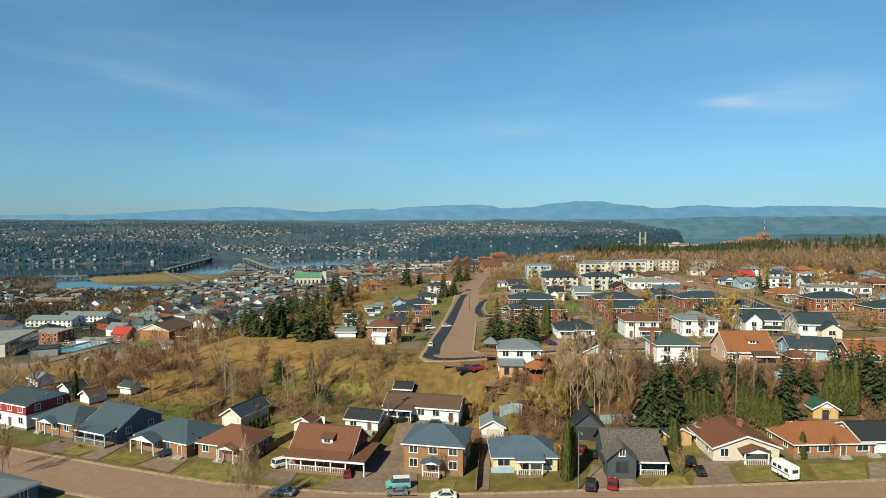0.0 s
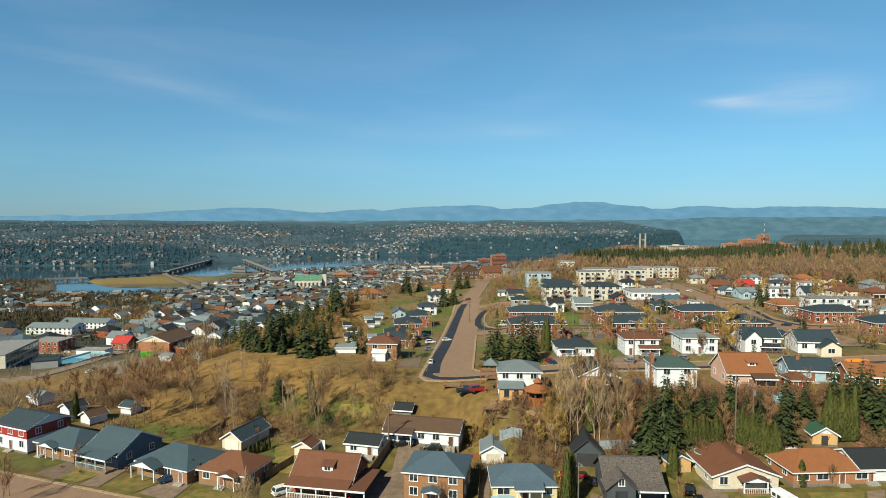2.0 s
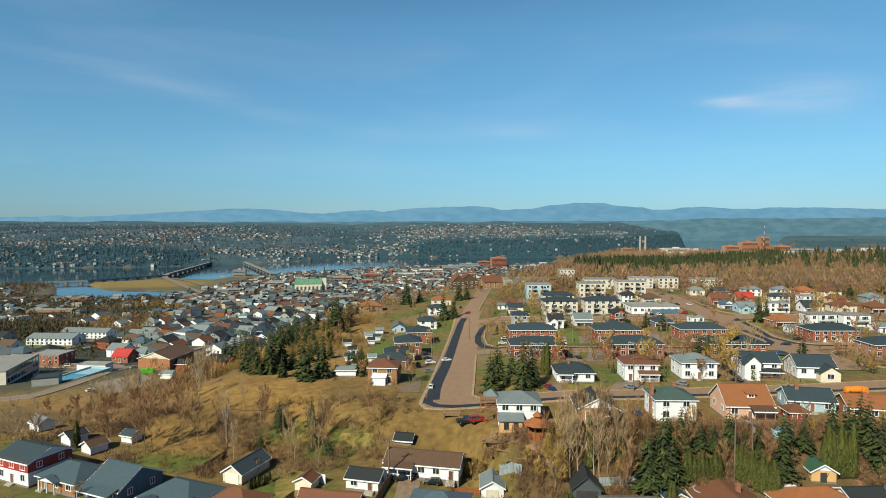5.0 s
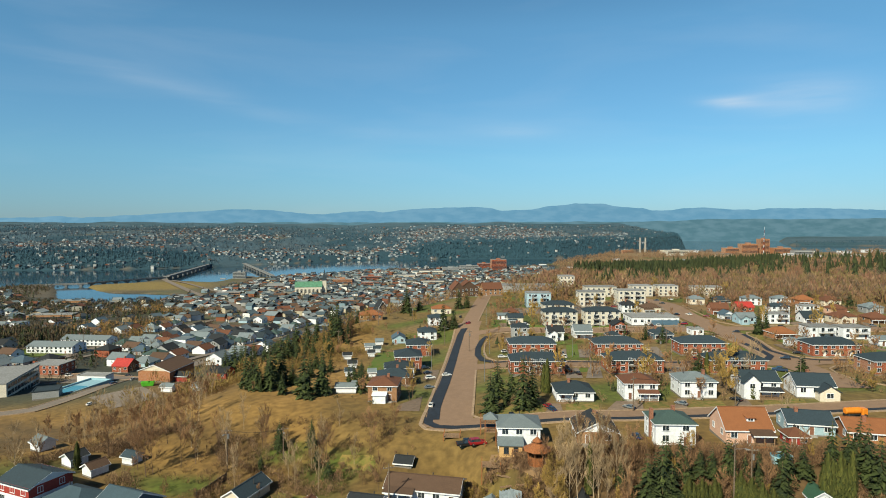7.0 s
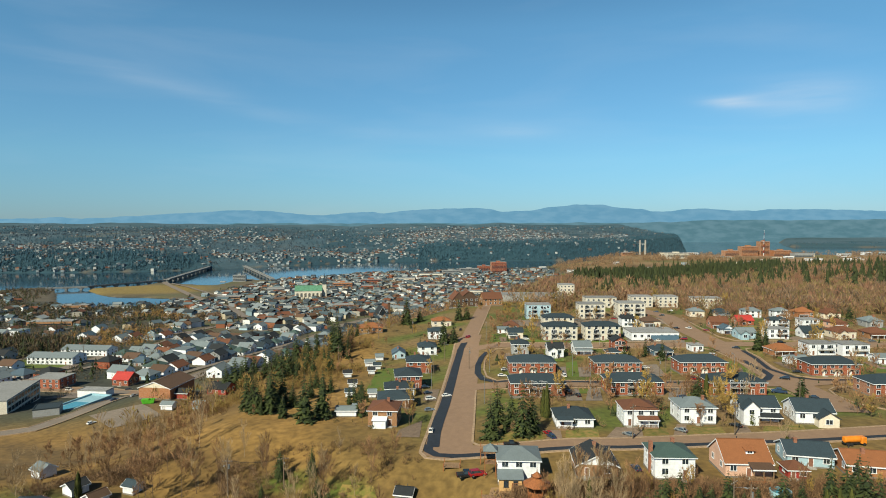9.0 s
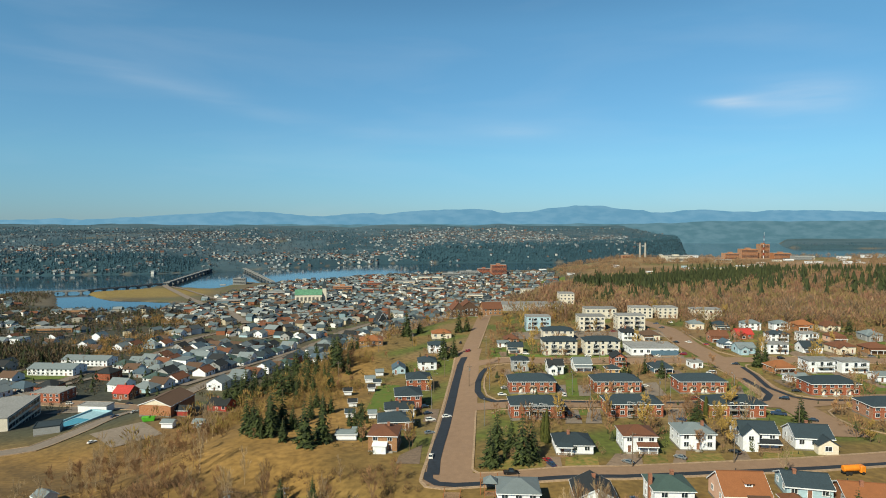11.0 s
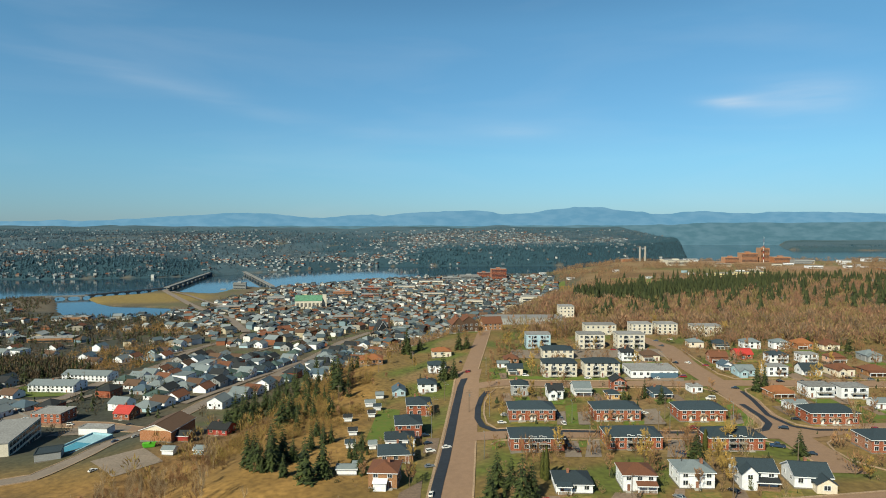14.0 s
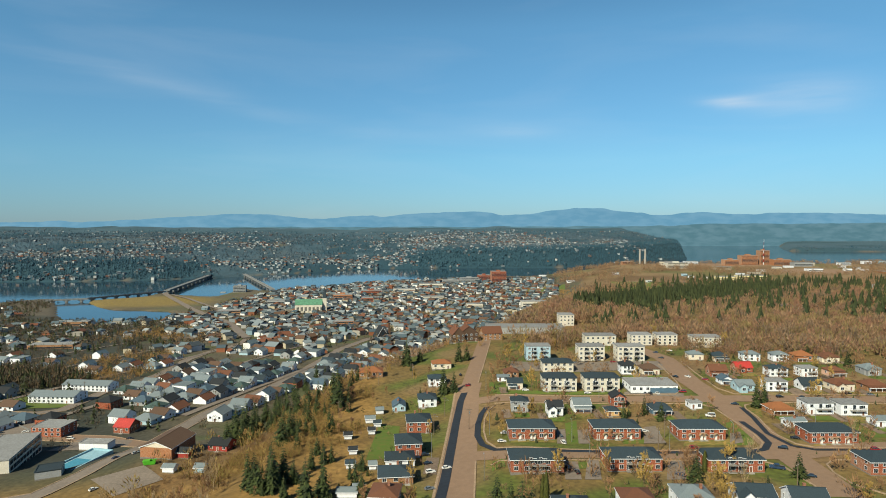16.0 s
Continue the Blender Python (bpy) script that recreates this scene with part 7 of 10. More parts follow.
plot('driveway', [(170.2, 225.5), (166.7, 225.5), (166.7, 236.5), (170.2, 236.5)], 'drive', 'dusty asphalt driveway beside an upper house', 'driveway', 0.16)
plot('lawn', [(177.6, 225.5), (171.4, 225.5), (171.4, 231.0), (177.6, 231.0)], 'lawn_green', 'spring lawn before an upper house', 'lawn', 0.13)
ob = house(344.1, 520.8, 3, 13.8, 7.6, 5.0, 'hip', 1.8, 'green', 'r_grey', 'green house standing in the woods', z=4.2)
ob = house(380.3, 530.2, 0, 22.4, 8.4, 5.5, 'flat', 0.3, 'white', 'r_grey', 'pale long building in the woods', z=3.75)
ob = house(333.0, 568.8, 3, 10.3, 7.6, 4, 'hip', 1.8, 'cream', 'r_dark', 'cream house standing in the woods', z=1.8)
ob = house(247.5, 716.2, -3, 12.0, 8.4, 4, 'flat', 0.3, 'stucco', 'r_flat', 'pale flat building standing among bare trees', z=-8.16)
ob = house(57.3, 360.8, 0, 14.4, 9.5, 8.6, 'flat', 0.3, 'lightblue', 'r_flat', 'pale blue-grey four-storey apartment block with balconies', z=7.75, category='apartment building', name='apartment_building', group='apartment blocks', chimney=False)
balconies(ob, -2.9, -4.75, (0.6, 3.2, 5.8), 3.0)
balconies(ob, 2.9, -4.75, (0.6, 3.2, 5.8), 3.0)
ob = house(87.1, 352.2, 0, 15.2, 9.5, 8.6, 'flat', 0.3, 'stucco', 'r_flat', 'cream four-storey apartment block with balconies', z=9.42, category='apartment building', name='apartment_building', group='apartment blocks', chimney=False)
balconies(ob, -3.0, -4.75, (0.6, 3.2, 5.8), 3.0)
balconies(ob, 3.0, -4.75, (0.6, 3.2, 5.8), 3.0)
ob = house(107.4, 343.2, 0, 15.4, 9.5, 8.6, 'flat', 0.3, 'stucco', 'r_flat', 'cream four-storey apartment block with balconies', z=11.24, category='apartment building', name='apartment_building', group='apartment blocks', chimney=False)
balconies(ob, -3.1, -4.75, (0.6, 3.2, 5.8), 3.0)
balconies(ob, 3.1, -4.75, (0.6, 3.2, 5.8), 3.0)
ob = house(56.5, 290.2, 0, 16.2, 9.5, 7.0, 'hip', 1.6, 'stucco', 'r_slate', 'cream three-storey apartment block with dark roof', z=9.18, category='apartment building', name='apartment_building', group='apartment blocks', chimney=False)
balconies(ob, -3.2, -4.75, (0.6, 3.2), 3.0)
balconies(ob, 3.2, -4.75, (0.6, 3.2), 3.0)
ob = house(76.5, 288.8, 0, 16.6, 9.5, 7.0, 'hip', 1.6, 'stucco', 'r_slate', 'cream three-storey apartment block with dark roof', z=9.6, category='apartment building', name='apartment_building', group='apartment blocks', chimney=False)
balconies(ob, -3.3, -4.75, (0.6, 3.2), 3.0)
balconies(ob, 3.3, -4.75, (0.6, 3.2), 3.0)
ob = house(63.2, 329.6, 0, 16.6, 9.5, 5.6, 'hip', 1.6, 'stucco', 'r_slate', 'cream apartment block with dark roof behind another', z=8.52, category='apartment building', name='apartment_building', group='apartment blocks', chimney=False)
ob = house(103.2, 393.5, 0, 20, 10, 6.6, 'flat', 0.3, 'stucco', 'r_flat', 'grey-beige flat-roofed apartment block', z=9.84, category='apartment building', name='apartment_building', group='apartment blocks', chimney=False)
ob = house(129.7, 392.2, 0, 13.4, 10, 6.8, 'flat', 0.3, 'stucco', 'r_flat', 'beige flat-roofed apartment block', z=10.49, category='apartment building', name='apartment_building', group='apartment blocks', chimney=False)
ob = house(146.3, 392.2, 0, 13, 10, 6.8, 'flat', 0.3, 'stucco', 'r_flat', 'beige flat-roofed apartment block', z=10.49, category='apartment building', name='apartment_building', group='apartment blocks', chimney=False)
ob = house(169.4, 384.5, 0, 18, 10, 6.6, 'flat', 0.3, 'stucco', 'r_flat', 'beige apartment block behind bare trees', z=10.64, category='apartment building', name='apartment_building', group='apartment blocks', chimney=False)

# ---- shop and halls ----
ob = house(99.2, 284.5, 0, 22, 14, 3.6, 'flat', 0.3, 'white', 'r_flat', 'white flat-roofed shop with blue front', z=10.69, category='shop', name='shop', group='public buildings')
part('shop_front', Shape().box(-2, 10.8, -7.3, -6.9, 0.4, 2.6), M['blue'], ob, 'blue shop front')
house(-117.4, 252.1, -8, 14, 18, 4.6, 'gable_y', 2.6, 'brick_orange', 'r_brown', 'orange brick hall with brown gable roof', z=-6.57, category='hall', name='hall', group='public buildings', gable_mat='cream', windows=False)
house(-163.6, 278.8, -4, 14, 6, 3.2, 'flat', 0.3, 'white', 'r_flat', 'low white flat-roofed pool house', z=-15.89, category='pool house', name='pool_house', group='public buildings', windows=False)
ob = house(-192.2, 258.6, 104.4, 33.9, 16, 8.6, 'flat', 0.3, 'stucco', 'r_flat', 'three-storey flat-roofed pale brick school', category='school', name='school', group='public buildings', z=-16.5, windows=False)
for k in range(3):
    for j in range(10):
        part('window_bay', Shape().box(-16.9 + 1.2 + 3.19 * j, -16.9 + 1.2 + 3.19 * j + 2.49, -8.12, -7.9, 0.9 + 2.75 * k, 2.6 + 2.75 * k), M['glass'], ob)
house(-248.6, 382.2, -3, 30, 14, 4.6, 'gable_x', 2.2, 'white', 'r_grey', 'long low white hall with grey gable roof', z=-24.25, category='hall', name='hall', group='public buildings')
house(-248.9, 418.0, -6, 34, 12, 4.6, 'gable_x', 2.2, 'white', 'r_grey', 'long low white hall with grey gable roof', z=-27.11, category='hall', name='hall', group='public buildings')
house(-201.7, 306.2, -4, 16, 12, 5, 'flat', 0.3, 'brick_red', 'r_flat', 'red brick flat-roofed block', z=-18.63, category='block', name='office_block', group='public buildings')
house(-166.7, 311.3, -8, 9, 9, 3.6, 'gable_x', 3.0, 'brick_red', 'r_red', 'house with bright red roof in the valley', z=-18.98)
house(-158.4, 236.9, 24, 9, 8, 3, 'flat', 0.3, 'grey', 'r_slate', 'grey flat-roofed annex by the pool', z=-10.74, category='annex', name='annex', group='public buildings', windows=False)
house(-107.8, 232.2, -4, 4.6, 3.5, 2.4, 'gable_x', 0.9, 'white', 'r_grey', 'small white shed below the field', z=-7.3, category='shed', name='shed', group='sheds', windows=False)
house(-95.2, 231.2, -4, 4, 3.5, 2.4, 'gable_x', 1.0, 'lightblue', 'r_grey', 'small blue shed below the field', z=-6.84, category='shed', name='shed', group='sheds', windows=False)
house(-108.1, 246.5, -4, 5, 4, 2.8, 'gable_x', 1.4, 'red', 'r_dark', 'small red shed below the hill', z=-7.1, category='shed', name='shed', group='sheds', windows=False)
house(-97.9, 261.4, -10, 9, 8, 3, 'gable_x', 2, 'red', 'r_dark', 'red house with dark roof below the hill', z=-9.31)
house(17.4, 426.9, 10, 14, 12, 6, 'gable_y', 5, 'r_brown', 'r_rust', 'gabled dark brick hall at the head of the street', z=6.28, category='hall', name='hall', group='public buildings')
house(9.9, 424.9, 10, 9, 14, 6, 'gable_y', 5, 'r_brown', 'r_rust', 'gabled dark brick hall at the head of the street', z=5.92, category='hall', name='hall', group='public buildings')
house(34.8, 432.9, 10, 14, 12, 5, 'gable_x', 4, 'brick_tan', 'r_rust', 'brown brick house with steep roof', z=6.17)
house(63.5, 465.0, 0, 60, 16, 5, 'flat', 0.3, 'grey', 'r_flat', 'long pale blue-grey flat-roofed building among bare trees', z=4.91, category='depot', name='depot', group='public buildings', windows=False)
house(102.0, 496.0, 0, 12, 12, 9, 'flat', 0.3, 'stucco', 'r_flat', 'cream apartment block among bare trees', z=5.2, category='apartment building', name='apartment_building', group='apartment blocks')

# ---- lawns, driveways and yards ----
for ring in ([(-63.1, 102.0), (-59.4, 101.0), (-58.0, 109.5), (-61.0, 110.5)],
             [(-51.4, 98.8), (-44.7, 96.0), (-43.6, 103.5), (-48.3, 105.0)],
             [(-28.7, 93.5), (-24.2, 91.0), (-23.1, 102.0), (-27.4, 100.5)],
             [(-18.5, 89.8), (-3.9, 87.5), (-4.7, 110.8), (-11.7, 104.8)],
             [(-9.4, 104.8), (-4.9, 104.8), (-4.4, 116.5), (-8.7, 114.8)],
             [(4.7, 89.5), (7.0, 89.0), (8.6, 106.5), (7.4, 108.0)],
             [(21.0, 88.5), (30.4, 88.2), (28.6, 94.0), (24.6, 97.0)],
             [(37.6, 88.5), (44.5, 88.8), (46.1, 95.2), (43.0, 98.8)],
             [(64.7, 89.0), (66.9, 88.8), (71.7, 95.2), (68.6, 95.0)],
             [(-74.0, 106.5), (-68.4, 104.2), (-67.5, 109.2), (-71.5, 112.2)]):
    plot('driveway', ring, 'drive', 'dusty brown asphalt driveway', 'driveway', 0.1)
for ring in ([(-23.4, 90.5), (-16.9, 89.8), (-16.9, 94.2), (-21.2, 95.0)],
             [(45.3, 89.2), (56.3, 89.2), (56.1, 94.8), (47.0, 94.5)],
             [(-44.0, 95.0), (-34.7, 92.0), (-32.2, 97.2), (-41.9, 100.5)],
             [(-3.2, 88.2), (1.4, 88.2), (2.1, 92.8), (-0.7, 93.5)],
             [(-31.3, 107.5), (-24.1, 105.0), (-27.9, 121.8), (-35.1, 124.8)],
             [(-24.7, 133.0), (-14.1, 129.0), (-16.0, 134.8), (-23.5, 137.2)],
             [(-59.2, 102.0), (-52.2, 99.0), (-49.1, 103.5), (-55.5, 106.2)],
             [(-69.9, 105.0), (-64.2, 103.0), (-61.1, 107.2), (-68.5, 109.2)],
             [(57.2, 89.2), (64.3, 89.0), (67.9, 94.8), (59.1, 95.2)],
             [(30.9, 88.2), (37.3, 88.5), (37.6, 91.8), (35.4, 93.0)]):
    plot('lawn', ring, 'lawn', 'patchy spring lawn of a front garden', 'lawn', 0.08)
for ring in ([(39.7, 146.8), (50.3, 147.5), (53.0, 157.5), (46.2, 157.5)],
             [(58.1, 149.2), (61.7, 149.2), (65.9, 159.8), (63.3, 159.8)],
             [(24.8, 145.2), (29.8, 145.2), (31.0, 155.8), (28.1, 156.2)],
             [(74.7, 151.0), (79.6, 150.8), (81.9, 159.5), (79.7, 159.5)],
             [(-12.7, 157.8), (-6.3, 157.5), (-6.0, 172.8), (-12.2, 163.5)],
             [(-6.8, 196.8), (-2.2, 196.0), (-1.2, 212.5), (-5.9, 213.5)]):
    plot('driveway', ring, 'drive', 'dusty asphalt driveway', 'driveway', 0.1)
for ring in ([(11.0, 151.5), (25.8, 148.8), (25.9, 155.5), (13.0, 157.5)],
             [(51.1, 149.8), (57.7, 150.0), (59.7, 157.5), (54.0, 157.5)],
             [(61.0, 149.2), (73.0, 150.5), (74.1, 157.5), (66.5, 157.5)],
             [(81.8, 150.8), (94.3, 152.2), (97.0, 159.2), (86.2, 158.5)],
             [(30.9, 149.0), (39.6, 148.8), (40.8, 155.2), (32.5, 155.5)],
             [(14.3, 197.2), (19.0, 197.2), (18.6, 203.0), (15.2, 204.5)]):
    plot('lawn', ring, 'lawn', 'patchy green and tan lawn', 'lawn', 0.08)
for ring in ([(-27.7, 210.8), (-16.8, 212.8), (-18.5, 253.5), (-27.5, 256.2)],
             [(45.8, 217.2), (50.0, 217.2), (55.1, 243.8), (49.7, 240.5)],
             [(109.0, 224.8), (113.7, 224.8), (117.4, 239.5), (113.2, 237.0)],
             [(161.4, 221.2), (166.3, 221.2), (177.0, 235.8), (170.2, 235.8)],
             [(22.3, 284.8), (31.2, 281.5), (34.3, 309.5), (23.8, 303.5)],
             [(25.9, 282.5), (84.2, 279.0), (86.1, 285.2), (26.5, 289.2)],
             [(103.3, 212.8), (112.8, 213.5), (118.1, 225.8), (116.5, 235.8)],
             [(65.8, 217.2), (74.1, 217.0), (75.5, 221.2), (67.2, 221.8)],
             [(40.9, 192.8), (51.1, 192.8), (51.8, 199.0), (42.8, 199.0)],
             [(71.6, 183.2), (77.7, 183.2), (81.6, 194.8), (77.0, 195.0)],
             [(16.1, 194.2), (21.0, 197.2), (20.8, 204.8), (17.1, 202.5)]):
    plot('lawn', ring, 'lawn_green', 'fresh green mown lawn', 'lawn', 0.08)
for ring in ([(25.5, 219.8), (42.1, 218.5), (42.9, 222.5), (25.9, 223.5)],
             [(55.8, 217.2), (73.1, 217.0), (74.5, 221.2), (57.0, 221.8)],
             [(15.3, 197.0), (21.2, 199.2), (21.4, 206.8), (16.4, 202.8)],
             [(87.3, 213.8), (110.8, 213.5), (115.8, 221.2), (89.7, 218.5)],
             [(132.8, 211.0), (151.0, 211.0), (153.0, 215.2), (135.0, 214.5)],
             [(126.7, 247.0), (131.9, 243.5), (137.5, 256.2), (132.6, 256.2)]):
    plot('lawn', ring, 'lawn', 'patchy green and tan lawn', 'lawn', 0.08)
for ring in ([(42.1, 217.2), (45.6, 217.2), (48.4, 233.8), (44.6, 232.5)],
             [(50.0, 217.2), (54.4, 217.2), (57.3, 233.8), (53.0, 232.5)],
             [(74.1, 217.0), (82.2, 216.5), (84.9, 235.8), (80.1, 235.0)],
             [(104.2, 213.8), (110.2, 216.0), (114.8, 227.8), (110.0, 226.0)],
             [(38.1, 183.5), (43.4, 183.5), (45.5, 199.0), (41.3, 199.0)],
             [(69.8, 183.2), (76.0, 183.2), (81.8, 200.0), (76.5, 200.2)],
             [(85.0, 277.0), (110.4, 271.2), (112.3, 276.0), (86.5, 282.2)],
             [(36.6, 330.5), (121.1, 316.8), (122.7, 338.0), (40.9, 354.5)],
             [(44.3, 183.5), (49.6, 183.5), (53.1, 200.5), (49.3, 200.5)]):
    plot('parking_yard', ring, 'asphalt_grey', 'grey asphalt parking yard', 'parking', 0.16)
for ring in ([(-229.4, 305.2), (-191.3, 305.2), (-200.1, 324.5), (-259.6, 346.0)],
             [(-119.4, 212.2), (-107.0, 225.2), (-120.1, 236.2), (-136.1, 226.8)],
             [(-186.5, 276.0), (-151.0, 281.5), (-154.5, 293.5), (-182.5, 300.2)],
             [(-377.2, 787.0), (-309.8, 787.0), (-286.3, 727.0), (-348.6, 727.0)]):
    plot('parking_yard', ring, 'asphalt_grey', 'grey asphalt yard in the valley', 'parking', 0.22)
for ring in ([(-269.4, 359.2), (-234.8, 364.2), (-237.5, 392.0), (-301.9, 403.0)],):
    plot('lawn', ring, 'lawn_green', 'green field beside the long hall', 'field', 0.25)
for ring in ([(8.8, 120.8), (19.6, 113.2), (23.1, 120.5), (10.2, 124.5)],):
    plot('yard', ring, 'earth', 'bare earth yard with timber scraps', 'yard', 0.12)
for ring in ([(118.6, 1303.0), (251.4, 1228.0), (277.7, 1357.0), (184.2, 1429.0)],
             [(346.1, 1234.0), (422.4, 1126.0), (363.6, 994.0), (296.0, 988.0)]):
    plot('lawn', ring, 'lawn_green', 'green playing field', 'field', 0.6)

# ---- trees ----
SPRUCES = [
    (74.1, 112.2, 11), (77.1, 112.0, 10), (79.8, 110.5, 12), (80.6, 108.2, 12), (81.7, 115.5, 9), (-41.8, 135.0, 4), (-39.2, 141.5, 5), (-25.2, 129.2, 4.5),
    (-28.7, 134.2, 5), (38.4, 109.8, 8), (42.0, 110.0, 7.5), (46.0, 111.5, 8), (51.3, 112.2, 7), (54.6, 112.5, 8), (64.5, 111.0, 9), (68.7, 112.2, 8),
    (77.4, 113.2, 8), (33.4, 110.5, 6), (59.4, 110.8, 6), (36.9, 106.2, 12), (39.8, 106.8, 13.5), (41.9, 107.5, 11), (45.0, 108.8, 9), (39.5, 109.5, 9),
    (48.9, 112.0, 7), (42.6, 112.2, 8), (45.5, 112.8, 8), (62.2, 107.8, 10), (61.7, 109.8, 8), (60.7, 113.0, 5), (57.8, 112.5, 5), (-39.5, 142.8, 6),
    (-31.6, 142.2, 6), (76.7, 111.8, 9), (75.1, 114.2, 10), (-61.6, 185.2, 11), (-56.8, 181.0, 10), (-53.8, 185.2, 11), (-51.4, 189.5, 10), (12.3, 153.2, 12),
    (16.3, 156.5, 10), (20.6, 152.5, 13), (23.4, 154.8, 10.5), (18.9, 163.0, 8), (15.1, 164.0, 9), (-58.8, 182.5, 10), (-55.2, 179.0, 11), (-53.0, 181.0, 10),
    (-47.8, 176.0, 7), (-40.0, 171.0, 12), (-35.5, 174.8, 12), (-27.7, 201.0, 7), (-25.1, 195.8, 7), (-30.6, 192.8, 6), (-99.2, 293.5, 12), (-98.3, 308.2, 14),
    (-99.5, 332.0, 13), (-99.9, 356.2, 13), (-100.2, 376.8, 12), (-96.5, 383.5, 13), (-96.5, 415.0, 12), (-96.2, 451.0, 11), (-51.4, 288.5, 15), (-93.3, 469.0, 10),
    (-62.5, 258.0, 11), (-59.8, 262.5, 10), (-63.5, 244.5, 12), (-63.8, 233.8, 11), (0.3, 296.0, 12), (5.4, 296.2, 12), (-65.6, 223.0, 10), (-84.0, 294.2, 12),
    (-58.8, 237.8, 9), (-59.0, 276.5, 9), (-21.9, 359.0, 14), (-14.4, 369.0, 10), (-27.0, 372.5, 12), (9.6, 360.0, 12), (14.4, 361.0, 10), (135.8, 256.2, 10),
    (142.2, 261.8, 9), (111.6, 184.0, 9), (77.9, 248.0, 10), (75.1, 245.2, 8), (78.0, 181.0, 9), (89.4, 242.0, 7), (85.0, 249.5, 7), (206.5, 312.0, 9),
    (204.2, 324.0, 7), (-67.3, 490.0, 9), (-80.5, 403.0, 12), (221.2, 324.0, 8), (212.5, 346.2, 8), (110.2, 339.2, 9), (-72.9, 550.0, 8), (-201.8, 505.0, 6),
    (-174.1, 463.0, 6), (-103.1, 293.8, 14), (-100.5, 301.2, 15), (-95.5, 302.8, 14), (-91.5, 308.2, 15), (-87.1, 311.5, 14), (-78.1, 297.8, 13), (-72.2, 292.2, 13),
    (-66.6, 291.5, 11), (-106.7, 314.8, 13), (-100.4, 328.8, 12), (-94.1, 346.2, 12), (-50.0, 281.2, 14), (-55.4, 298.8, 12), (-41.9, 178.2, 9), (-36.9, 179.0, 10),
    (-32.4, 182.8, 8), (-27.8, 185.0, 9), (-24.7, 178.0, 8), (-96.0, 262.0, 11), (-92.0, 270.0, 12), (-99.0, 272.0, 11), (-88.0, 280.0, 12), (-84.0, 287.0, 11), (-93.0, 286.0, 12), (-60.0, 187.0, 9),
    (-56.0, 191.0, 9), (-48.0, 189.0, 9), (-50.5, 196.0, 9), (-45.0, 201.0, 8), (-42.0, 207.0, 8), (151.7, 338.0, 6), (70.4, 1615.0, 8),
]
for k, (x, y, h) in enumerate(SPRUCES):
    tree('spruce', x, y, h * (1.25 if y > 140 else 1.05), 137 * k, sx=(0.8 if y > 140 else 0.95) + 0.4 * ((k * 37) % 10) / 10)
CEDARS = [
    (-85.0, 136.8, 6.5), (40.1, 101.8, 5.5), (39.6, 102.2, 5), (19.4, 92.0, 7), (20.8, 94.0, 6.5), (27.6, 110.5, 6), (-44.5, 104.5, 2.6), (-43.2, 104.2, 2.4),
    (59.5, 97.5, 2.8), (-81.6, 118.5, 3.5), (20.9, 96.2, 6), (29.3, 166.5, 6), (83.4, 159.5, 4), (80.5, 137.8, 3.5), (28.6, 167.8, 5), (84.5, 189.8, 5),
    (44.5, 107.8, 3.4), (45.2, 107.8, 3.4), (46.0, 107.7, 3.4), (46.8, 107.7, 3.4), (47.5, 107.6, 3.4), (48.2, 107.6, 3.4), (49.0, 107.6, 3.4), (49.8, 107.5, 3.4),
    (50.5, 107.5, 3.4), (54.0, 107.8, 4.2), (54.5, 107.5, 4.2), (55.0, 107.1, 4.2), (55.5, 106.8, 4.2), (56.0, 106.5, 4.2), (56.5, 106.2, 4.2), (56.9, 105.8, 4.2),
    (57.4, 105.5, 4.2), (57.9, 105.2, 4.2), (58.4, 104.9, 4.2), (58.9, 104.5, 4.2), (59.4, 104.2, 4.2), (69.7, 107.5, 6.0), (70.4, 107.5, 6.0), (71.2, 107.5, 6.0),
    (71.9, 107.5, 6.0), (72.7, 107.5, 6.0), (73.4, 107.5, 6.0), (74.2, 107.5, 6.0), (74.9, 107.5, 6.0), (-37.8, 114.8, 1.6), (-37.2, 115.4, 1.6), (-36.6, 116.0, 1.6),
    (-36.0, 116.6, 1.6), (-35.4, 117.2, 1.6), (-34.8, 117.8, 1.6),
]
for k, (x, y, h) in enumerate(CEDARS):
    tree('cedar', x, y, h, 77 * k, sx=min(1.25, 4.6 / h))
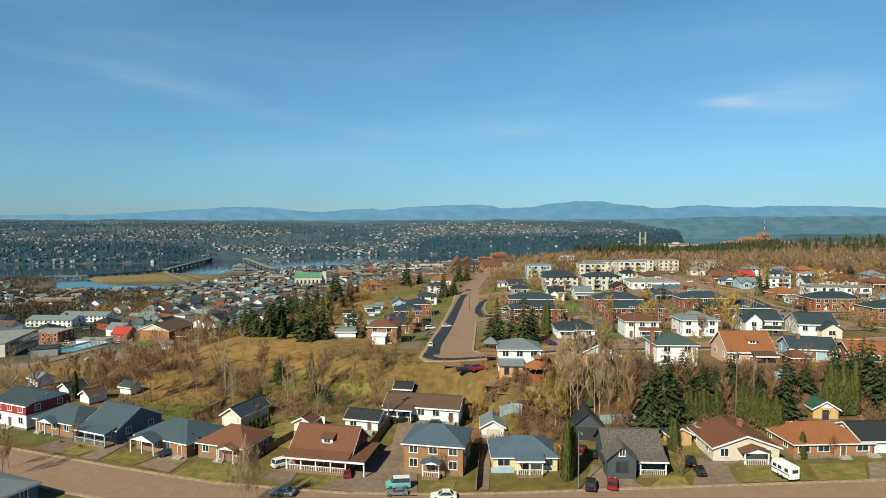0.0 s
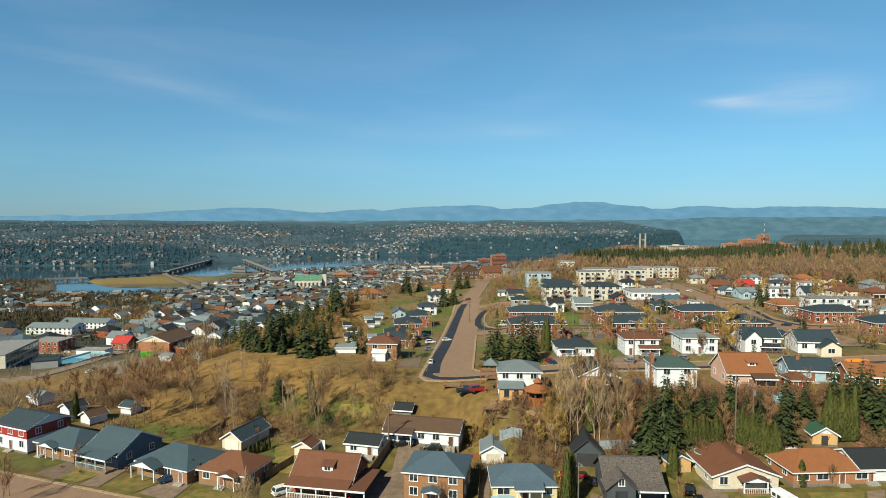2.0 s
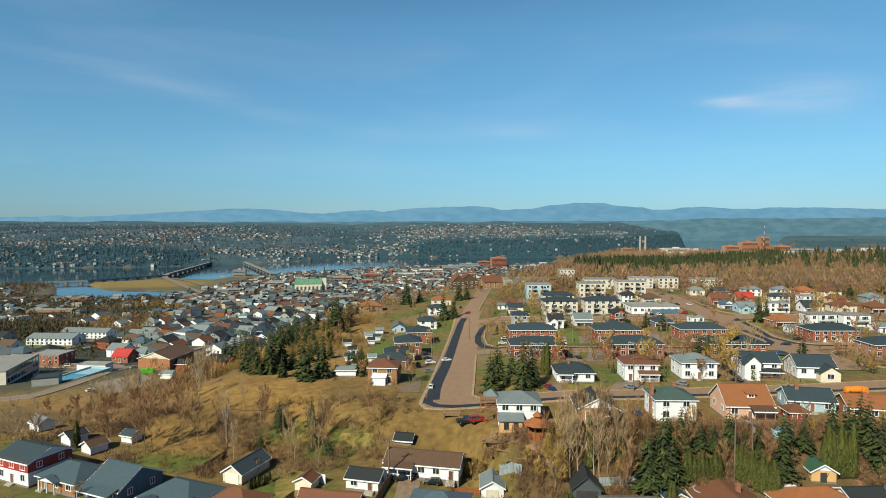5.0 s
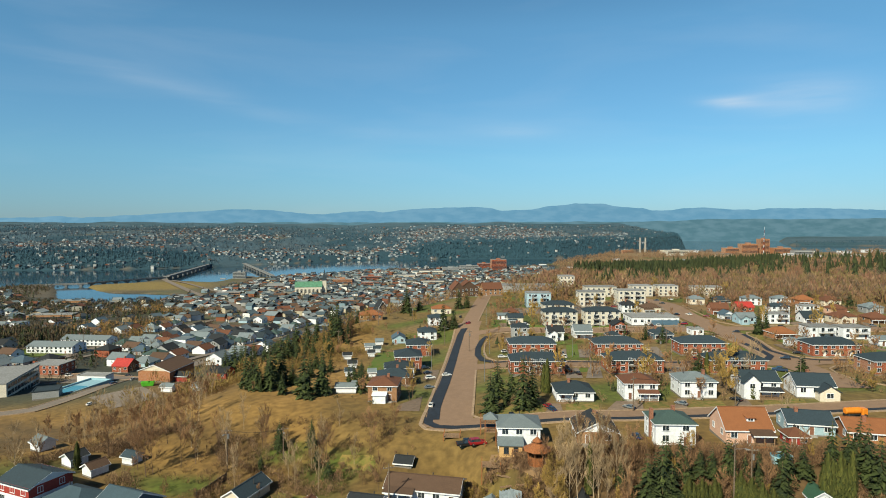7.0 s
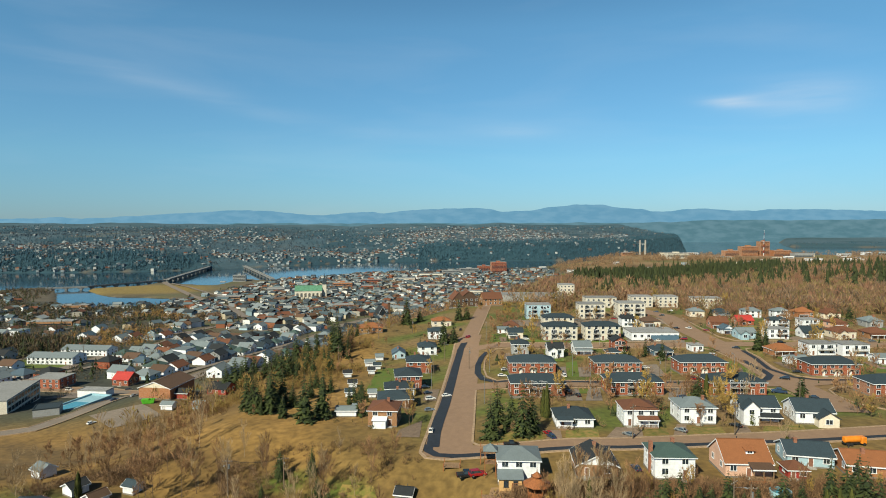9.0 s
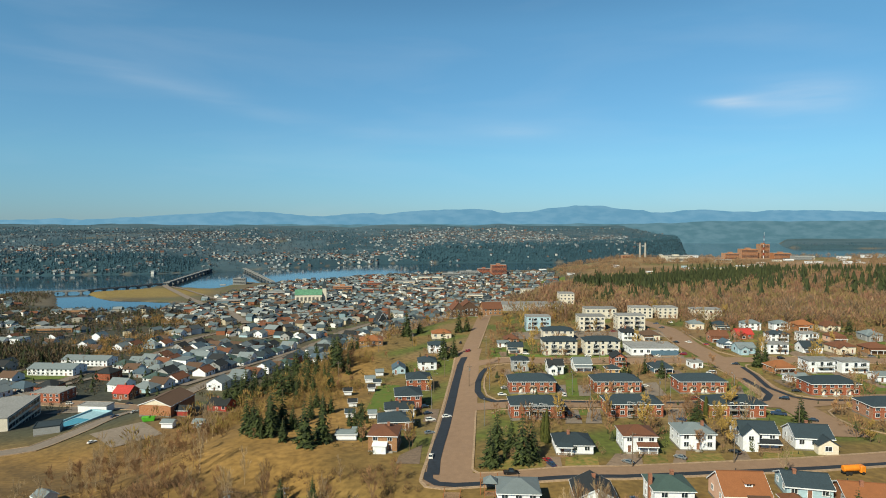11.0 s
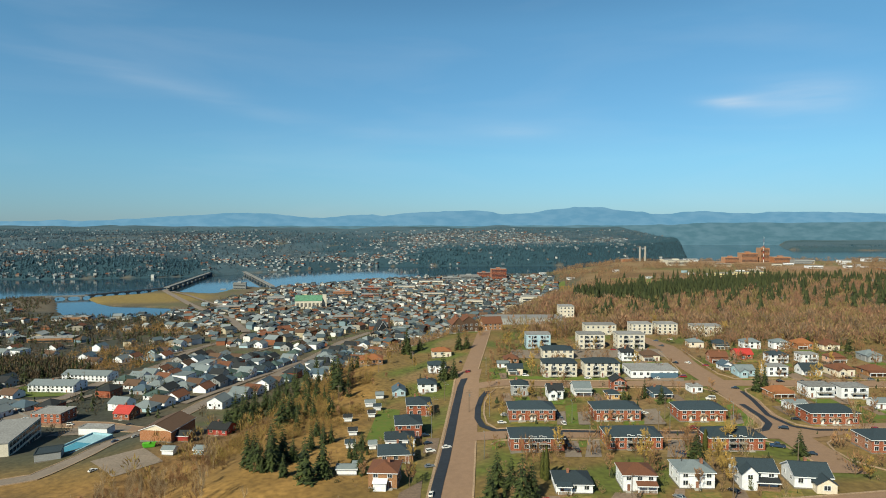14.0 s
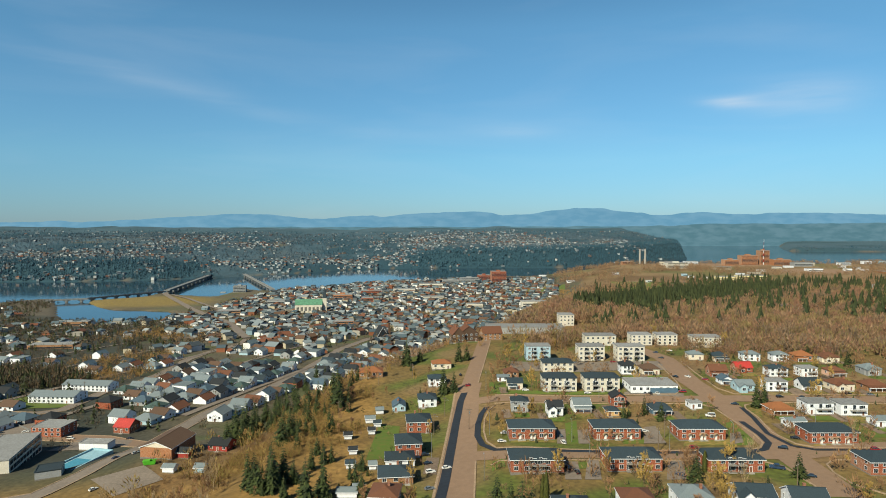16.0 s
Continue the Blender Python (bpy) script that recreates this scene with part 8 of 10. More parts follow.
BARE = [
    (23.6, 109.2, 9, 'birch'), (25.3, 109.5, 10, 'birch'), (23.0, 111.2, 9, 'birch'), (28.0, 109.0, 9, 'birch'), (29.0, 109.0, 8, 'birch'), (20.2, 110.2, 7, 'budding'),
    (21.3, 107.8, 6, 'budding'), (-34.0, 129.8, 8, 'birch'), (-32.3, 128.0, 7, 'birch'), (-27.8, 136.2, 8, 'birch'), (-29.1, 84.0, 8, 'birch'), (-27.6, 83.2, 8.5, 'birch'),
    (-30.0, 83.2, 8, 'birch'), (-26.6, 83.8, 7.5, 'birch'), (-27.9, 82.2, 8, 'birch'), (-26.9, 82.8, 8, 'birch'), (-67.1, 132.8, 10, 'bare'), (-66.0, 133.8, 9, 'bare'),
    (-70.8, 136.2, 9, 'bare'), (-81.0, 142.8, 8, 'bare'), (-67.1, 107.8, 3.5, 'bare'), (-0.4, 93.5, 4, 'bare'), (18.5, 93.2, 4.5, 'budding'), (36.9, 91.2, 4.5, 'bare'),
    (64.0, 96.5, 4, 'bare'), (-70.1, 93.5, 8, 'bare'), (-72.2, 97.8, 7, 'bare'), (57.2, 108.5, 8, 'bare'), (65.1, 108.8, 8, 'bare'), (-38.2, 121.2, 6, 'bare'),
    (-13.0, 119.5, 6, 'bare'), (4.1, 119.8, 5, 'budding'), (6.4, 119.8, 5, 'budding'), (-9.4, 167.0, 6, 'bare'), (81.3, 139.8, 8, 'birch'), (89.0, 173.5, 7, 'birch'),
    (69.1, 158.2, 5, 'bare'), (77.4, 168.2, 8, 'budding'), (91.5, 189.2, 8, 'budding'), (79.2, 190.0, 6, 'bare'), (60.6, 168.5, 6, 'bare'), (72.0, 190.2, 6, 'bare'),
    (47.7, 168.5, 5, 'bare'), (37.5, 251.0, 6, 'budding'), (94.1, 222.5, 7, 'bare'), (98.4, 189.2, 8, 'birch'), (102.3, 191.5, 7, 'birch'), (147.8, 212.2, 8, 'birch'),
    (156.1, 215.2, 8, 'bare'), (100.1, 251.5, 7, 'bare'), (108.9, 258.2, 6, 'bare'), (72.2, 387.0, 9, 'bare'), (74.2, 360.5, 8, 'bare'), (39.2, 354.5, 8, 'budding'),
    (32.4, 354.5, 8, 'bare'),
]
for k, (x, y, h, kind) in enumerate(BARE):
    tree(kind, x, y, h * (0.95 if y < 100 else 1.1), 101 * k, sx=0.8 if y > 100 else 0.7)

# yellowish bushes between the gardens and the terrace
for k, (x, y, h) in enumerate(((17.9, 109.5, 5), (20.3, 111.0, 5.5), (21.4, 108.5, 4.5), (5.2, 118.0, 4), (7.6, 117.0, 4.5), (12.9, 111.0, 3.5), (16.2, 112.0, 4), (19.5, 112.5, 4.5), (10.5, 114.5, 3), (-22.1, 125.5, 3.5), (-26.3, 131.5, 4), (-17.2, 125.0, 3.5), (-10.7, 133.0, 4), (-6.9, 134.5, 3.5), (-12.5, 139.5, 3.5))):
    tree('budding' if k < 9 else 'bare', x, y, h, 61 * k, sx=1.1)

BUILT = [(ob.matrix_world.translation.x, ob.matrix_world.translation.y) for ob in scene.objects if ob.type == "EMPTY" and ob.get("category", "") not in ("tree", "shrub", "")]
BUILT = np.array(BUILT)


def clear_of_houses(x, y, r=8.0):
    return np.min(np.hypot(BUILT[:, 0] - x, BUILT[:, 1] - y)) > r


def clear_of_roads(x, y, r):
    """For arrays: true where no main road of the valley is nearer than r."""
    x, y = np.atleast_1d(x), np.atleast_1d(y)
    ok = np.ones(len(x), bool)
    for c in ROADS:
        for k in range(0, len(x), 4000):
            b = slice(k, k + 4000)
            ok[b] &= np.min(np.hypot(x[b, None] - c[None, :, 0], y[b, None] - c[None, :, 1]), 1) > r
    return ok


def on_street(x, y):
    """True on or beside the upper streets and in the front yards."""
    main = abs(x - float(line(y, (140, 1), (160, 2.2), (210, 6), (288, 11.5), (350, 20), (411, 28), (480, 34)))) < 9.5 and y > 138
    cross = abs(y - float(line(x, (-5, 146), (44, 145), (95, 150), (165, 161)))) < 6.5 and x > -8
    row = abs(y - 211.5) < 6.5 and x > 5
    third = abs(y - 277) < 6 and 8 < x < 125
    curve = abs(x - float(line(y, (165, 110), (185, 112), (206, 119), (231, 122), (262, 125), (282, 121), (310, 121), (338, 125)))) < 9 and y > 170
    upper = abs(y - 277) < 5 and x > 118
    front = y < float(line(x, (-170, 145), (-83, 111), (-37, 96), (-15, 93), (80, 93)))
    return main or cross or row or third or curve or upper or front


def thicket(seed, n, x0, x1, y0, y1, kinds, heights, test=lambda x, y: True, gap=6.0):
    rng = random.Random(seed)
    made = 0
    for _ in range(n * 6):
        x, y = rng.uniform(x0, x1), rng.uniform(y0, y1)
        if made >= n:
            break
        if not clear_of_houses(x, y, gap) or on_street(x, y) or not test(x, y):
            continue
        kind = rng.choice(kinds)
        h = rng.uniform(*heights) * (0.28 if kind == "shrub" else 1.0)
        tree(kind, x, y, h, rng.uniform(0, 360), sx=rng.uniform(0.68, 0.95) if kind != "shrub" else 1.0)
        made += 1


thicket(1, 100, 30, 100, 105, 119, ("bare", "bare", "bare", "budding"), (3.2, 6.2), gap=5)
thicket(2, 24, 20, 34, 106, 117, ("birch", "birch", "bare"), (6, 9.5), gap=4)
thicket(3, 84, -112, -58, 128, 205, ("bare", "bare", "birch"), (5, 10.5), lambda x, y: x < -62 - 0.3 * (y - 150) or y < 140)
thicket(7, 165, 16, 250, 160, 400, ("bare", "bare", "budding", "bare"), (5.5, 11), gap=7.5)
thicket(8, 44, -60, 0, 165, 420, ("bare", "budding", "bare", "spruce"), (5, 9), gap=6)
thicket(10, 24, -60, -4, 122, 154, ("bare", "birch", "bare"), (5, 9.5), gap=7)
thicket(9, 22, -100, 80, 99, 112, ("shrub", "bare"), (3, 5), gap=8)
thicket(11, 26, -75, -28, 190, 330, ("spruce", "spruce", "bare"), (8, 12), lambda x, y: abs(x + line(y, (190, 58), (240, 56), (330, 56))) < 12)


# ---- cars ----
CARS_PARKED = [
    (-48.1, 103.5, 40, 'car_blue', 'sedan'), (-24.1, 88.0, 170, 'car_grey', 'sedan'), (-6.9, 90.5, 185, 'car_teal', 'van'),
    (-6.9, 88.0, 185, 'car_grey', 'sedan'), (-26.8, 98.8, 40, 'car_white', 'suv'), (25.7, 89.2, 74, 'car_red', 'sedan'),
    (22.4, 89.0, 76, 'car_black', 'suv'), (40.5, 92.8, 80, 'car_black', 'suv'), (40.7, 96.8, 70, 'car_black', 'sedan'),
    (0.1, 86.8, 180, 'car_white', 'sedan'), (-15.5, 95.0, 100, 'car_red', 'sedan'), (22.8, 103.0, 175, 'car_red', 'pickup'),
    (25.8, 101.0, 76, 'car_black', 'sedan'), (5.3, 131.8, 10, 'car_black', 'pickup'), (7.7, 131.0, 15, 'car_red', 'suv'),
    (-8.0, 115.5, 10, 'car_black', 'pickup'), (-5.5, 116.8, 10, 'car_black', 'suv'), (-2.1, 115.0, 175, 'car_black', 'suv'),
    (0.1, 116.0, 175, 'car_silver', 'sedan'), (-3.3, 162.0, 85, 'car_white', 'sedan'), (47.6, 151.0, 130, 'car_grey', 'sedan'),
    (62.2, 154.2, 135, 'car_grey', 'sedan'), (78.3, 157.8, 120, 'car_black', 'sedan'), (27.3, 153.0, 110, 'car_red', 'sedan'),
    (27.7, 150.5, 110, 'car_blue', 'sedan'), (-4.2, 198.0, 20, 'car_white', 'suv'), (-5.3, 206.5, 20, 'car_black', 'sedan'),
    (-6.6, 215.5, 20, 'car_black', 'suv'), (-4.2, 183.5, 15, 'car_grey', 'sedan'), (42.3, 129.0, 100, 'car_blue', 'sedan'),
    (12.1, 302.8, 90, 'car_red', 'sedan'), (17.1, 147.2, 0, 'car_black', 'pickup'), (24.1, 230.2, 5, 'car_white', 'sedan'),
    (22.1, 221.5, 5, 'car_white', 'sedan'), (42.5, 228.8, 95, 'car_blue', 'sedan'), (45.0, 224.5, 95, 'car_grey', 'sedan'),
    (44.5, 218.0, 95, 'car_white', 'suv'), (40.9, 192.8, 95, 'car_black', 'suv'), (43.2, 189.0, 95, 'car_black', 'sedan'),
    (128.4, 260.2, 160, 'car_black', 'sedan'), (120.7, 209.2, 160, 'car_black', 'suv'), (131.4, 220.0, 160, 'car_black', 'sedan'),
    (89.7, 210.5, 5, 'car_red', 'suv'), (110.9, 245.0, 170, 'car_white', 'van'), (108.6, 191.2, 160, 'car_blue', 'pickup'),
    (115.3, 184.2, 160, 'car_black', 'sedan'), (75.5, 186.5, 130, 'car_blue', 'sedan'), (74.3, 227.2, 100, 'car_grey', 'sedan'),
    (78.5, 230.0, 10, 'car_white', 'sedan'), (94.6, 278.2, 100, 'car_grey', 'sedan'), (96.9, 277.0, 100, 'car_black', 'sedan'),
    (100.1, 276.5, 100, 'car_white', 'sedan'), (112.5, 277.8, 170, 'car_red', 'suv'), (118.9, 303.2, 120, 'car_black', 'sedan'),
    (125.3, 303.2, 120, 'car_white', 'sedan'), (132.0, 298.0, 150, 'car_red', 'sedan'), (127.3, 346.2, 150, 'car_black', 'sedan'),
    (140.7, 368.5, 150, 'car_white', 'sedan'), (130.1, 363.2, 150, 'car_blue', 'sedan'), (153.8, 270.0, 5, 'car_black', 'suv'),
    (163.7, 269.2, 5, 'car_black', 'sedan'), (188.1, 275.0, 0, 'car_black', 'sedan'), (152.7, 207.8, 5, 'car_red', 'suv'),
    (13.3, 302.8, 80, 'car_red', 'sedan'), (9.6, 325.0, 80, 'car_black', 'sedan'), (-132.5, 253.8, 60, 'car_silver', 'sedan'),
    (-138.9, 249.8, 60, 'car_blue', 'sedan'), (-129.6, 217.5, 60, 'car_white', 'sedan'), (-188.0, 297.5, 5, 'car_white', 'van'),
    (-230.4, 324.2, 5, 'car_black', 'sedan'), (-219.0, 309.2, 30, 'car_white', 'sedan'), (-230.9, 307.2, 30, 'car_black', 'sedan'),
    (-157.2, 296.0, 5, 'car_black', 'sedan'), (-124.4, 334.0, 40, 'car_white', 'sedan'), (1.2, 201.0, 20, 'car_white', 'sedan'),
    (40.1, 287.5, 0, 'car_white', 'suv'), (69.0, 282.0, 0, 'car_white', 'sedan'), (197.4, 273.2, 0, 'car_grey', 'sedan'),
    (97.6, 340.2, 0, 'car_red', 'sedan'), (77.9, 346.2, 0, 'car_grey', 'sedan'), (63.6, 349.5, 0, 'car_black', 'sedan'),
]
for x, y, turn, paint, kind in CARS_PARKED:
    car(x, y, turn, paint, kind)


# ---- poles, lamps, wires ----
def utility_pole(x, y, h=10.0, yaw=0, lamp=False, transformer=True):
    ob = thing("utility_pole", pose(x, y, ground_z(x, y), 0, 0, yaw), "grey-brown wooden utility pole with a crossarm", "utility pole", "utility poles")
    part("pole", Shape().tube((0, 0, -1), (0, 0, h), 0.17, 0.11, 8), M["pole"], ob)
    part("crossarm", Shape().box(-1.2, 1.2, -0.06, 0.06, h - 0.9, h - 0.76), M["pole"], ob)
    for k in (-1.05, -0.4, 0.4, 1.05):
        part("insulator", Shape().tube((k, 0, h - 0.78), (k, 0, h - 0.58), 0.06, 0.04, 6), M["concrete"], ob)
    if transformer:
        part("transformer", Shape().tube((0.3, 0.1, h - 2.6), (0.3, 0.1, h - 1.6), 0.25, 0.25, 10), M["metal"], ob)
    if lamp:
        part("lamp_arm", Shape().tube((0, 0, h - 1.6), (0, -1.9, h - 1.0), 0.04, 0.03, 5), M["metal"], ob)
        part("lamp_head", Shape().soft_box(-0.14, 0.14, -2.5, -1.8, h - 1.08, h - 0.94), M["metal"], ob)
    return ob


def street_lamp(x, y, h=9.0, yaw=0):
    ob = thing("street_lamp", pose(x, y, ground_z(x, y), 0, 0, yaw), "slim pale steel street lamp beside the road", "street lamp", "street lamps")
    part("pole", Shape().tube((0, 0, -0.5), (0, 0, h), 0.11, 0.06, 8), M["metal"], ob)
    part("lamp_arm", Shape().tube((0, 0, h - 0.05), (0, -1.6, h + 0.25), 0.05, 0.04, 6), M["metal"], ob)
    part("lamp_head", Shape().soft_box(-0.15, 0.15, -2.2, -1.4, h + 0.18, h + 0.34), M["metal"], ob)
    return ob


def wires(a, b, ha, hb, n=3):
    """Thin sagging wires between two poles."""
    za, zb = ground_z(*a) + ha, ground_z(*b) + hb
    for k in range(n):
        s = Shape()
        off = (k - (n - 1) / 2) * 0.7
        pts = []
        for j in range(9):
            f = j / 8
            pts.append(Vector((a[0] + (b[0] - a[0]) * f + off, a[1] + (b[1] - a[1]) * f, za + (zb - za) * f - 3.2 * f * (1 - f))))
        for p, q in zip(pts, pts[1:]):
            s.tube(p, q, 0.018, 0.018, 3)
        tagged(new("wire", s.mesh("wire", M["tyre"])), "thin black overhead power wire between poles", "power wire", "overhead wires")


POLES = [(-49.5, 135.0, 10), (-10.5, 114.0, 9), (53.3, 107.5, 12.5), (56.6, 107.8, 11), (-37.6, 138.8, 8), (47.8, 148.5, 9), (74.7, 151.0, 9), (83.8, 223.0, 9), (0.8, 264.2, 9), (-16.9, 328.2, 8), (-33.9, 312.8, 8), (106.2, 176.0, 8), (10.6, 241.0, 9), (-46.9, 266.2, 8), (-3.7, 240.0, 9), (76.2, 208.5, 9), (-191.8, 276.0, 9), (-244.1, 403.0, 9)]
for k, (x, y, h) in enumerate(POLES):
    utility_pole(x, y, h, 20 * (k % 3), k % 2 == 0, k % 3 == 0)
LAMPS = [(20.4, 88.5, 9), (-4.1, 213.2, 8), (13.1, 187.0, 8), (49.4, 198.2, 8), (47.9, 219.2, 8), (21.2, 292.0, 8), (105.2, 213.8, 8), (18.2, 231.0, 8), (145.7, 230.8, 8), (80.1, 208.2, 8), (72.4, 274.5, 8)]
for x, y, h in LAMPS:
    street_lamp(x, y, h, 180 if y > 120 else 0)
for a, b in ((0, 4), (5, 6), (9, 8), (8, 10)):
    wires(POLES[a][:2], POLES[b][:2], POLES[a][2] - 0.6, POLES[b][2] - 0.6)


# ---- garden things ----
def fence(points, h, material, label, board=0.55, tilt=0.0):
    """A run of posts and boards along a line on the ground."""
    c = resample(points, 2.4)
    ob = thing("fence", pose(c[0][0], c[0][1], ground_z(*c[0])), label, "fence", "fences")
    z0 = ground_z(*c[0])
    for (x0, y0), (x1, y1) in zip(c, c[1:]):
        za, zb = ground_z(x0, y0) - z0, ground_z(x1, y1) - z0
        x, y = x0 - c[0][0], y0 - c[0][1]
        part("post", Shape().box(x - 0.06, x + 0.06, y - 0.06, y + 0.06, za - 0.5, za + h + 0.1), M[material], ob)
        ln = math.hypot(x1 - x0, y1 - y0)
        ux, uy = (x1 - x0) / ln, (y1 - y0) / ln
        n = max(1, int(ln / board))
        for k in range(n):
            f0, f1 = (k + 0.03) / n * ln, (k + 0.97) / n * ln
            zz = za + (zb - za) * k / n
            p = [(x + ux * f0, y + uy * f0), (x + ux * f1, y + uy * f1)]
            s = Shape()
            s.add([(p[0][0] + uy * 0.02, p[0][1] - ux * 0.02, zz), (p[1][0] + uy * 0.02, p[1][1] - ux * 0.02, zz), (p[1][0] + uy * 0.02, p[1][1] - ux * 0.02, zz + h), (p[0][0] + uy * 0.02, p[0][1] - ux * 0.02, zz + h),
                   (p[0][0] - uy * 0.02, p[0][1] + ux * 0.02, zz), (p[1][0] - uy * 0.02, p[1][1] + ux * 0.02, zz), (p[1][0] - uy * 0.02, p[1][1] + ux * 0.02, zz + h), (p[0][0] - uy * 0.02, p[0][1] + ux * 0.02, zz + h)],
                  [(0, 1, 2, 3), (7, 6, 5, 4), (0, 3, 7, 4), (1, 5, 6, 2), (3, 2, 6, 7)])
            part("board", s, M[material], ob)
    return ob


def round_pool(x, y, r, covered=False):
    ob = thing("swimming_pool", pose(x, y, ground_z(x, y)), "round above-ground garden pool, " + ("under a white winter cover" if covered else "filled with blue water"), "swimming pool", "garden pools")
    ring = Shape()
    n = 28
    for k in range(n):
        a, b = 2 * math.pi * k / n, 2 * math.pi * (k + 1) / n
        p = [(q * math.cos(t), q * math.sin(t)) for t in (a, b) for q in (r, r + 0.12)]
        ring.add([(*p[0], -0.6), (*p[2], -0.6), (*p[3], -0.6), (*p[1], -0.6), (*p[0], 1.3), (*p[2], 1.3), (*p[3], 1.3), (*p[1], 1.3)], [(4, 5, 6, 7), (2, 3, 7, 6), (0, 1, 5, 4)])
    part("pool_wall", ring, M["pool_wall"], ob)
    part("water", Shape().add([(r * math.cos(2 * math.pi * k / n), r * math.sin(2 * math.pi * k / n), 1.1 if not covered else 1.25) for k in range(n)], [tuple(range(n))]), M["cover" if covered else "pool_water"], ob)
    return ob


fence([(-10.3, 114.0), (-13.0, 104.8), (-15.9, 96.0)], 1.8, 'wood', 'weathered brown board fence beside the driveway')
fence([(-27.3, 118.2), (-23.1, 115.5)], 1.9, 'cover', 'white panel fence in the back garden')
fence([(28.6, 107.5), (35.5, 107.2)], 1.7, 'sheet', 'pale corrugated fence behind the charcoal house')
fence([(11.0, 114.2), (14.9, 110.8)], 2.2, 'sheet', 'blue-grey corrugated sheet fence on the bank')
fence([(1.7, 111.2), (7.1, 111.8)], 1.5, 'cedar_wood', 'brown board fence behind the brick house')
fence([(6.8, 107.0), (5.1, 89.0)], 1.5, 'wood', 'narrow board fence beside the yellow bungalow')
fence([(-51.2, 121.8), (-48.3, 131.5)], 1.6, 'trim_dark', 'dark board fence below the field')
fence([(-31.5, 104.5), (-28.1, 111.0)], 1.5, 'wood', 'grey-brown board fence of the back garden')
fence([(-216.7, 310.2), (-253.1, 337.2)], 1.2, 'metal', 'low steel fence round the parking yard')
for x, y, r, covered in [(47.2, 105.2, 2.1, False), (66.6, 115.8, 1.9, False), (61.2, 105.0, 2.4, True)]:
    round_pool(x, y, r, covered)

basin = thing('pool_basin', pose(-155.9, 252.0, ground_z(-155.9, 252.0) + 0.5, 0, 0, 77.3), 'half-empty rectangular public pool with pale blue concrete', 'swimming pool')
part('floor', Shape().box(-13, 13, -5, 5, -2.5, 0.1), M['pool_wall'], basin)
part('shallow_water', Shape().box(-12, 3, -4, 4, 0.1, 0.14), M['pool_water'], basin)
for s in (-1, 1):
    part('long_rim', Shape().box(-13.3, 13.3, s * 5.2 - 0.3, s * 5.2 + 0.3, -2.5, 0.8), M['pool_wall'], basin)
    part('short_rim', Shape().box(s * 13.2 - 0.3, s * 13.2 + 0.3, -4.9, 4.9, -2.5, 0.8), M['pool_wall'], basin)


# ---- gazebo and timber deck beside the tall white house ----
gazebo = thing('gazebo', pose(18.8, 117.5, ground_z(18.8, 117.5)), 'octagonal stained cedar gazebo with a two-tier roof', 'gazebo')
oct8 = [(math.cos(math.pi / 8 + k * math.pi / 4), math.sin(math.pi / 8 + k * math.pi / 4)) for k in range(8)]
for k, (cx, cy) in enumerate(oct8):
    nx, ny = oct8[(k + 1) % 8]
    part('post', Shape().box(2 * cx - 0.08, 2 * cx + 0.08, 2 * cy - 0.08, 2 * cy + 0.08, -1, 3.3), M['cedar_wood'], gazebo)
    part('panel', Shape().slab([(2 * cx, 2 * cy, 1.9), (2 * nx, 2 * ny, 1.9), (1.92 * nx, 1.92 * ny, 1.9), (1.92 * cx, 1.92 * cy, 1.9)], 2.9), M['cedar_wood'], gazebo)
    part('roof_panel', Shape().slab([(2.9 * cx, 2.9 * cy, 3.2), (2.9 * nx, 2.9 * ny, 3.2), (0.8 * nx, 0.8 * ny, 4.3), (0.8 * cx, 0.8 * cy, 4.3)], 0.1), M['cedar_wood'], gazebo)
    part('cupola_panel', Shape().slab([(1.0 * cx, 1.0 * cy, 4.8), (1.0 * nx, 1.0 * ny, 4.8), (0, 0, 5.7)], 0.1), M['cedar_wood'], gazebo)
part('cupola', Shape().tube((0, 0, 4.2), (0, 0, 4.85), 0.7, 0.7, 8), M['cedar_wood'], gazebo)
part('finial', Shape().tube((0, 0, 5.6), (0, 0, 6.6), 0.1, 0.03, 6), M['cedar_wood'], gazebo)
part('deck', Shape().tube((0, 0, -1.5), (0, 0, 0.15), 2.2, 2.2, 8), M['wood'], gazebo)


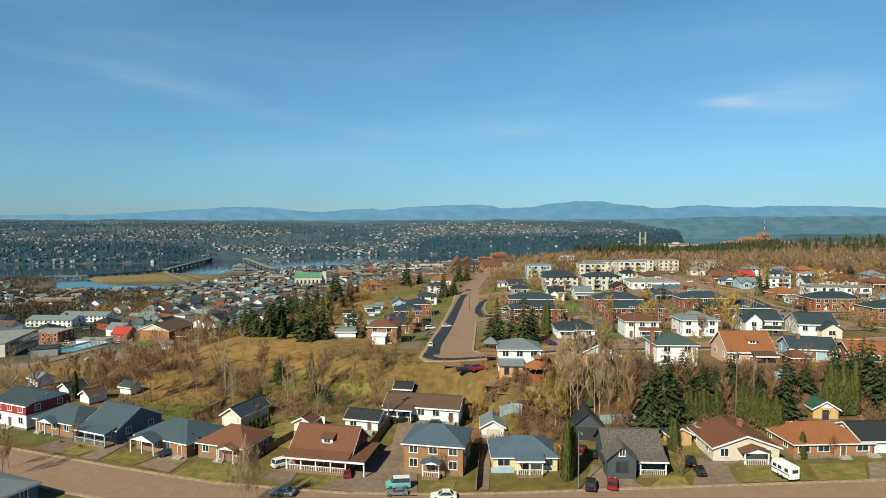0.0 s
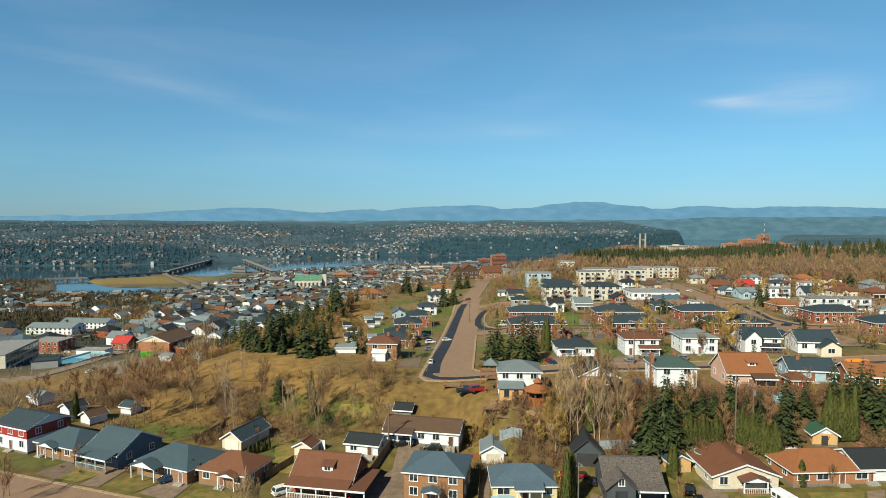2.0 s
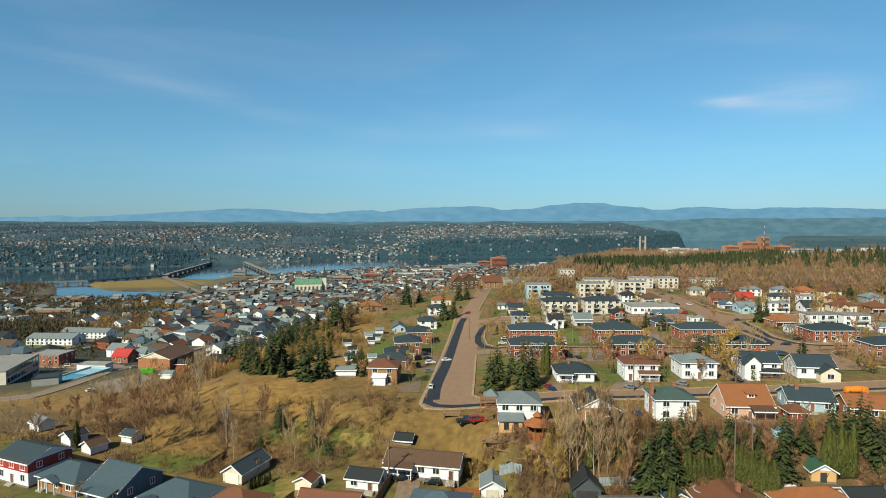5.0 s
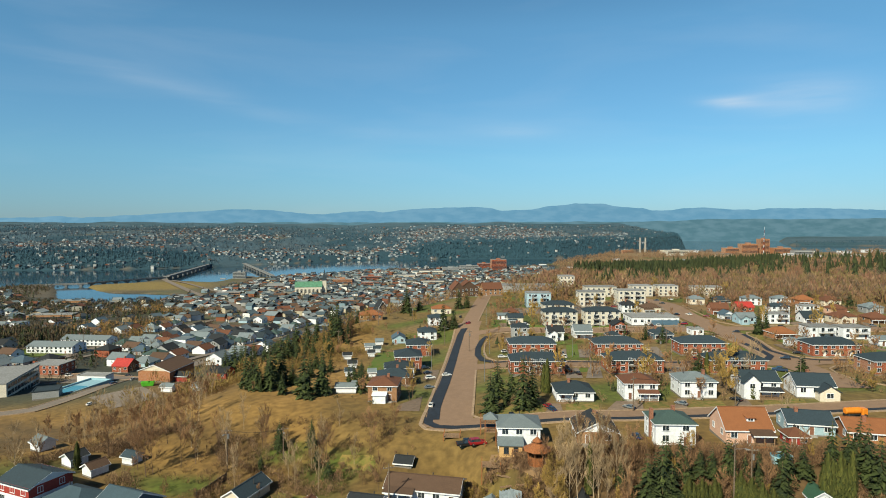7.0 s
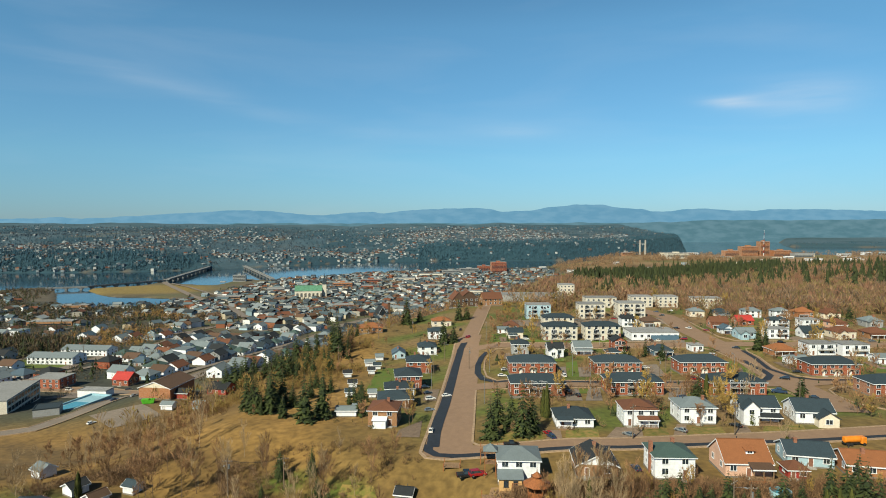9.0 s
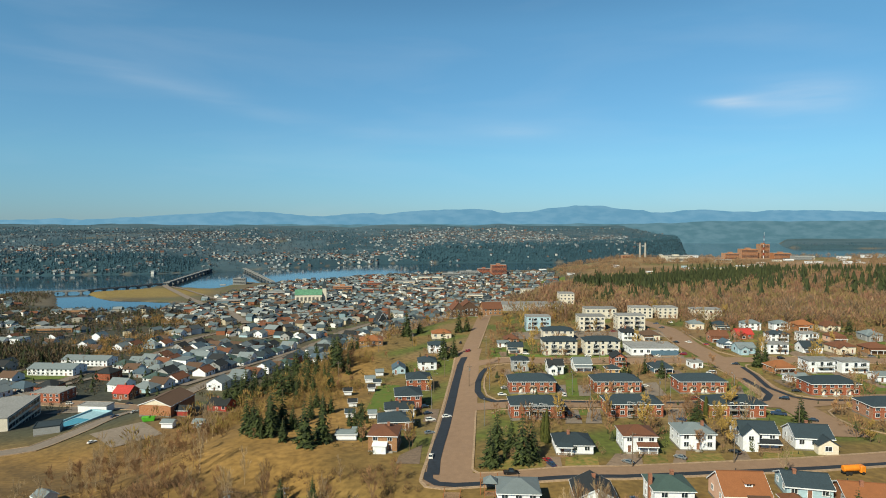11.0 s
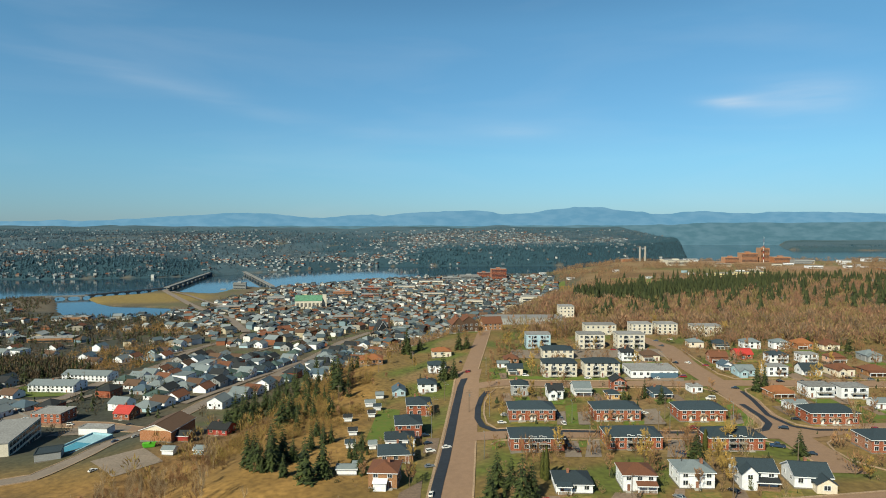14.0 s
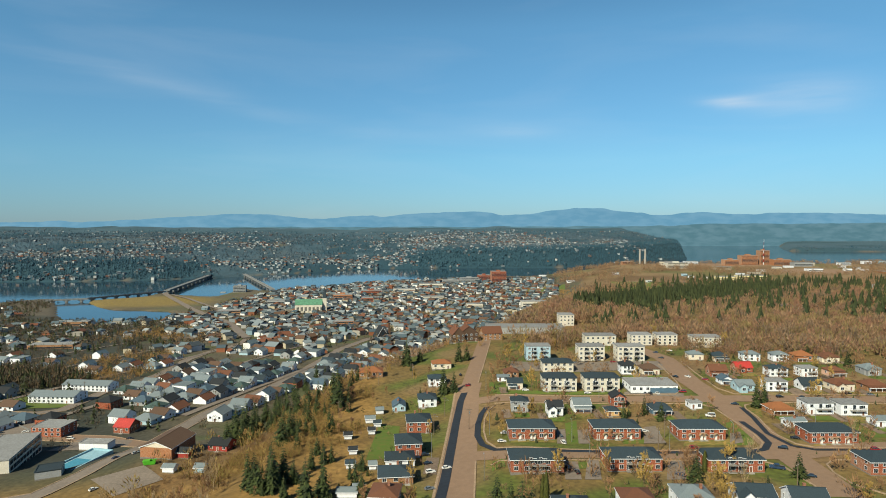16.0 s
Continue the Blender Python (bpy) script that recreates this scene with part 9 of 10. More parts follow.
def deck(x, y, yaw, w, d, h, label, rail=True, roof=False):
    ob = thing('timber_deck', pose(x, y, ground_z(x, y), 0, 0, yaw), label, 'deck', 'timber decks')
    for k in range(int(d / 0.3)):
        part('plank', Shape().box(-w / 2, w / 2, -d / 2 + 0.3 * k, -d / 2 + 0.3 * k + 0.27, h - 0.08, h), M['wood'], ob)
    for sx in (-1, 1):
        for sy in (-1, 1):
            part('post', Shape().box(sx * (w / 2 - 0.1) - 0.08, sx * (w / 2 - 0.1) + 0.08, sy * (d / 2 - 0.1) - 0.08, sy * (d / 2 - 0.1) + 0.08, -2.5, h + (3.0 if roof else 1.0)), M['cedar_wood'], ob)
    if rail:
        for sy in (-1,):
            for k in range(int(w / 0.4) + 1):
                part('baluster', Shape().box(-w / 2 + 0.4 * k, -w / 2 + 0.4 * k + 0.05, sy * d / 2 - 0.03, sy * d / 2 + 0.03, h, h + 0.95), M['cedar_wood'], ob)
            part('rail', Shape().box(-w / 2, w / 2, sy * d / 2 - 0.05, sy * d / 2 + 0.05, h + 0.95, h + 1.03), M['cedar_wood'], ob)
    if roof:
        x0, y0 = w / 2 + 0.3, d / 2 + 0.3
        part('roof', Shape().slab([(-x0, -y0, h + 2.9), (x0, -y0, h + 2.9), (0, 0, h + 4.2)], 0.1).slab([(x0, -y0, h + 2.9), (x0, y0, h + 2.9), (0, 0, h + 4.2)], 0.1).slab([(x0, y0, h + 2.9), (-x0, y0, h + 2.9), (0, 0, h + 4.2)], 0.1)
             .slab([(-x0, y0, h + 2.9), (-x0, -y0, h + 2.9), (0, 0, h + 4.2)], 0.1), M['r_grey'], ob)
    return ob


deck(16.0, 121.8, -4, 3.5, 2.5, 1.0, 'stained timber deck between annex and gazebo', True, False)
deck(10.9, 139.0, -4, 4.2, 4, 2.6, 'raised cedar deck beside the tall white house', True, False)
deck(10.5, 130.5, -4, 2.6, 2.4, 3.2, 'raised cedar lookout with pointed grey roof', True, True)
deck(9.9, 121.0, -4, 4, 3, 1.2, 'weathered timber platform on the bank', False, False)
deck(2.1, 138.0, -4, 4, 3, 0.3, 'low timber platform at the street corner', False, False)
deck(63.8, 119.2, -4, 4.2, 2.6, 1.0, 'grey timber deck behind the pink house', True, False)

for k, (x, y) in enumerate([(12.4, 116.8), (16.3, 113.2), (13.2, 114.2), (18.1, 114.0), (19.9, 115.0), (9.8, 119.2)]):
    heap = thing('timber_beam', pose(x, y, ground_z(x, y) + 0.15, 4, -6 + 3 * k, 25 * k - 40), 'loose weathered timber beam lying on bare earth', 'timber', 'loose timber')
    part('beam', Shape().box(-2.2, 2.2, -0.12, 0.12, -0.1, 0.12), M['wood'], heap)
    part('cross_beam', Shape().box(-0.9, 1.1, 0.2, 0.42, -0.08, 0.12), M['wood'], heap)

# ---- orange tank truck, camper trailer, skip ----
truck = thing('tank_truck', pose(100.3, 144.0, ground_z(100.3, 144.0) + 0.1, 0, 0, 6) @ Matrix.Scale(0.76, 4), 'orange tank truck parked at the kerb', 'truck')
part('tank', Shape().tube((-3.2, 0, 1.95), (1.6, 0, 1.95), 1.05, 1.05, 16).tube((-3.45, 0, 1.95), (-3.2, 0, 1.95), 0.7, 1.05, 16), M['orange_paint'], truck)
part('chassis', Shape().box(-3.4, 3.6, -0.5, 0.5, 0.6, 0.95), M['tyre'], truck)
cab = part('cab', Shape().soft_box(2.0, 3.9, -1.15, 1.15, 0.7, 2.7, 0.2), M['orange_paint'], truck)
part('windscreen', Shape().box(3.86, 3.93, -0.95, 0.95, 1.7, 2.4), M['glass'], cab)
for sx in (-2.6, -1.4, 2.9):
    for sy in (-1.05, 1.05):
        part('wheel', Shape().tube((sx, sy - 0.15, 0.5), (sx, sy + 0.15, 0.5), 0.5, 0.5, 14), M['tyre'], truck)

camper = thing('camper_trailer', pose(52.7, 90.5, ground_z(52.7, 90.5) + 0.1, 0, 0, 102) @ Matrix.Scale(0.84, 4), 'white camper trailer parked on the lawn', 'camper trailer')
part('body', Shape().soft_box(-2.3, 2.3, -1.1, 1.1, 0.55, 2.75, 0.18), M['trim'], camper)
part('stripe', Shape().box(-2.15, 2.15, -1.12, 1.12, 1.2, 1.4), M['car_grey'], camper)
part('roof_unit', Shape().soft_box(-0.6, 0.6, -0.5, 0.5, 2.75, 3.0, 0.08), M['trim'], camper)
for k in (-1.4, 0.2, 1.4):
    part('window', Shape().box(k - 0.45, k + 0.4, -1.13, 1.13, 1.65, 2.25), M['glass'], camper)
part('end_window', Shape().box(-2.32, 2.32, -0.6, 0.6, 1.65, 2.25), M['glass'], camper)
for sx in (-0.4, 0.5):
    for sy in (-1.0, 1.0):
        part('wheel', Shape().tube((sx, sy - 0.12, 0.36), (sx, sy + 0.12, 0.36), 0.36, 0.36, 12), M['tyre'], camper)
part('tow_bar', Shape().tube((2.3, 0, 0.6), (3.4, 0, 0.55), 0.07, 0.05, 6), M['tyre'], camper)

skip = thing('skip', pose(-118.4, 237.5, ground_z(-118.4, 237.5), 0, 0, 15), 'bright green steel waste skip beside the brick hall', 'skip')
part('bin', Shape().add([(-2, -0.9, 0.1), (2, -0.9, 0.1), (2, 0.9, 0.1), (-2, 0.9, 0.1), (-2.5, -1.1, 1.7), (2.5, -1.1, 1.7), (2.5, 1.1, 1.7), (-2.5, 1.1, 1.7)],
                        [(3, 2, 1, 0), (0, 1, 5, 4), (1, 2, 6, 5), (2, 3, 7, 6), (3, 0, 4, 7)]), M['bin_green'], skip)
part('lid', Shape().box(-2.5, 0.2, -1.1, 1.1, 1.7, 1.8), M['bin_green'], skip)


# ---- the valley town: rows of small houses along slanting streets ----
town_kinds = []
for k, (wall, roof, kind, h, w, d) in enumerate((("white", "r_grey", "gable_x", 3.2, 9, 8), ("white", "r_grey", "gable_y", 4.6, 8, 9), ("grey", "r_blue", "hip", 3.0, 10, 8), ("white", "r_brown", "gable_x", 3.0, 9, 8),
                                                 ("brick_red", "r_dark", "hip", 4.8, 9, 9), ("white", "r_grey", "flat", 5.2, 9, 10), ("lightblue", "r_slate", "gable_y", 3.4, 8, 9), ("white", "r_rust", "gable_x", 3.2, 9, 8),
                                                 ("lightblue", "r_grey", "hip", 3.0, 10, 8), ("white", "r_blue", "gable_x", 4.8, 9, 8), ("grey", "r_dark", "gable_y", 4.6, 8, 9), ("white", "r_teal", "hip", 3.0, 9, 9))):
    names = {"white": "white sided", "grey": "grey sided", "cream": "cream", "brick_red": "red brick", "lightblue": "pale blue", "tan": "tan"}[wall]
    tops = {"r_slate": "slate", "r_grey": "pale grey", "r_blue": "blue-grey", "r_brown": "brown", "r_dark": "dark", "r_rust": "rust", "r_teal": "grey-green"}[roof]
    town_kinds.append((wall, roof, kind, h, w, d, f"small {names} valley house with {tops} roof"))
T_DIR = Vector((0.2, 0.98)).normalized()
T_SIDE = Vector((T_DIR.y, -T_DIR.x))
rng = random.Random(42)
lots = []
for street_no in range(-37, 28):
    for along in range(-22, 114):
        for sd in (-1, 1):
            u, v = along * 13.4 + rng.uniform(-1.6, 1.6), street_no * 34.5 + sd * 9.6 + rng.uniform(-1.6, 1.6)
            p = Vector((-160, 300)) + T_DIR * u + T_SIDE * v
            x, y = p
            rim = float(line(y, (250, -135), (300, -112), (400, -92), (450, -66), (520, -20), (600, 20), (900, 170), (1100, 230), (1600, 300)))
            shore = float(line(x, (-1800, 1130), (-790, 1130), (-730, 1020), (-690, 930), (-600, 905), (-480, 980), (-430, 1230), (-380, 1430), (-200, 1640), (200, 1730)))
            if y < 285 or y > shore or x > rim - 8 or abs(x) > 0.8 * y + 20 or rng.random() < (0.06 if y < 520 else 0.3):
                continue
            if not clear_of_houses(x, y, 13 if y < 420 else 10) or not clear_of_roads(x, y, 10.5)[0]:
                continue
            if x < -0.42 * y - 40 and rng.random() < 0.68:
                continue
            in_grove = math.exp(-(((x + 345) / 62) ** 2 + ((y - 690) / 55) ** 2)) + math.exp(-(((x + 470) / 130) ** 2 + ((y - 840) / 60) ** 2)) + math.exp(-(((x + 190) / 40) ** 2 + ((y - 560) / 30) ** 2))
            if in_grove > 0.35:
                continue
            green = math.exp(-(((x + 300) / 34) ** 2 + ((y - 440) / 26) ** 2)) + math.exp(-(((x + 345) / 50) ** 2 + ((y - 470) / 30) ** 2))
            if green > 0.4 or ((x - 150) / 75) ** 2 + ((y - 930) / 70) ** 2 < 1:
                continue
            lots.append((x, y, rng.choice((0, 90)) + rng.uniform(-4, 4) - 11.5, rng.randrange(12)))
lots.sort(key=lambda r: r[1])
FINE = 165
models = {}


def valley_house(k, m):
    """A plain small house: walls, roof, a door and three windows."""
    wall, roof, kind, h, w, d, label = town_kinds[k]
    w, d, rise = w * 1.16, d * 1.16, 2.7 if kind != "flat" else 0.3
    ob = thing("valley_house", m, label, "house", "valley houses")
    part("wall", wall_shape(kind, w, d, h, rise), M[wall], ob)
    part("roof", roof_shape(kind, w, d, h, rise), M[roof], ob)
    for x in (-0.3, 0.3):
        part("window", Shape().box(x * w - 0.6, x * w + 0.6, -d / 2 - 0.06, -d / 2 + 0.05, h * 0.45, h * 0.45 + 1.2), M["glass"], ob)
    part("side_window", Shape().box(w / 2 - 0.05, w / 2 + 0.06, -0.6, 0.6, h * 0.45, h * 0.45 + 1.2), M["glass"], ob)
    part("door", Shape().box(-0.5, 0.5, -d / 2 - 0.06, -d / 2 + 0.05, 0.1, 2.1), M["door"], ob)
    return ob


for x, y, turn, k in lots[:FINE]:
    m = pose(x, y, ground_z(x, y), 0, 0, turn)
    if k not in models:
        models[k] = valley_house(k, m)
    else:
        copy_thing(models[k], m)


def tri_shape(s):
    t = Shape()
    t.v = list(s.v)
    for f in s.f:
        t.f += [(f[0], f[i], f[i + 1]) for i in range(1, len(f) - 1)]
    return t


def unit(s, w=9.0):
    t = tri_shape(s)
    t.v = [(x / w, y / w, z / w) for x, y, z in t.v]
    return t


def far_houses(name, places, label, walls, roofs):
    """Distant houses in one mesh for walls and one for roofs."""
    kinds = ("gable_x", "gable_y", "hip", "gable_x")
    hs = (3.2, 4.8, 3.0, 5.0)
    base = scatter_mesh(name, [unit(Shape().box(-4.5, 4.5, -4, 4, -2, h)) for h in hs], places, walls, 9)
    tagged(base, label, "house", kind="stuff")
    tops = scatter_mesh("roof", [unit(roof_shape(k, 9, 8, h, 2.2)) for k, h in zip(kinds, hs)], places, roofs, 9)
    tops.parent = base
    tops["kind"] = "stuff"
    return base


walls_far = island_mat("mixed_house_walls", [(0.74, 0.75, 0.76), (0.45, 0.46, 0.46), (0.56, 0.5, 0.38), (0.25, 0.28, 0.31), (0.32, 0.12, 0.06), (0.66, 0.68, 0.7), (0.4, 0.38, 0.34), (0.22, 0.33, 0.4), (0.7, 0.72, 0.73)])
roofs_far = island_mat("mixed_house_roofs", [(0.05, 0.07, 0.09), (0.1, 0.15, 0.185), (0.24, 0.29, 0.325), (0.14, 0.08, 0.05), (0.035, 0.05, 0.062), (0.2, 0.075, 0.04), (0.15, 0.2, 0.225), (0.07, 0.11, 0.14), (0.34, 0.38, 0.4)])
rest = np.array([(x, y, ground_z(x, y), rng.uniform(8.5, 12.5)) for x, y, *_ in lots[FINE:]])
far_houses("valley_town", rest, "hundreds of small houses with grey and brown roofs filling the valley", walls_far, roofs_far)

# streets of the valley town
for n, street_no in enumerate(range(-26, 21, 2)):
    pts = []
    for along in range(0, 60):
        p = Vector((-160, 300)) + T_DIR * along * 22 + T_SIDE * (street_no * 34.5)
        rim = float(line(p.y, (250, -140), (300, -112), (400, -92), (450, -66), (520, -20), (600, 20), (900, 170), (1600, 300)))
        shore = float(line(p.x, (-1800, 1130), (-790, 1130), (-730, 1020), (-690, 930), (-600, 905), (-480, 980), (-430, 1230), (-380, 1430), (-200, 1640), (200, 1730)))
        if 330 < p.y < shore and p.x < rim - 5 and abs(p.x) < 0.85 * p.y:
            pts.append((p.x, p.y))
    if len(pts) > 3:
        street("road_town", pts, 5.0, "narrow grey brown street of the valley town", "asphalt_grey", 0.5, kerbs=(0, 0), step=11)

# ---- woods and single far trees ----
gen = np.random.default_rng(7)


def sample(n, x0, x1, y0, y1, keep, h0, h1):
    x, y = gen.uniform(x0, x1, n), gen.uniform(y0, y1, n)
    ok = keep(x, y) & (np.abs(x) < 0.82 * y + 40)
    x, y = x[ok], y[ok]
    return np.stack([x, y, height(x, y) - 0.2, gen.uniform(h0, h1, len(x))], -1)


hill_edge = lambda y: line(y, (385, 60), (600, 70), (900, 190), (1300, 270), (1700, 330))
bald = lambda x, y: (1.5 * np.exp(-(((x - 150) / 62) ** 2 + ((y - 935) / 55) ** 2)) + np.exp(-(((x - 430) / 190) ** 2 + ((y - 1180) / 80) ** 2)) + np.exp(-(((x - 640) / 170) ** 2 + ((y - 1210) / 85) ** 2))
                     + np.exp(-(((x - 880) / 105) ** 2 + ((y - 1440) / 75) ** 2)) + np.exp(-(((x - 800) / 165) ** 2 + ((y - 1640) / 90) ** 2)) + 0.5 * smooth(2.5 * ripple(x, y, 74, 0.6) - 1.2))
band = lambda x, y: (y > 590 + 45 * np.sin(x / 33) + 25 * np.sin(x / 12)) & (y < 750 + 55 * np.sin(x / 41)) & (x > 0.255 * y + 25 * np.sin(y / 21)) & (x < 0.53 * y + 35 * np.sin(y / 27))
stand = lambda x, y: 0.7 + 0.6 * ripple(x, y, 31, 1.1) + 0.4 * ripple(x, y, 13, 2.3)
in_view = lambda x, y: ~((x > 22) & (x < 108) & (y > 424) & (y < 474)) & ~((x > 84) & (x < 124) & (y > 462) & (y < 506)) & ~((x > -92) & (x < -44) & (y > 520) & (y < 572))
near_houses = lambda x, y: in_view(x, y) & np.array([clear_of_houses(a, b, 11) for a, b in zip(x, y)], bool)
tufts = [coarse_proto(s, 72, 0.55, 0.6) for s in range(6)]
wood_tufts = [coarse_proto(s, 44, 0.7, 0.62) for s in range(50, 55)]
thin_tufts = [coarse_proto(s, 20, 2.1) for s in range(20, 25)]
dry_scrub = island_mat('dry_scrub_twigs', [(0.27, 0.15, 0.065), (0.19, 0.105, 0.05), (0.34, 0.21, 0.09), (0.14, 0.085, 0.045)], 0.95)
fine_bushes = [coarse_proto(s, 64, 0.45, 0.8) for s in range(40, 45)]
cones = [cone_proto(s) for s in range(4)]
low_cones = [cone_proto(s, 3, 4) for s in range(4, 8)]
brown_wood = island_mat("bare_wood_twigs", [(0.33, 0.195, 0.11), (0.39, 0.245, 0.135), (0.24, 0.145, 0.085), (0.45, 0.29, 0.165), (0.15, 0.1, 0.062)], 0.95)
valley_twigs = island_mat("valley_tree_twigs", [(0.11, 0.08, 0.05), (0.17, 0.11, 0.058), (0.07, 0.064, 0.05), (0.2, 0.135, 0.065), (0.05, 0.055, 0.046)], 0.95)
green_wood = island_mat("conifer_needles", [(0.02, 0.035, 0.012), (0.035, 0.052, 0.016), (0.055, 0.07, 0.022)], 0.95)
# needles and twigs with distance haze painted in as blue
hazed_wood = island_mat("hazed_conifer_needles", [(0.02, 0.078, 0.13), (0.032, 0.102, 0.155), (0.046, 0.124, 0.178)], 0.95)
hazed_twigs = island_mat("hazed_bare_twigs", [(0.06, 0.122, 0.178), (0.086, 0.15, 0.205), (0.044, 0.1, 0.15), (0.12, 0.15, 0.17)], 0.95)

a = sample(36000, 20, 1500, 385, 1900, lambda x, y: (x > hill_edge(y) + 18 * np.sin(y / 40)) & (bald(x, y) < 0.28) & ~(band(x, y) & (stand(x, y) > 0.45) & (gen.random(len(x)) < 0.85)) 
             , 6, 17)
a = a[near_houses(a[:, 0], a[:, 1])]
front = sample(30000, 40, 420, 350, 640, lambda x, y: (x > hill_edge(y) - 8) & ((y > 402) | (x > 150)) & (gen.random(len(x)) < 0.62) & ~(band(x, y) & (stand(x, y) > 0.5)) & (grain(x, y, 24, 5.2, 2) > 0.3), 4, 14)
front = front[near_houses(front[:, 0], front[:, 1])][:5600]
near_a = a[a[:, 1] < 760]
tints = (("red_brown", [(0.31, 0.16, 0.1), (0.36, 0.19, 0.12), (0.26, 0.135, 0.085)]), ("tan", [(0.36, 0.22, 0.125), (0.4, 0.25, 0.145), (0.3, 0.18, 0.105)]),
         ("grey_brown", [(0.22, 0.15, 0.1), (0.26, 0.18, 0.12), (0.17, 0.12, 0.08)]), ("olive", [(0.27, 0.2, 0.08), (0.32, 0.235, 0.1), (0.22, 0.165, 0.065)]))
for k, (tint, cols) in enumerate(tints):
    twigs = island_mat(tint + "_wood_twigs", cols, 0.95)
    tagged(scatter_mesh("bare_woods", tufts, near_a[k::4], twigs, 3 + k), f"leafless {tint.replace('_', ' ')} woodland on the hill", "woods", kind="stuff")
    tagged(scatter_mesh("young_bare_woods", wood_tufts, front[k::4], twigs, 13 + k), f"dense young leafless {tint.replace('_', ' ')} trees behind the apartment blocks", "woods", kind="stuff")
tagged(scatter_mesh("far_bare_woods", wood_tufts, a[(a[:, 1] >= 760) & (grain(a[:, 0], a[:, 1], 90, 6.1, 2) > line(a[:, 1], (800, 0.3), (1050, 0.43)))][::2] * np.array((1, 1, 1, 1.1)), brown_wood), "leafless brown woodland further along the hill", "woods", kind="stuff")
b = sample(60000, 60, 800, 450, 1100, lambda x, y: (band(x, y) & (gen.random(len(x)) < stand(x, y))) | ((x > 230) & (x > 0.5 * y) & (y > 430) & (stand(x + 40, y) > 1.1) & (gen.random(len(x)) < 0.07)) | ((x > 0.25 * y) & (y > 420) & (gen.random(len(x)) < np.where(y < 640, 0.022, 0.014))), 9, 22)
tagged(scatter_mesh("conifer_woods", cones, b, green_wood), "dark green band of conifers on the hill", "woods", kind="stuff")
# slope left of the main street, then trees between the valley houses
c = sample(8000, -140, 260, 330, 900, lambda x, y: (np.abs(x - line(y, (330, -62), (400, -45), (450, -10), (520, 30), (600, 65), (900, 215))) < line(y, (330, 26), (450, 50), (600, 60), (900, 70))), 5, 9)
c = c[near_houses(c[:, 0], c[:, 1]) & clear_of_roads(c[:, 0], c[:, 1], 8)]
tagged(scatter_mesh("hillside_trees", wood_tufts, c, brown_wood), "leafless orange brown trees on the slope above the valley", "woods", kind="stuff")
keep_town = lambda x, y: (x < line(y, (285, -100), (450, -60), (600, 30), (900, 180), (1700, 320))) & (y < line(x, (-1800, 1225), (-790, 1225), (-730, 1090), (-690, 985), (-600, 970), (-480, 1035), (-430, 1260), (-380, 1450), (-200, 1660), (200, 1750)))
d = sample(19000, -1300, 330, 270, 1750, keep_town, 4, 8.5)
groves = np.exp(-(((d[:, 0] + 345) / 62) ** 2 + ((d[:, 1] - 690) / 55) ** 2)) + np.exp(-(((d[:, 0] + 470) / 130) ** 2 + ((d[:, 1] - 840) / 60) ** 2)) + (d[:, 0] < -0.45 * d[:, 1]) * 0.7
d = d[(gen.random(len(d)) < 0.42 + groves) & clear_of_roads(d[:, 0], d[:, 1], 9)]
d = d[[clear_of_houses(x, y, 9) or y > 500 for x, y in d[:, :2]]]
tagged(scatter_mesh("valley_trees", wood_tufts, d[d[:, 1] < 640], valley_twigs), "leafless brown trees between the valley houses", "trees", kind="stuff")
tagged(scatter_mesh("far_valley_trees", thin_tufts, d[d[:, 1] >= 640], valley_twigs), "leafless brown trees between the further valley houses", "trees", kind="stuff")
gr = sample(40000, -420, 260, 400, 1400, lambda x, y: (np.exp(-(((x + 280) / 40) ** 2 + ((y - 550) / 45) ** 2)) + np.exp(-(((x + 250) / 60) ** 2 + ((y - 470) / 22) ** 2)) + np.exp(-(((x + 355) / 70) ** 2 + ((y - 760) / 60) ** 2))
            + np.exp(-(((x + 94) / 40) ** 2 + ((y - 865) / 40) ** 2)) + 0.3 * (ripple(x, y, 37, 2.0) > 0.1) * (x > -130)) > gen.random(len(x)) * 1.5 + 0.08, 4, 9)
gold_wood = island_mat("golden_valley_twigs", [(0.46, 0.245, 0.085), (0.37, 0.19, 0.07), (0.52, 0.3, 0.1), (0.28, 0.16, 0.065), (0.33, 0.23, 0.065)], 0.95)
tagged(scatter_mesh("valley_groves", wood_tufts, gr[clear_of_roads(gr[:, 0], gr[:, 1], 9)][:3400], gold_wood), "golden brown groves in the valley town", "trees", kind="stuff")
e = sample(5600, -1300, 200, 300, 1300, lambda x, y: keep_town(x, y) & ((x < -0.47 * y) | (gen.random(len(x)) < 0.35)) & clear_of_roads(x, y, 9), 4, 10)
dark_grove = sample(5000, -420, -250, 400, 520, lambda x, y: np.exp(-(((x + 300) / 34) ** 2 + ((y - 440) / 26) ** 2)) + np.exp(-(((x + 345) / 50) ** 2 + ((y - 470) / 30) ** 2)) > 0.35 + 0.4 * gen.random(len(x)), 6, 12)
tagged(scatter_mesh("grove_conifers", cones, dark_grove[:260] * np.array((1, 1, 1, 0.85)), green_wood), "dark evergreen grove beside the long low halls", "trees", kind="stuff")
tagged(scatter_mesh("grove_bare_trees", wood_tufts, dark_grove[260:620], valley_twigs), "dark leafless trees in the grove beside the halls", "trees", kind="stuff")
tagged(scatter_mesh("valley_conifers", low_cones, e, green_wood), "dark conifers between the valley houses", "trees", kind="stuff")
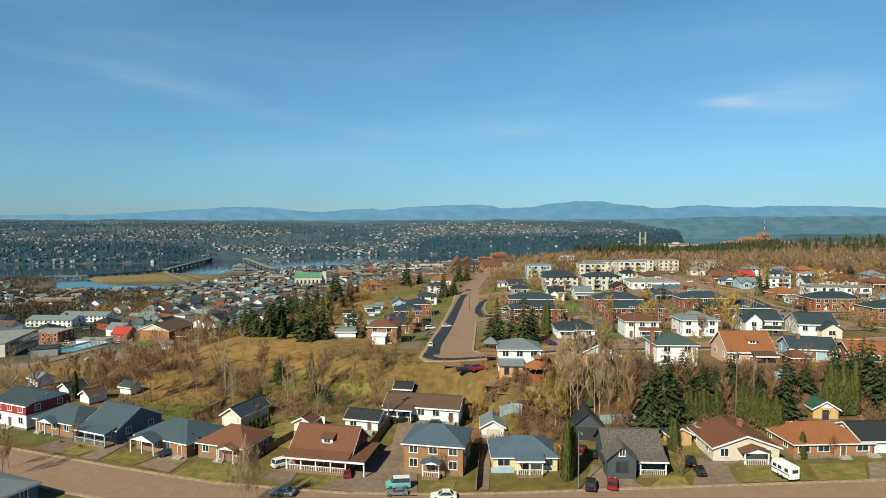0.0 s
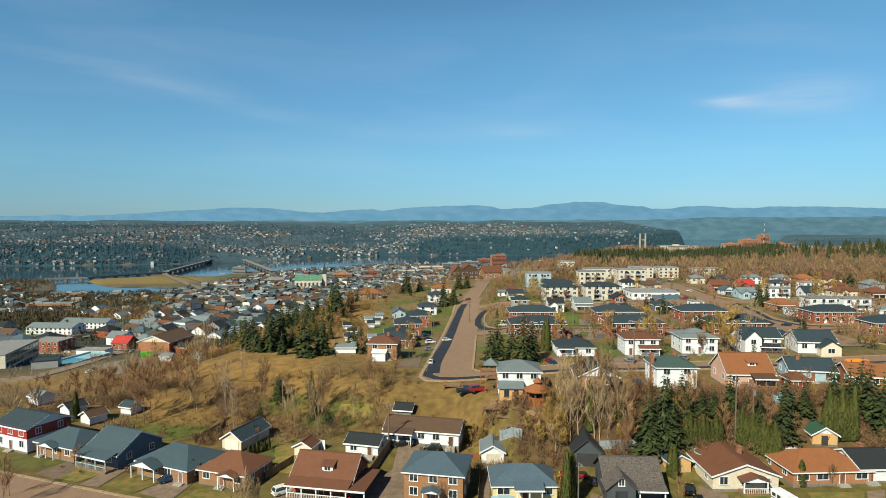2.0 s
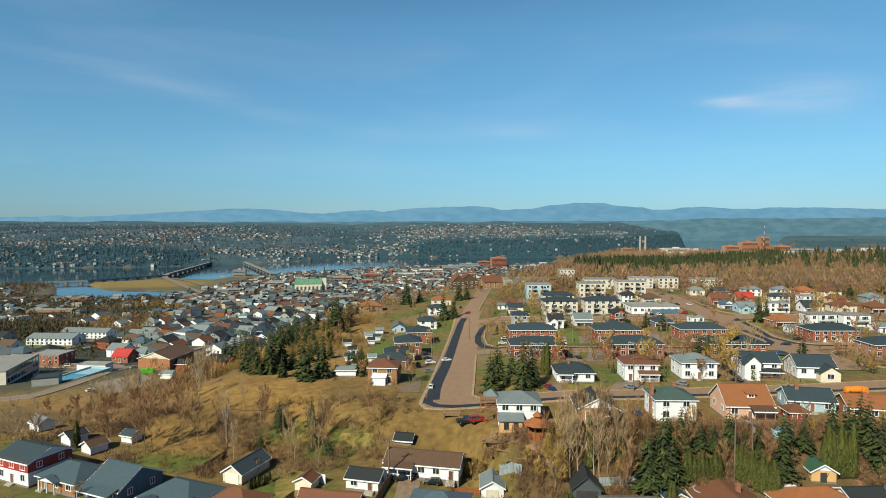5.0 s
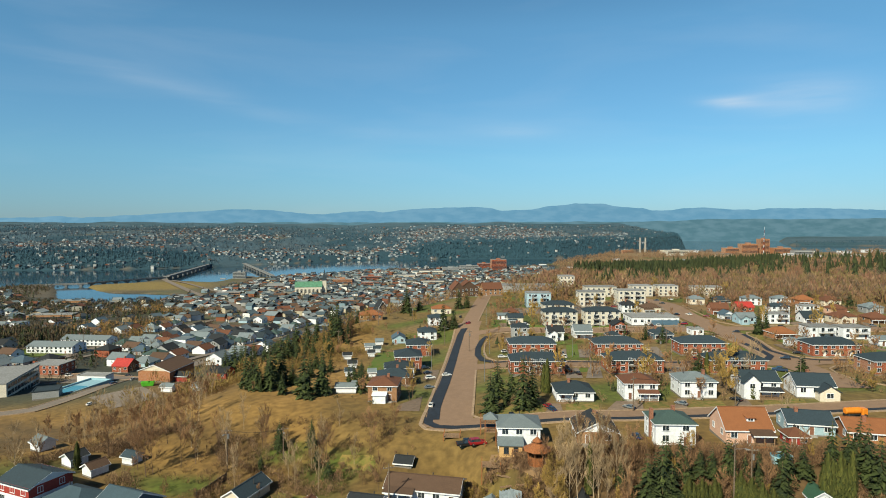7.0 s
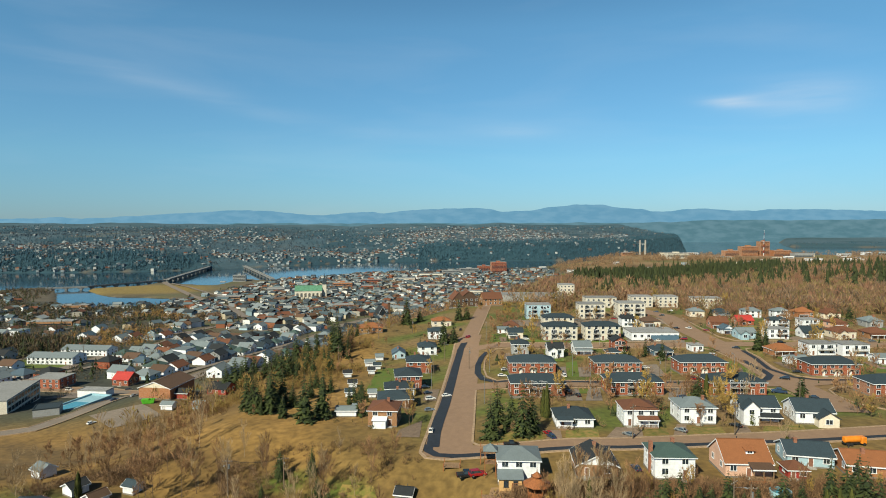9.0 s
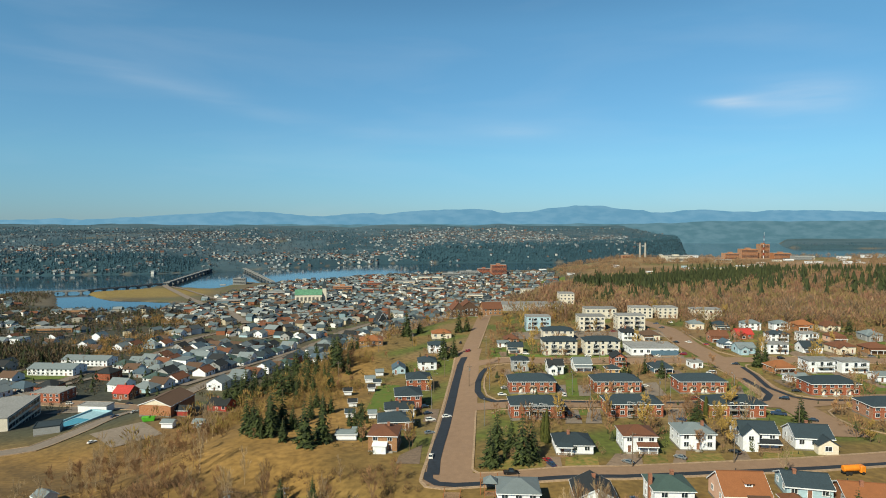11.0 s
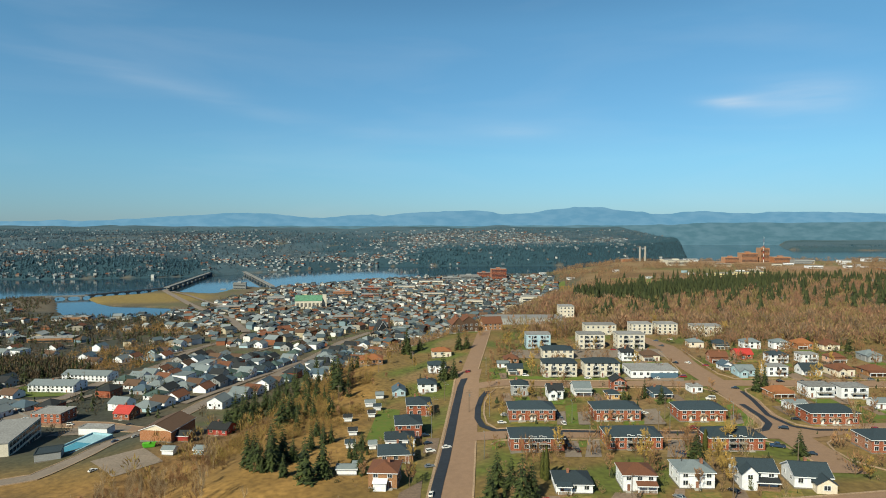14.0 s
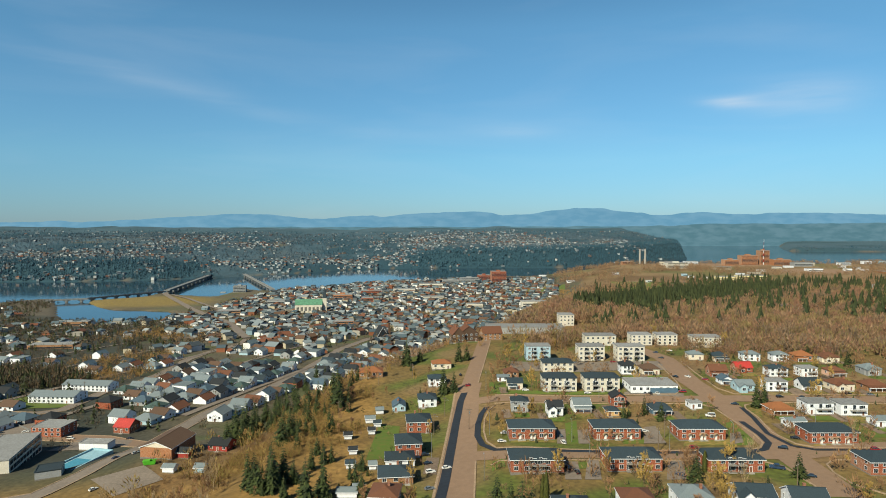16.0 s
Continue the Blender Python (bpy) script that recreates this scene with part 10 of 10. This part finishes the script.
scrub = sample(12000, -118, 100, 104, 330, lambda x, y: (((x < -6) & (x > -44) & (y > 124) & (y < 154)) | ((x < -20) & (y > 120) & (y < 150) & (gen.random(len(x)) < 0.5)) | ((x > 14) & (y > 106) & (y < 119))
               | ((np.abs(x + line(y, (130, 92), (195, 92), (300, 78), (420, 38))) < 22) & (y > 130) & (gen.random(len(x)) < 0.7))), 1.0, 3.0)
scrub = scrub[[clear_of_houses(x, y, 6.5) for x, y in scrub[:, :2]]]
scrub = scrub[grain(scrub[:, 0], scrub[:, 1], 12, 4.4, 2) > 0.46]
on_bank = (scrub[:, 0] > 14) & (scrub[:, 1] < 121)
dark_scrub = island_mat("dark_scrub_twigs", [(0.22, 0.125, 0.07), (0.16, 0.09, 0.05), (0.3, 0.175, 0.09)], 0.95)
bank_scrub = sample(7000, 5, 104, 105, 121, lambda x, y: gen.random(len(x)) < 0.75, 1.2, 3.4)
bank_scrub = bank_scrub[[clear_of_houses(x, y, 5.0) for x, y in bank_scrub[:, :2]]][:1650]
tagged(scatter_mesh("bank_scrub", fine_bushes, bank_scrub, dark_scrub), "dense dark reddish scrub on the steep bank", "scrub", kind="stuff")
copse = sample(9000, -108, -14, 100, 156, lambda x, y: (ripple(x, y, 7, 0.5) > -0.1) & (y + 0.5 * (x + 60) < 152) & (y > 108 - 0.35 * (x + 14)) & ((x < -50) | (gen.random(len(x)) < 0.3)), 1.0, 3.0)
copse = copse[[clear_of_houses(x, y, 6.5) for x, y in copse[:, :2]]][:620]
tagged(scatter_mesh("field_scrub", fine_bushes, copse, brown_wood), "tangled brown scrub between field and gardens", "scrub", kind="stuff")
slope = sample(5000, -84, -18, 204, 345, lambda x, y: (ripple(x, y, 11, 1.3) > -0.05) & (x < -22 - 0.1 * (y - 160)), 1.4, 4.2)
slope = slope[[clear_of_houses(x, y, 6.0) for x, y in slope[:, :2]]][:1200]
golden = island_mat("golden_spring_twigs", [(0.36, 0.22, 0.07), (0.27, 0.15, 0.055), (0.42, 0.28, 0.09), (0.2, 0.12, 0.05), (0.3, 0.24, 0.06)], 0.95)
tagged(scatter_mesh("slope_scrub", fine_bushes, slope, golden), "golden brown spring scrub on the hillside", "scrub", kind="stuff")
scrub = scrub[~on_bank]
tagged(scatter_mesh("scrub", fine_bushes, scrub, dry_scrub), "low dry reddish scrub on the banks", "scrub", kind="stuff")
garden = sample(2600, 12, 260, 155, 400, lambda x, y: gen.random(len(x)) < 0.6, 1.0, 3.6)
garden = garden[[clear_of_houses(x, y, 7.5) and not on_street(x, y) for x, y in garden[:, :2]]]
yards = []
for hx, hy in BUILT:
    if 150 < hy < 420 and -60 < hx < 260:
        for _ in range(8):
            ang, far_out = gen.uniform(0, 6.283), gen.uniform(5.2, 8.0)
            px, py = hx + far_out * 1.15 * math.cos(ang), hy + far_out * math.sin(ang)
            if not on_street(px, py):
                yards.append((px, py, ground_z(px, py) - 0.1, gen.uniform(0.8, 3.0)))
slope_trees = sample(3000, -125, -20, 195, 420, lambda x, y: np.abs(x + line(y, (195, 92), (300, 78), (420, 38))) < 30, 5, 10)
slope_trees = slope_trees[[clear_of_houses(x, y, 7) for x, y in slope_trees[:, :2]]][:105]
tagged(scatter_mesh("slope_trees", tufts, slope_trees, golden), "leafless golden brown trees on the wooded slope", "trees", kind="stuff")
street_trees = sample(3000, 14, 250, 165, 400, lambda x, y: gen.random(len(x)) < 0.8, 4, 9)
street_trees = street_trees[[clear_of_houses(x, y, 7.5) and not on_street(x, y) for x, y in street_trees[:, :2]]][:170]
orange_twigs = island_mat("orange_spring_twigs", [(0.33, 0.18, 0.085), (0.28, 0.15, 0.075), (0.38, 0.23, 0.1), (0.22, 0.12, 0.06)], 0.95)
tagged(scatter_mesh("street_trees", tufts, street_trees, orange_twigs), "leafless orange brown trees between the upper houses", "trees", kind="stuff")
yards = np.array(yards)
tagged(scatter_mesh("yard_bushes", fine_bushes, yards[::2], brown_wood), "low leafless bushes round the upper houses", "shrubs", kind="stuff")
tagged(scatter_mesh("yard_evergreens", [coarse_proto(s, 40, 1.6, 0.4) for s in range(60, 63)], yards[1::2], green_wood), "low dark evergreen bushes round the upper houses", "shrubs", kind="stuff")
hedge = garden[::5]
garden = np.delete(garden, np.s_[::5], 0)
tagged(scatter_mesh("garden_conifers", cones, hedge, green_wood), "small dark green conifers and cedars in the upper gardens", "shrubs", kind="stuff")
tagged(scatter_mesh("garden_shrubs", fine_bushes, garden, brown_wood), "leafless brown garden shrubs between the upper houses", "shrubs", kind="stuff")
# far bank: tree and house wall colours carry painted blue haze
on_far = lambda x, y: (height(x, y) > WATER + 2.5) & (y > line(x, *FAR_SHORE) - 10)
SUBURBS = [(-1294, 1890, 161, 330), (-1036, 1845, 157, 297), (-1107, 2583, 146, 363), (-841, 2589, 147, 118), (-626, 1923, 127, 74), (-368, 2115, 180, 147), (-173, 2175, 144, 120), (-91, 2832, 187, 386), (178, 2862, 270, 440), (396, 2688, 152, 364), (746, 2583, 98, 176)]
built_up = lambda x, y: sum(np.exp(-(((x - bx) / rx) ** 2 + ((y - by) / ry) ** 2)) for bx, by, rx, ry in SUBURBS)
f = sample(60000, -3000, 3000, 1560, 3700, lambda x, y: (gen.random(len(x)) < line(y, (1900, 1), (3400, 0.3))) & (conifer_share(x, y) - 0.12 * built_up(x, y) > 0.40 + 0.2 * gen.random(len(x))) & on_far(x, y), 6, 13)
tagged(scatter_mesh("far_conifers", low_cones, f[:17000], hazed_wood), "conifer woods on the far bank in a haze-blue tint", "woods", kind="stuff")
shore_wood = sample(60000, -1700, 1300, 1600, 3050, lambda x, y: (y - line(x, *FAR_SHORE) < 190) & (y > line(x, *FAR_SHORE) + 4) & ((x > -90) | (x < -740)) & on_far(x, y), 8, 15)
tagged(scatter_mesh("shore_conifers", low_cones, shore_wood[:9000], hazed_wood), "steep wooded shore of the far bank", "woods", kind="stuff")
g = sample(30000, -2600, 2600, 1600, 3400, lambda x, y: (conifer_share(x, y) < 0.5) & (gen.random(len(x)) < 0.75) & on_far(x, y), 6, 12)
tagged(scatter_mesh("far_bare_trees", [coarse_proto(s, 9, 3.2, 1.3) for s in range(70, 74)], g[:15000], hazed_twigs), "leafless trees on the far bank in a haze-blue tint", "woods", kind="stuff")
h = sample(60000, -2400, 1300, 1640, 3600, lambda x, y: (gen.random(len(x)) < np.minimum(built_up(x, y), 1) * 0.5 * smooth((grain(x, y, 60, 3.3, 2) - 0.3) * 4) + 0.012) & on_far(x, y), 6, 11)
far_houses("far_town", h[:4200], "pale houses scattered over the far river bank", island_mat("hazed_house_walls", [(0.32, 0.37, 0.42), (0.2, 0.25, 0.3), (0.16, 0.21, 0.25), (0.44, 0.5, 0.55), (0.12, 0.17, 0.2), (0.56, 0.59, 0.595), (0.22, 0.17, 0.15)]), roofs_far)


# ---- bridges ----
def bridge(name, a, b, z, width, piers, label, wall=1.0):
    A, B = Vector((*a, z)), Vector((*b, z))
    ln = (B - A).length
    yaw = math.degrees(math.atan2(B.y - A.y, B.x - A.x))
    ob = thing(name, pose(*((A + B) / 2), 0, 0, yaw), label, "bridge", "river bridges")
    part("deck", Shape().box(-ln / 2, ln / 2, -width / 2, width / 2, -1.6, 0), M["bridge"], ob)
    for s in (-1, 1):
        part("parapet", Shape().box(-ln / 2, ln / 2, s * width / 2 - 0.2, s * width / 2 + 0.2, 0, wall), M["bridge"], ob)
    for k in range(piers):
        x = -ln / 2 + ln * (k + 0.5) / piers
        part("pier", Shape().box(x - 2.2, x + 2.2, -width / 2 + 0.5, width / 2 - 0.5, WATER - 6 - z, -1.6).box(x - 5, x + 5, -width / 2 + 1, width / 2 - 1, -3.4, -1.6), M["bridge"], ob)
    return ob


bridge("road_bridge", (-634, 1368), (-690, 1765), WATER + 9, 13, 10, "long pale concrete road bridge over the river")
bridge("old_bridge", (-398, 1396), (-604, 1812), WATER + 8, 8, 10, "older narrow steel and concrete bridge over the river")
bridge("low_bridge", (-812, 1212), (-738, 1241), WATER + 6, 8, 3, "low bridge between the shore and the river island")
bridge("viaduct", (-742, 1239), (-640, 1372), WATER + 6.5, 8, 7, "low concrete viaduct along the river island")

# ---- church with a green copper roof ----
church = thing("church", pose(-243, 1080, ground_z(-243, 1080), 0, 0, 8), "pale stone church with a green copper roof and spire", "church")
part("nave", wall_shape("gable_x", 48, 20, 15, 9, -4), M["stucco"], church)
part("roof", roof_shape("gable_x", 48, 20, 15, 9), M["r_copper"], church)
for k in range(7):
    part("buttress", Shape().box(-22 + 7 * k, -21 + 7 * k, -11.2, -10, -3, 11), M["stucco"], church)
    part("tall_window", Shape().box(-19.5 + 7 * k, -17.5 + 7 * k, -10.2, -9.9, 4, 11), M["glass"], church)
tower = part("tower", Shape().box(24.5, 31.5, -4, 4, -4, 26), M["stucco"], church)
part("spire", Shape().add([(24, -4.5, 26), (32, -4.5, 26), (32, 4.5, 26), (24, 4.5, 26), (28, 0, 46)], [(0, 1, 4), (1, 2, 4), (2, 3, 4), (3, 0, 4)]), M["r_slate"], tower)


# ---- larger buildings of the town and on the hill ----
def block(x, y, yaw, w, d, h, wall, label, top="r_flat", cat="building"):
    ob = thing("town_building", pose(x, y, ground_z(x, y), 0, 0, yaw), label, cat, "town buildings")
    part("wall", wall_shape("flat", w, d, h, 0.3, -6), M[wall], ob)
    part("roof", roof_shape("flat", w, d, h, 0.3), M[top], ob)
    floors = max(1, int(h / 3.4))
    for f in range(floors):
        part("window_band", Shape().box(-w / 2 + 1, w / 2 - 1, -d / 2 - 0.12, -d / 2 + 0.1, 1.2 + 3.4 * f, 2.8 + 3.4 * f), M["glass"], ob)
    if h > 10:
        part("roof_plant", Shape().box(-w * 0.15, w * 0.12, -d * 0.2, d * 0.2, h, h + 3.2), M[wall], ob)
    return ob


for row in ((150, 1620, 4, 40, 24, 30, "brick_red", "tall red brick hospital tower above the river"), (112, 1640, 4, 34, 22, 18, "brick_red", "red brick building beside the tower"),
            (70, 1600, 4, 50, 24, 14, "grey", "pale grey flat-roofed town building"), (20, 1570, 4, 44, 22, 11, "grey", "grey flat-roofed town building"), (-30, 1500, 0, 60, 24, 9, "stucco", "long pale town building"),
            (-160, 1330, 6, 46, 22, 11, "brick_red", "orange-red brick town block"), (-210, 1250, 6, 40, 20, 12, "brick_orange", "orange brick town block"), (-90, 1380, 6, 50, 22, 9, "stucco", "pale stone town block"),
            (-516, 1402, 10, 46, 20, 11, "grey", "grey block beside the river bridge"), (-474, 1392, 10, 28, 20, 14, "grey", "pale block beside the river bridge"), (-150, 1230, 4, 36, 20, 8, "brick_red", "red brick town shop block"),
            (-20, 1250, 4, 44, 18, 8, "stucco", "cream flat-roofed town block"), (60, 1130, 2, 30, 18, 9, "stucco", "cream apartment block in town"), (136, 868, 2, 44, 16, 9, "stucco", "cream school building among houses"),
            (-330, 1180, 8, 34, 18, 9, "grey", "grey flat-roofed town block"), (-380, 1060, 8, 40, 18, 7, "brick_tan", "tan brick town block"), (-150, 900, 8, 30, 16, 7, "brick_orange", "orange brick town block"),
            (-560, 900, 8, 50, 18, 6, "brick_tan", "long low tan brick building"), (-640, 760, 4, 44, 16, 5, "brick_red", "long low red building"), (-420, 640, 6, 46, 14, 5, "brick_tan", "long low brown building"),
            (846, 1660, 0, 45, 24, 26, "brick_orange", "orange brick hospital wing on the hill"), (893, 1670, 0, 25, 24, 39, "brick_orange", "tall orange brick hospital block on the hill"), (925, 1640, 0, 46, 22, 16, "brick_orange", "orange brick hospital wing"),
            (960, 1600, 0, 50, 22, 10, "grey", "glassy low hospital annex"), (600, 1540, 0, 54, 26, 14, "stucco", "cream building with columns on the hill"),
            (640, 1240, 0, 60, 24, 9, "pale_yellow", "pale yellow low building on the hill"), (590, 1245, 0, 40, 22, 6, "pale_yellow", "pale yellow hall on the hill"), (1060, 1390, 0, 80, 50, 4, "r_orange", "rust coloured low hall on the hill"),
            (960, 1180, 0, 20, 14, 7, "white", "white house on the wooded hill"), (900, 1450, 0, 36, 18, 6, "white", "white low building on the hill"), (1240, 1500, 0, 60, 20, 7, "white", "white low building among the trees"),
            (470, 560, 4, 22, 12, 5, "white", "white long house in the bare woods"), (430, 610, 0, 18, 11, 5, "cream", "cream house in the bare woods"), (700, 1500, 0, 40, 18, 7, "stucco", "pale low building on the hill"), (980, 1620, 0, 44, 18, 8, "stucco", "pale building at the hill top"),
            (1100, 1640, 0, 30, 16, 7, "white", "white building at the hill top"), (700, 1690, 0, 36, 18, 7, "white", "white hall at the hill top"), (520, 1690, 0, 30, 16, 8, "brick_orange", "orange brick building at the hill top"),
            (640, 860, 0, 40, 16, 7, "lightblue", "pale blue building in the woods"), (1180, 1560, 0, 20, 12, 18, "stucco", "pale tower building on the hill"),
            (663, 1332, 4, 16, 10, 5, "white", "white low building on the wooded hill"), (702, 1347, -1, 26, 12, 6, "stucco", "pale stone low building on the wooded hill"), (764, 1434, 2, 18, 10, 5, "white", "white low building on the wooded hill"),
            (898, 1554, -4, 22, 11, 5, "white", "white low building on the wooded hill"), (848, 1518, 0, 20, 10, 5, "stucco", "pale stone low building on the wooded hill"), (983, 1452, 2, 16, 10, 6, "white", "white low building on the wooded hill"),
            (1028, 1485, -3, 14, 10, 7, "white", "white house on the wooded hill"), (1026, 1452, 3, 12, 9, 5, "white", "white house on the wooded hill"), (553, 1254, -2, 12, 9, 4, "cream", "cream house on the wooded hill"),
            (534, 1320, 2, 11, 9, 5, "lightblue", "pale blue house on the wooded hill"), (531, 1281, 0, 12, 9, 4, "white", "white house on the wooded hill"), (393, 1359, 3, 14, 10, 5, "white", "white house on the wooded hill"),
            (397, 1146, 0, 13, 9, 4, "white", "white house on the wooded hill"), (297, 1389, 1, 18, 10, 4, "white", "white low building on the wooded hill"), (294, 1764, 2, 20, 12, 5, "white", "white low building on the wooded hill"),
            (784, 1632, 4, 40, 20, 16, "brick_orange", "orange brick wing of the hospital on the wooded hill"), (864, 1674, 0, 46, 22, 14, "brick_orange", "orange brick wing of the hospital on the wooded hill"), (958, 1690, -2, 44, 18, 9, "brick_orange", "orange brick wing of the hospital on the wooded hill"),
            (1197, 1690, 4, 24, 14, 8, "white", "white low building on the wooded hill"), (1038, 1554, 4, 16, 9, 5, "white", "white low building on the wooded hill"), (1237, 1690, -1, 30, 14, 8, "lightblue", "pale blue low building on the wooded hill"),
            (346, 556, -4, 22, 10, 5, "white", "white low building on the wooded hill"), (337, 579, -1, 20, 10, 5, "blue", "dark blue low building on the wooded hill"), (611, 1632, 3, 34, 16, 10, "cream", "cream low building on the wooded hill")):
    block(*row)

mast = thing("antenna_mast", pose(885, 1650, ground_z(885, 1650)), "tall slim red and white lattice antenna mast", "antenna mast")
for k in range(9):
    part("section", Shape().tube((0, 0, 8 * k), (0, 0, 8 * k + 8), 0.9 - 0.07 * k, 0.83 - 0.07 * k, 4), M["car_red" if k % 2 else "trim"], mast)
for k, x in enumerate((560, 575)):
    st = thing("chimney_stack", pose(x, 1700, ground_z(x, 1700)), "pale concrete chimney stack on the hill", "chimney stack", "chimney stacks")
    part("shaft", Shape().tube((0, 0, -2), (0, 0, 42), 3.0, 2.2, 12), M["concrete"], st)
    part("rim", Shape().tube((0, 0, 42), (0, 0, 43), 2.5, 2.5, 12), M["r_dark"], st)
gable_church = thing("old_church", pose(-76.0, 728.0, -51.3, 0, 0, 20), "dark steep-roofed church with white gable trim and a slim tower", "church")
part("nave", wall_shape("gable_y", 15, 20, 3, 12, -4), M["r_dark"], gable_church)
part("roof", roof_shape("gable_y", 15, 20, 3, 12), M["r_dark"], gable_church)
part("tower", Shape().box(8.6, 11.0, -4, -1.6, -4, 18).box(8.3, 11.3, -4.3, -1.3, 18, 18.6), M["r_brown"], gable_church)
for side_x in (-7.9, 7.9):
    part("gable_trim", Shape().slab([(side_x, -10.5, 2.6), (side_x, -10.3, 2.6), (0, -10.3, 15.1), (0, -10.5, 15.1)], 0.5), M["trim"], gable_church)
part("gable_window", Shape().box(-1.2, 1.2, -10.3, -10.02, 2, 9), M["glass"], gable_church)

# the plan is drawn in units of UNIT metres: bring every thing to its true size and place
for ob in list(scene.objects):
    if ob.parent is None and ob.type in ("MESH", "EMPTY"):
        ob.matrix_world = Matrix.Scale(UNIT, 4) @ ob.matrix_basis
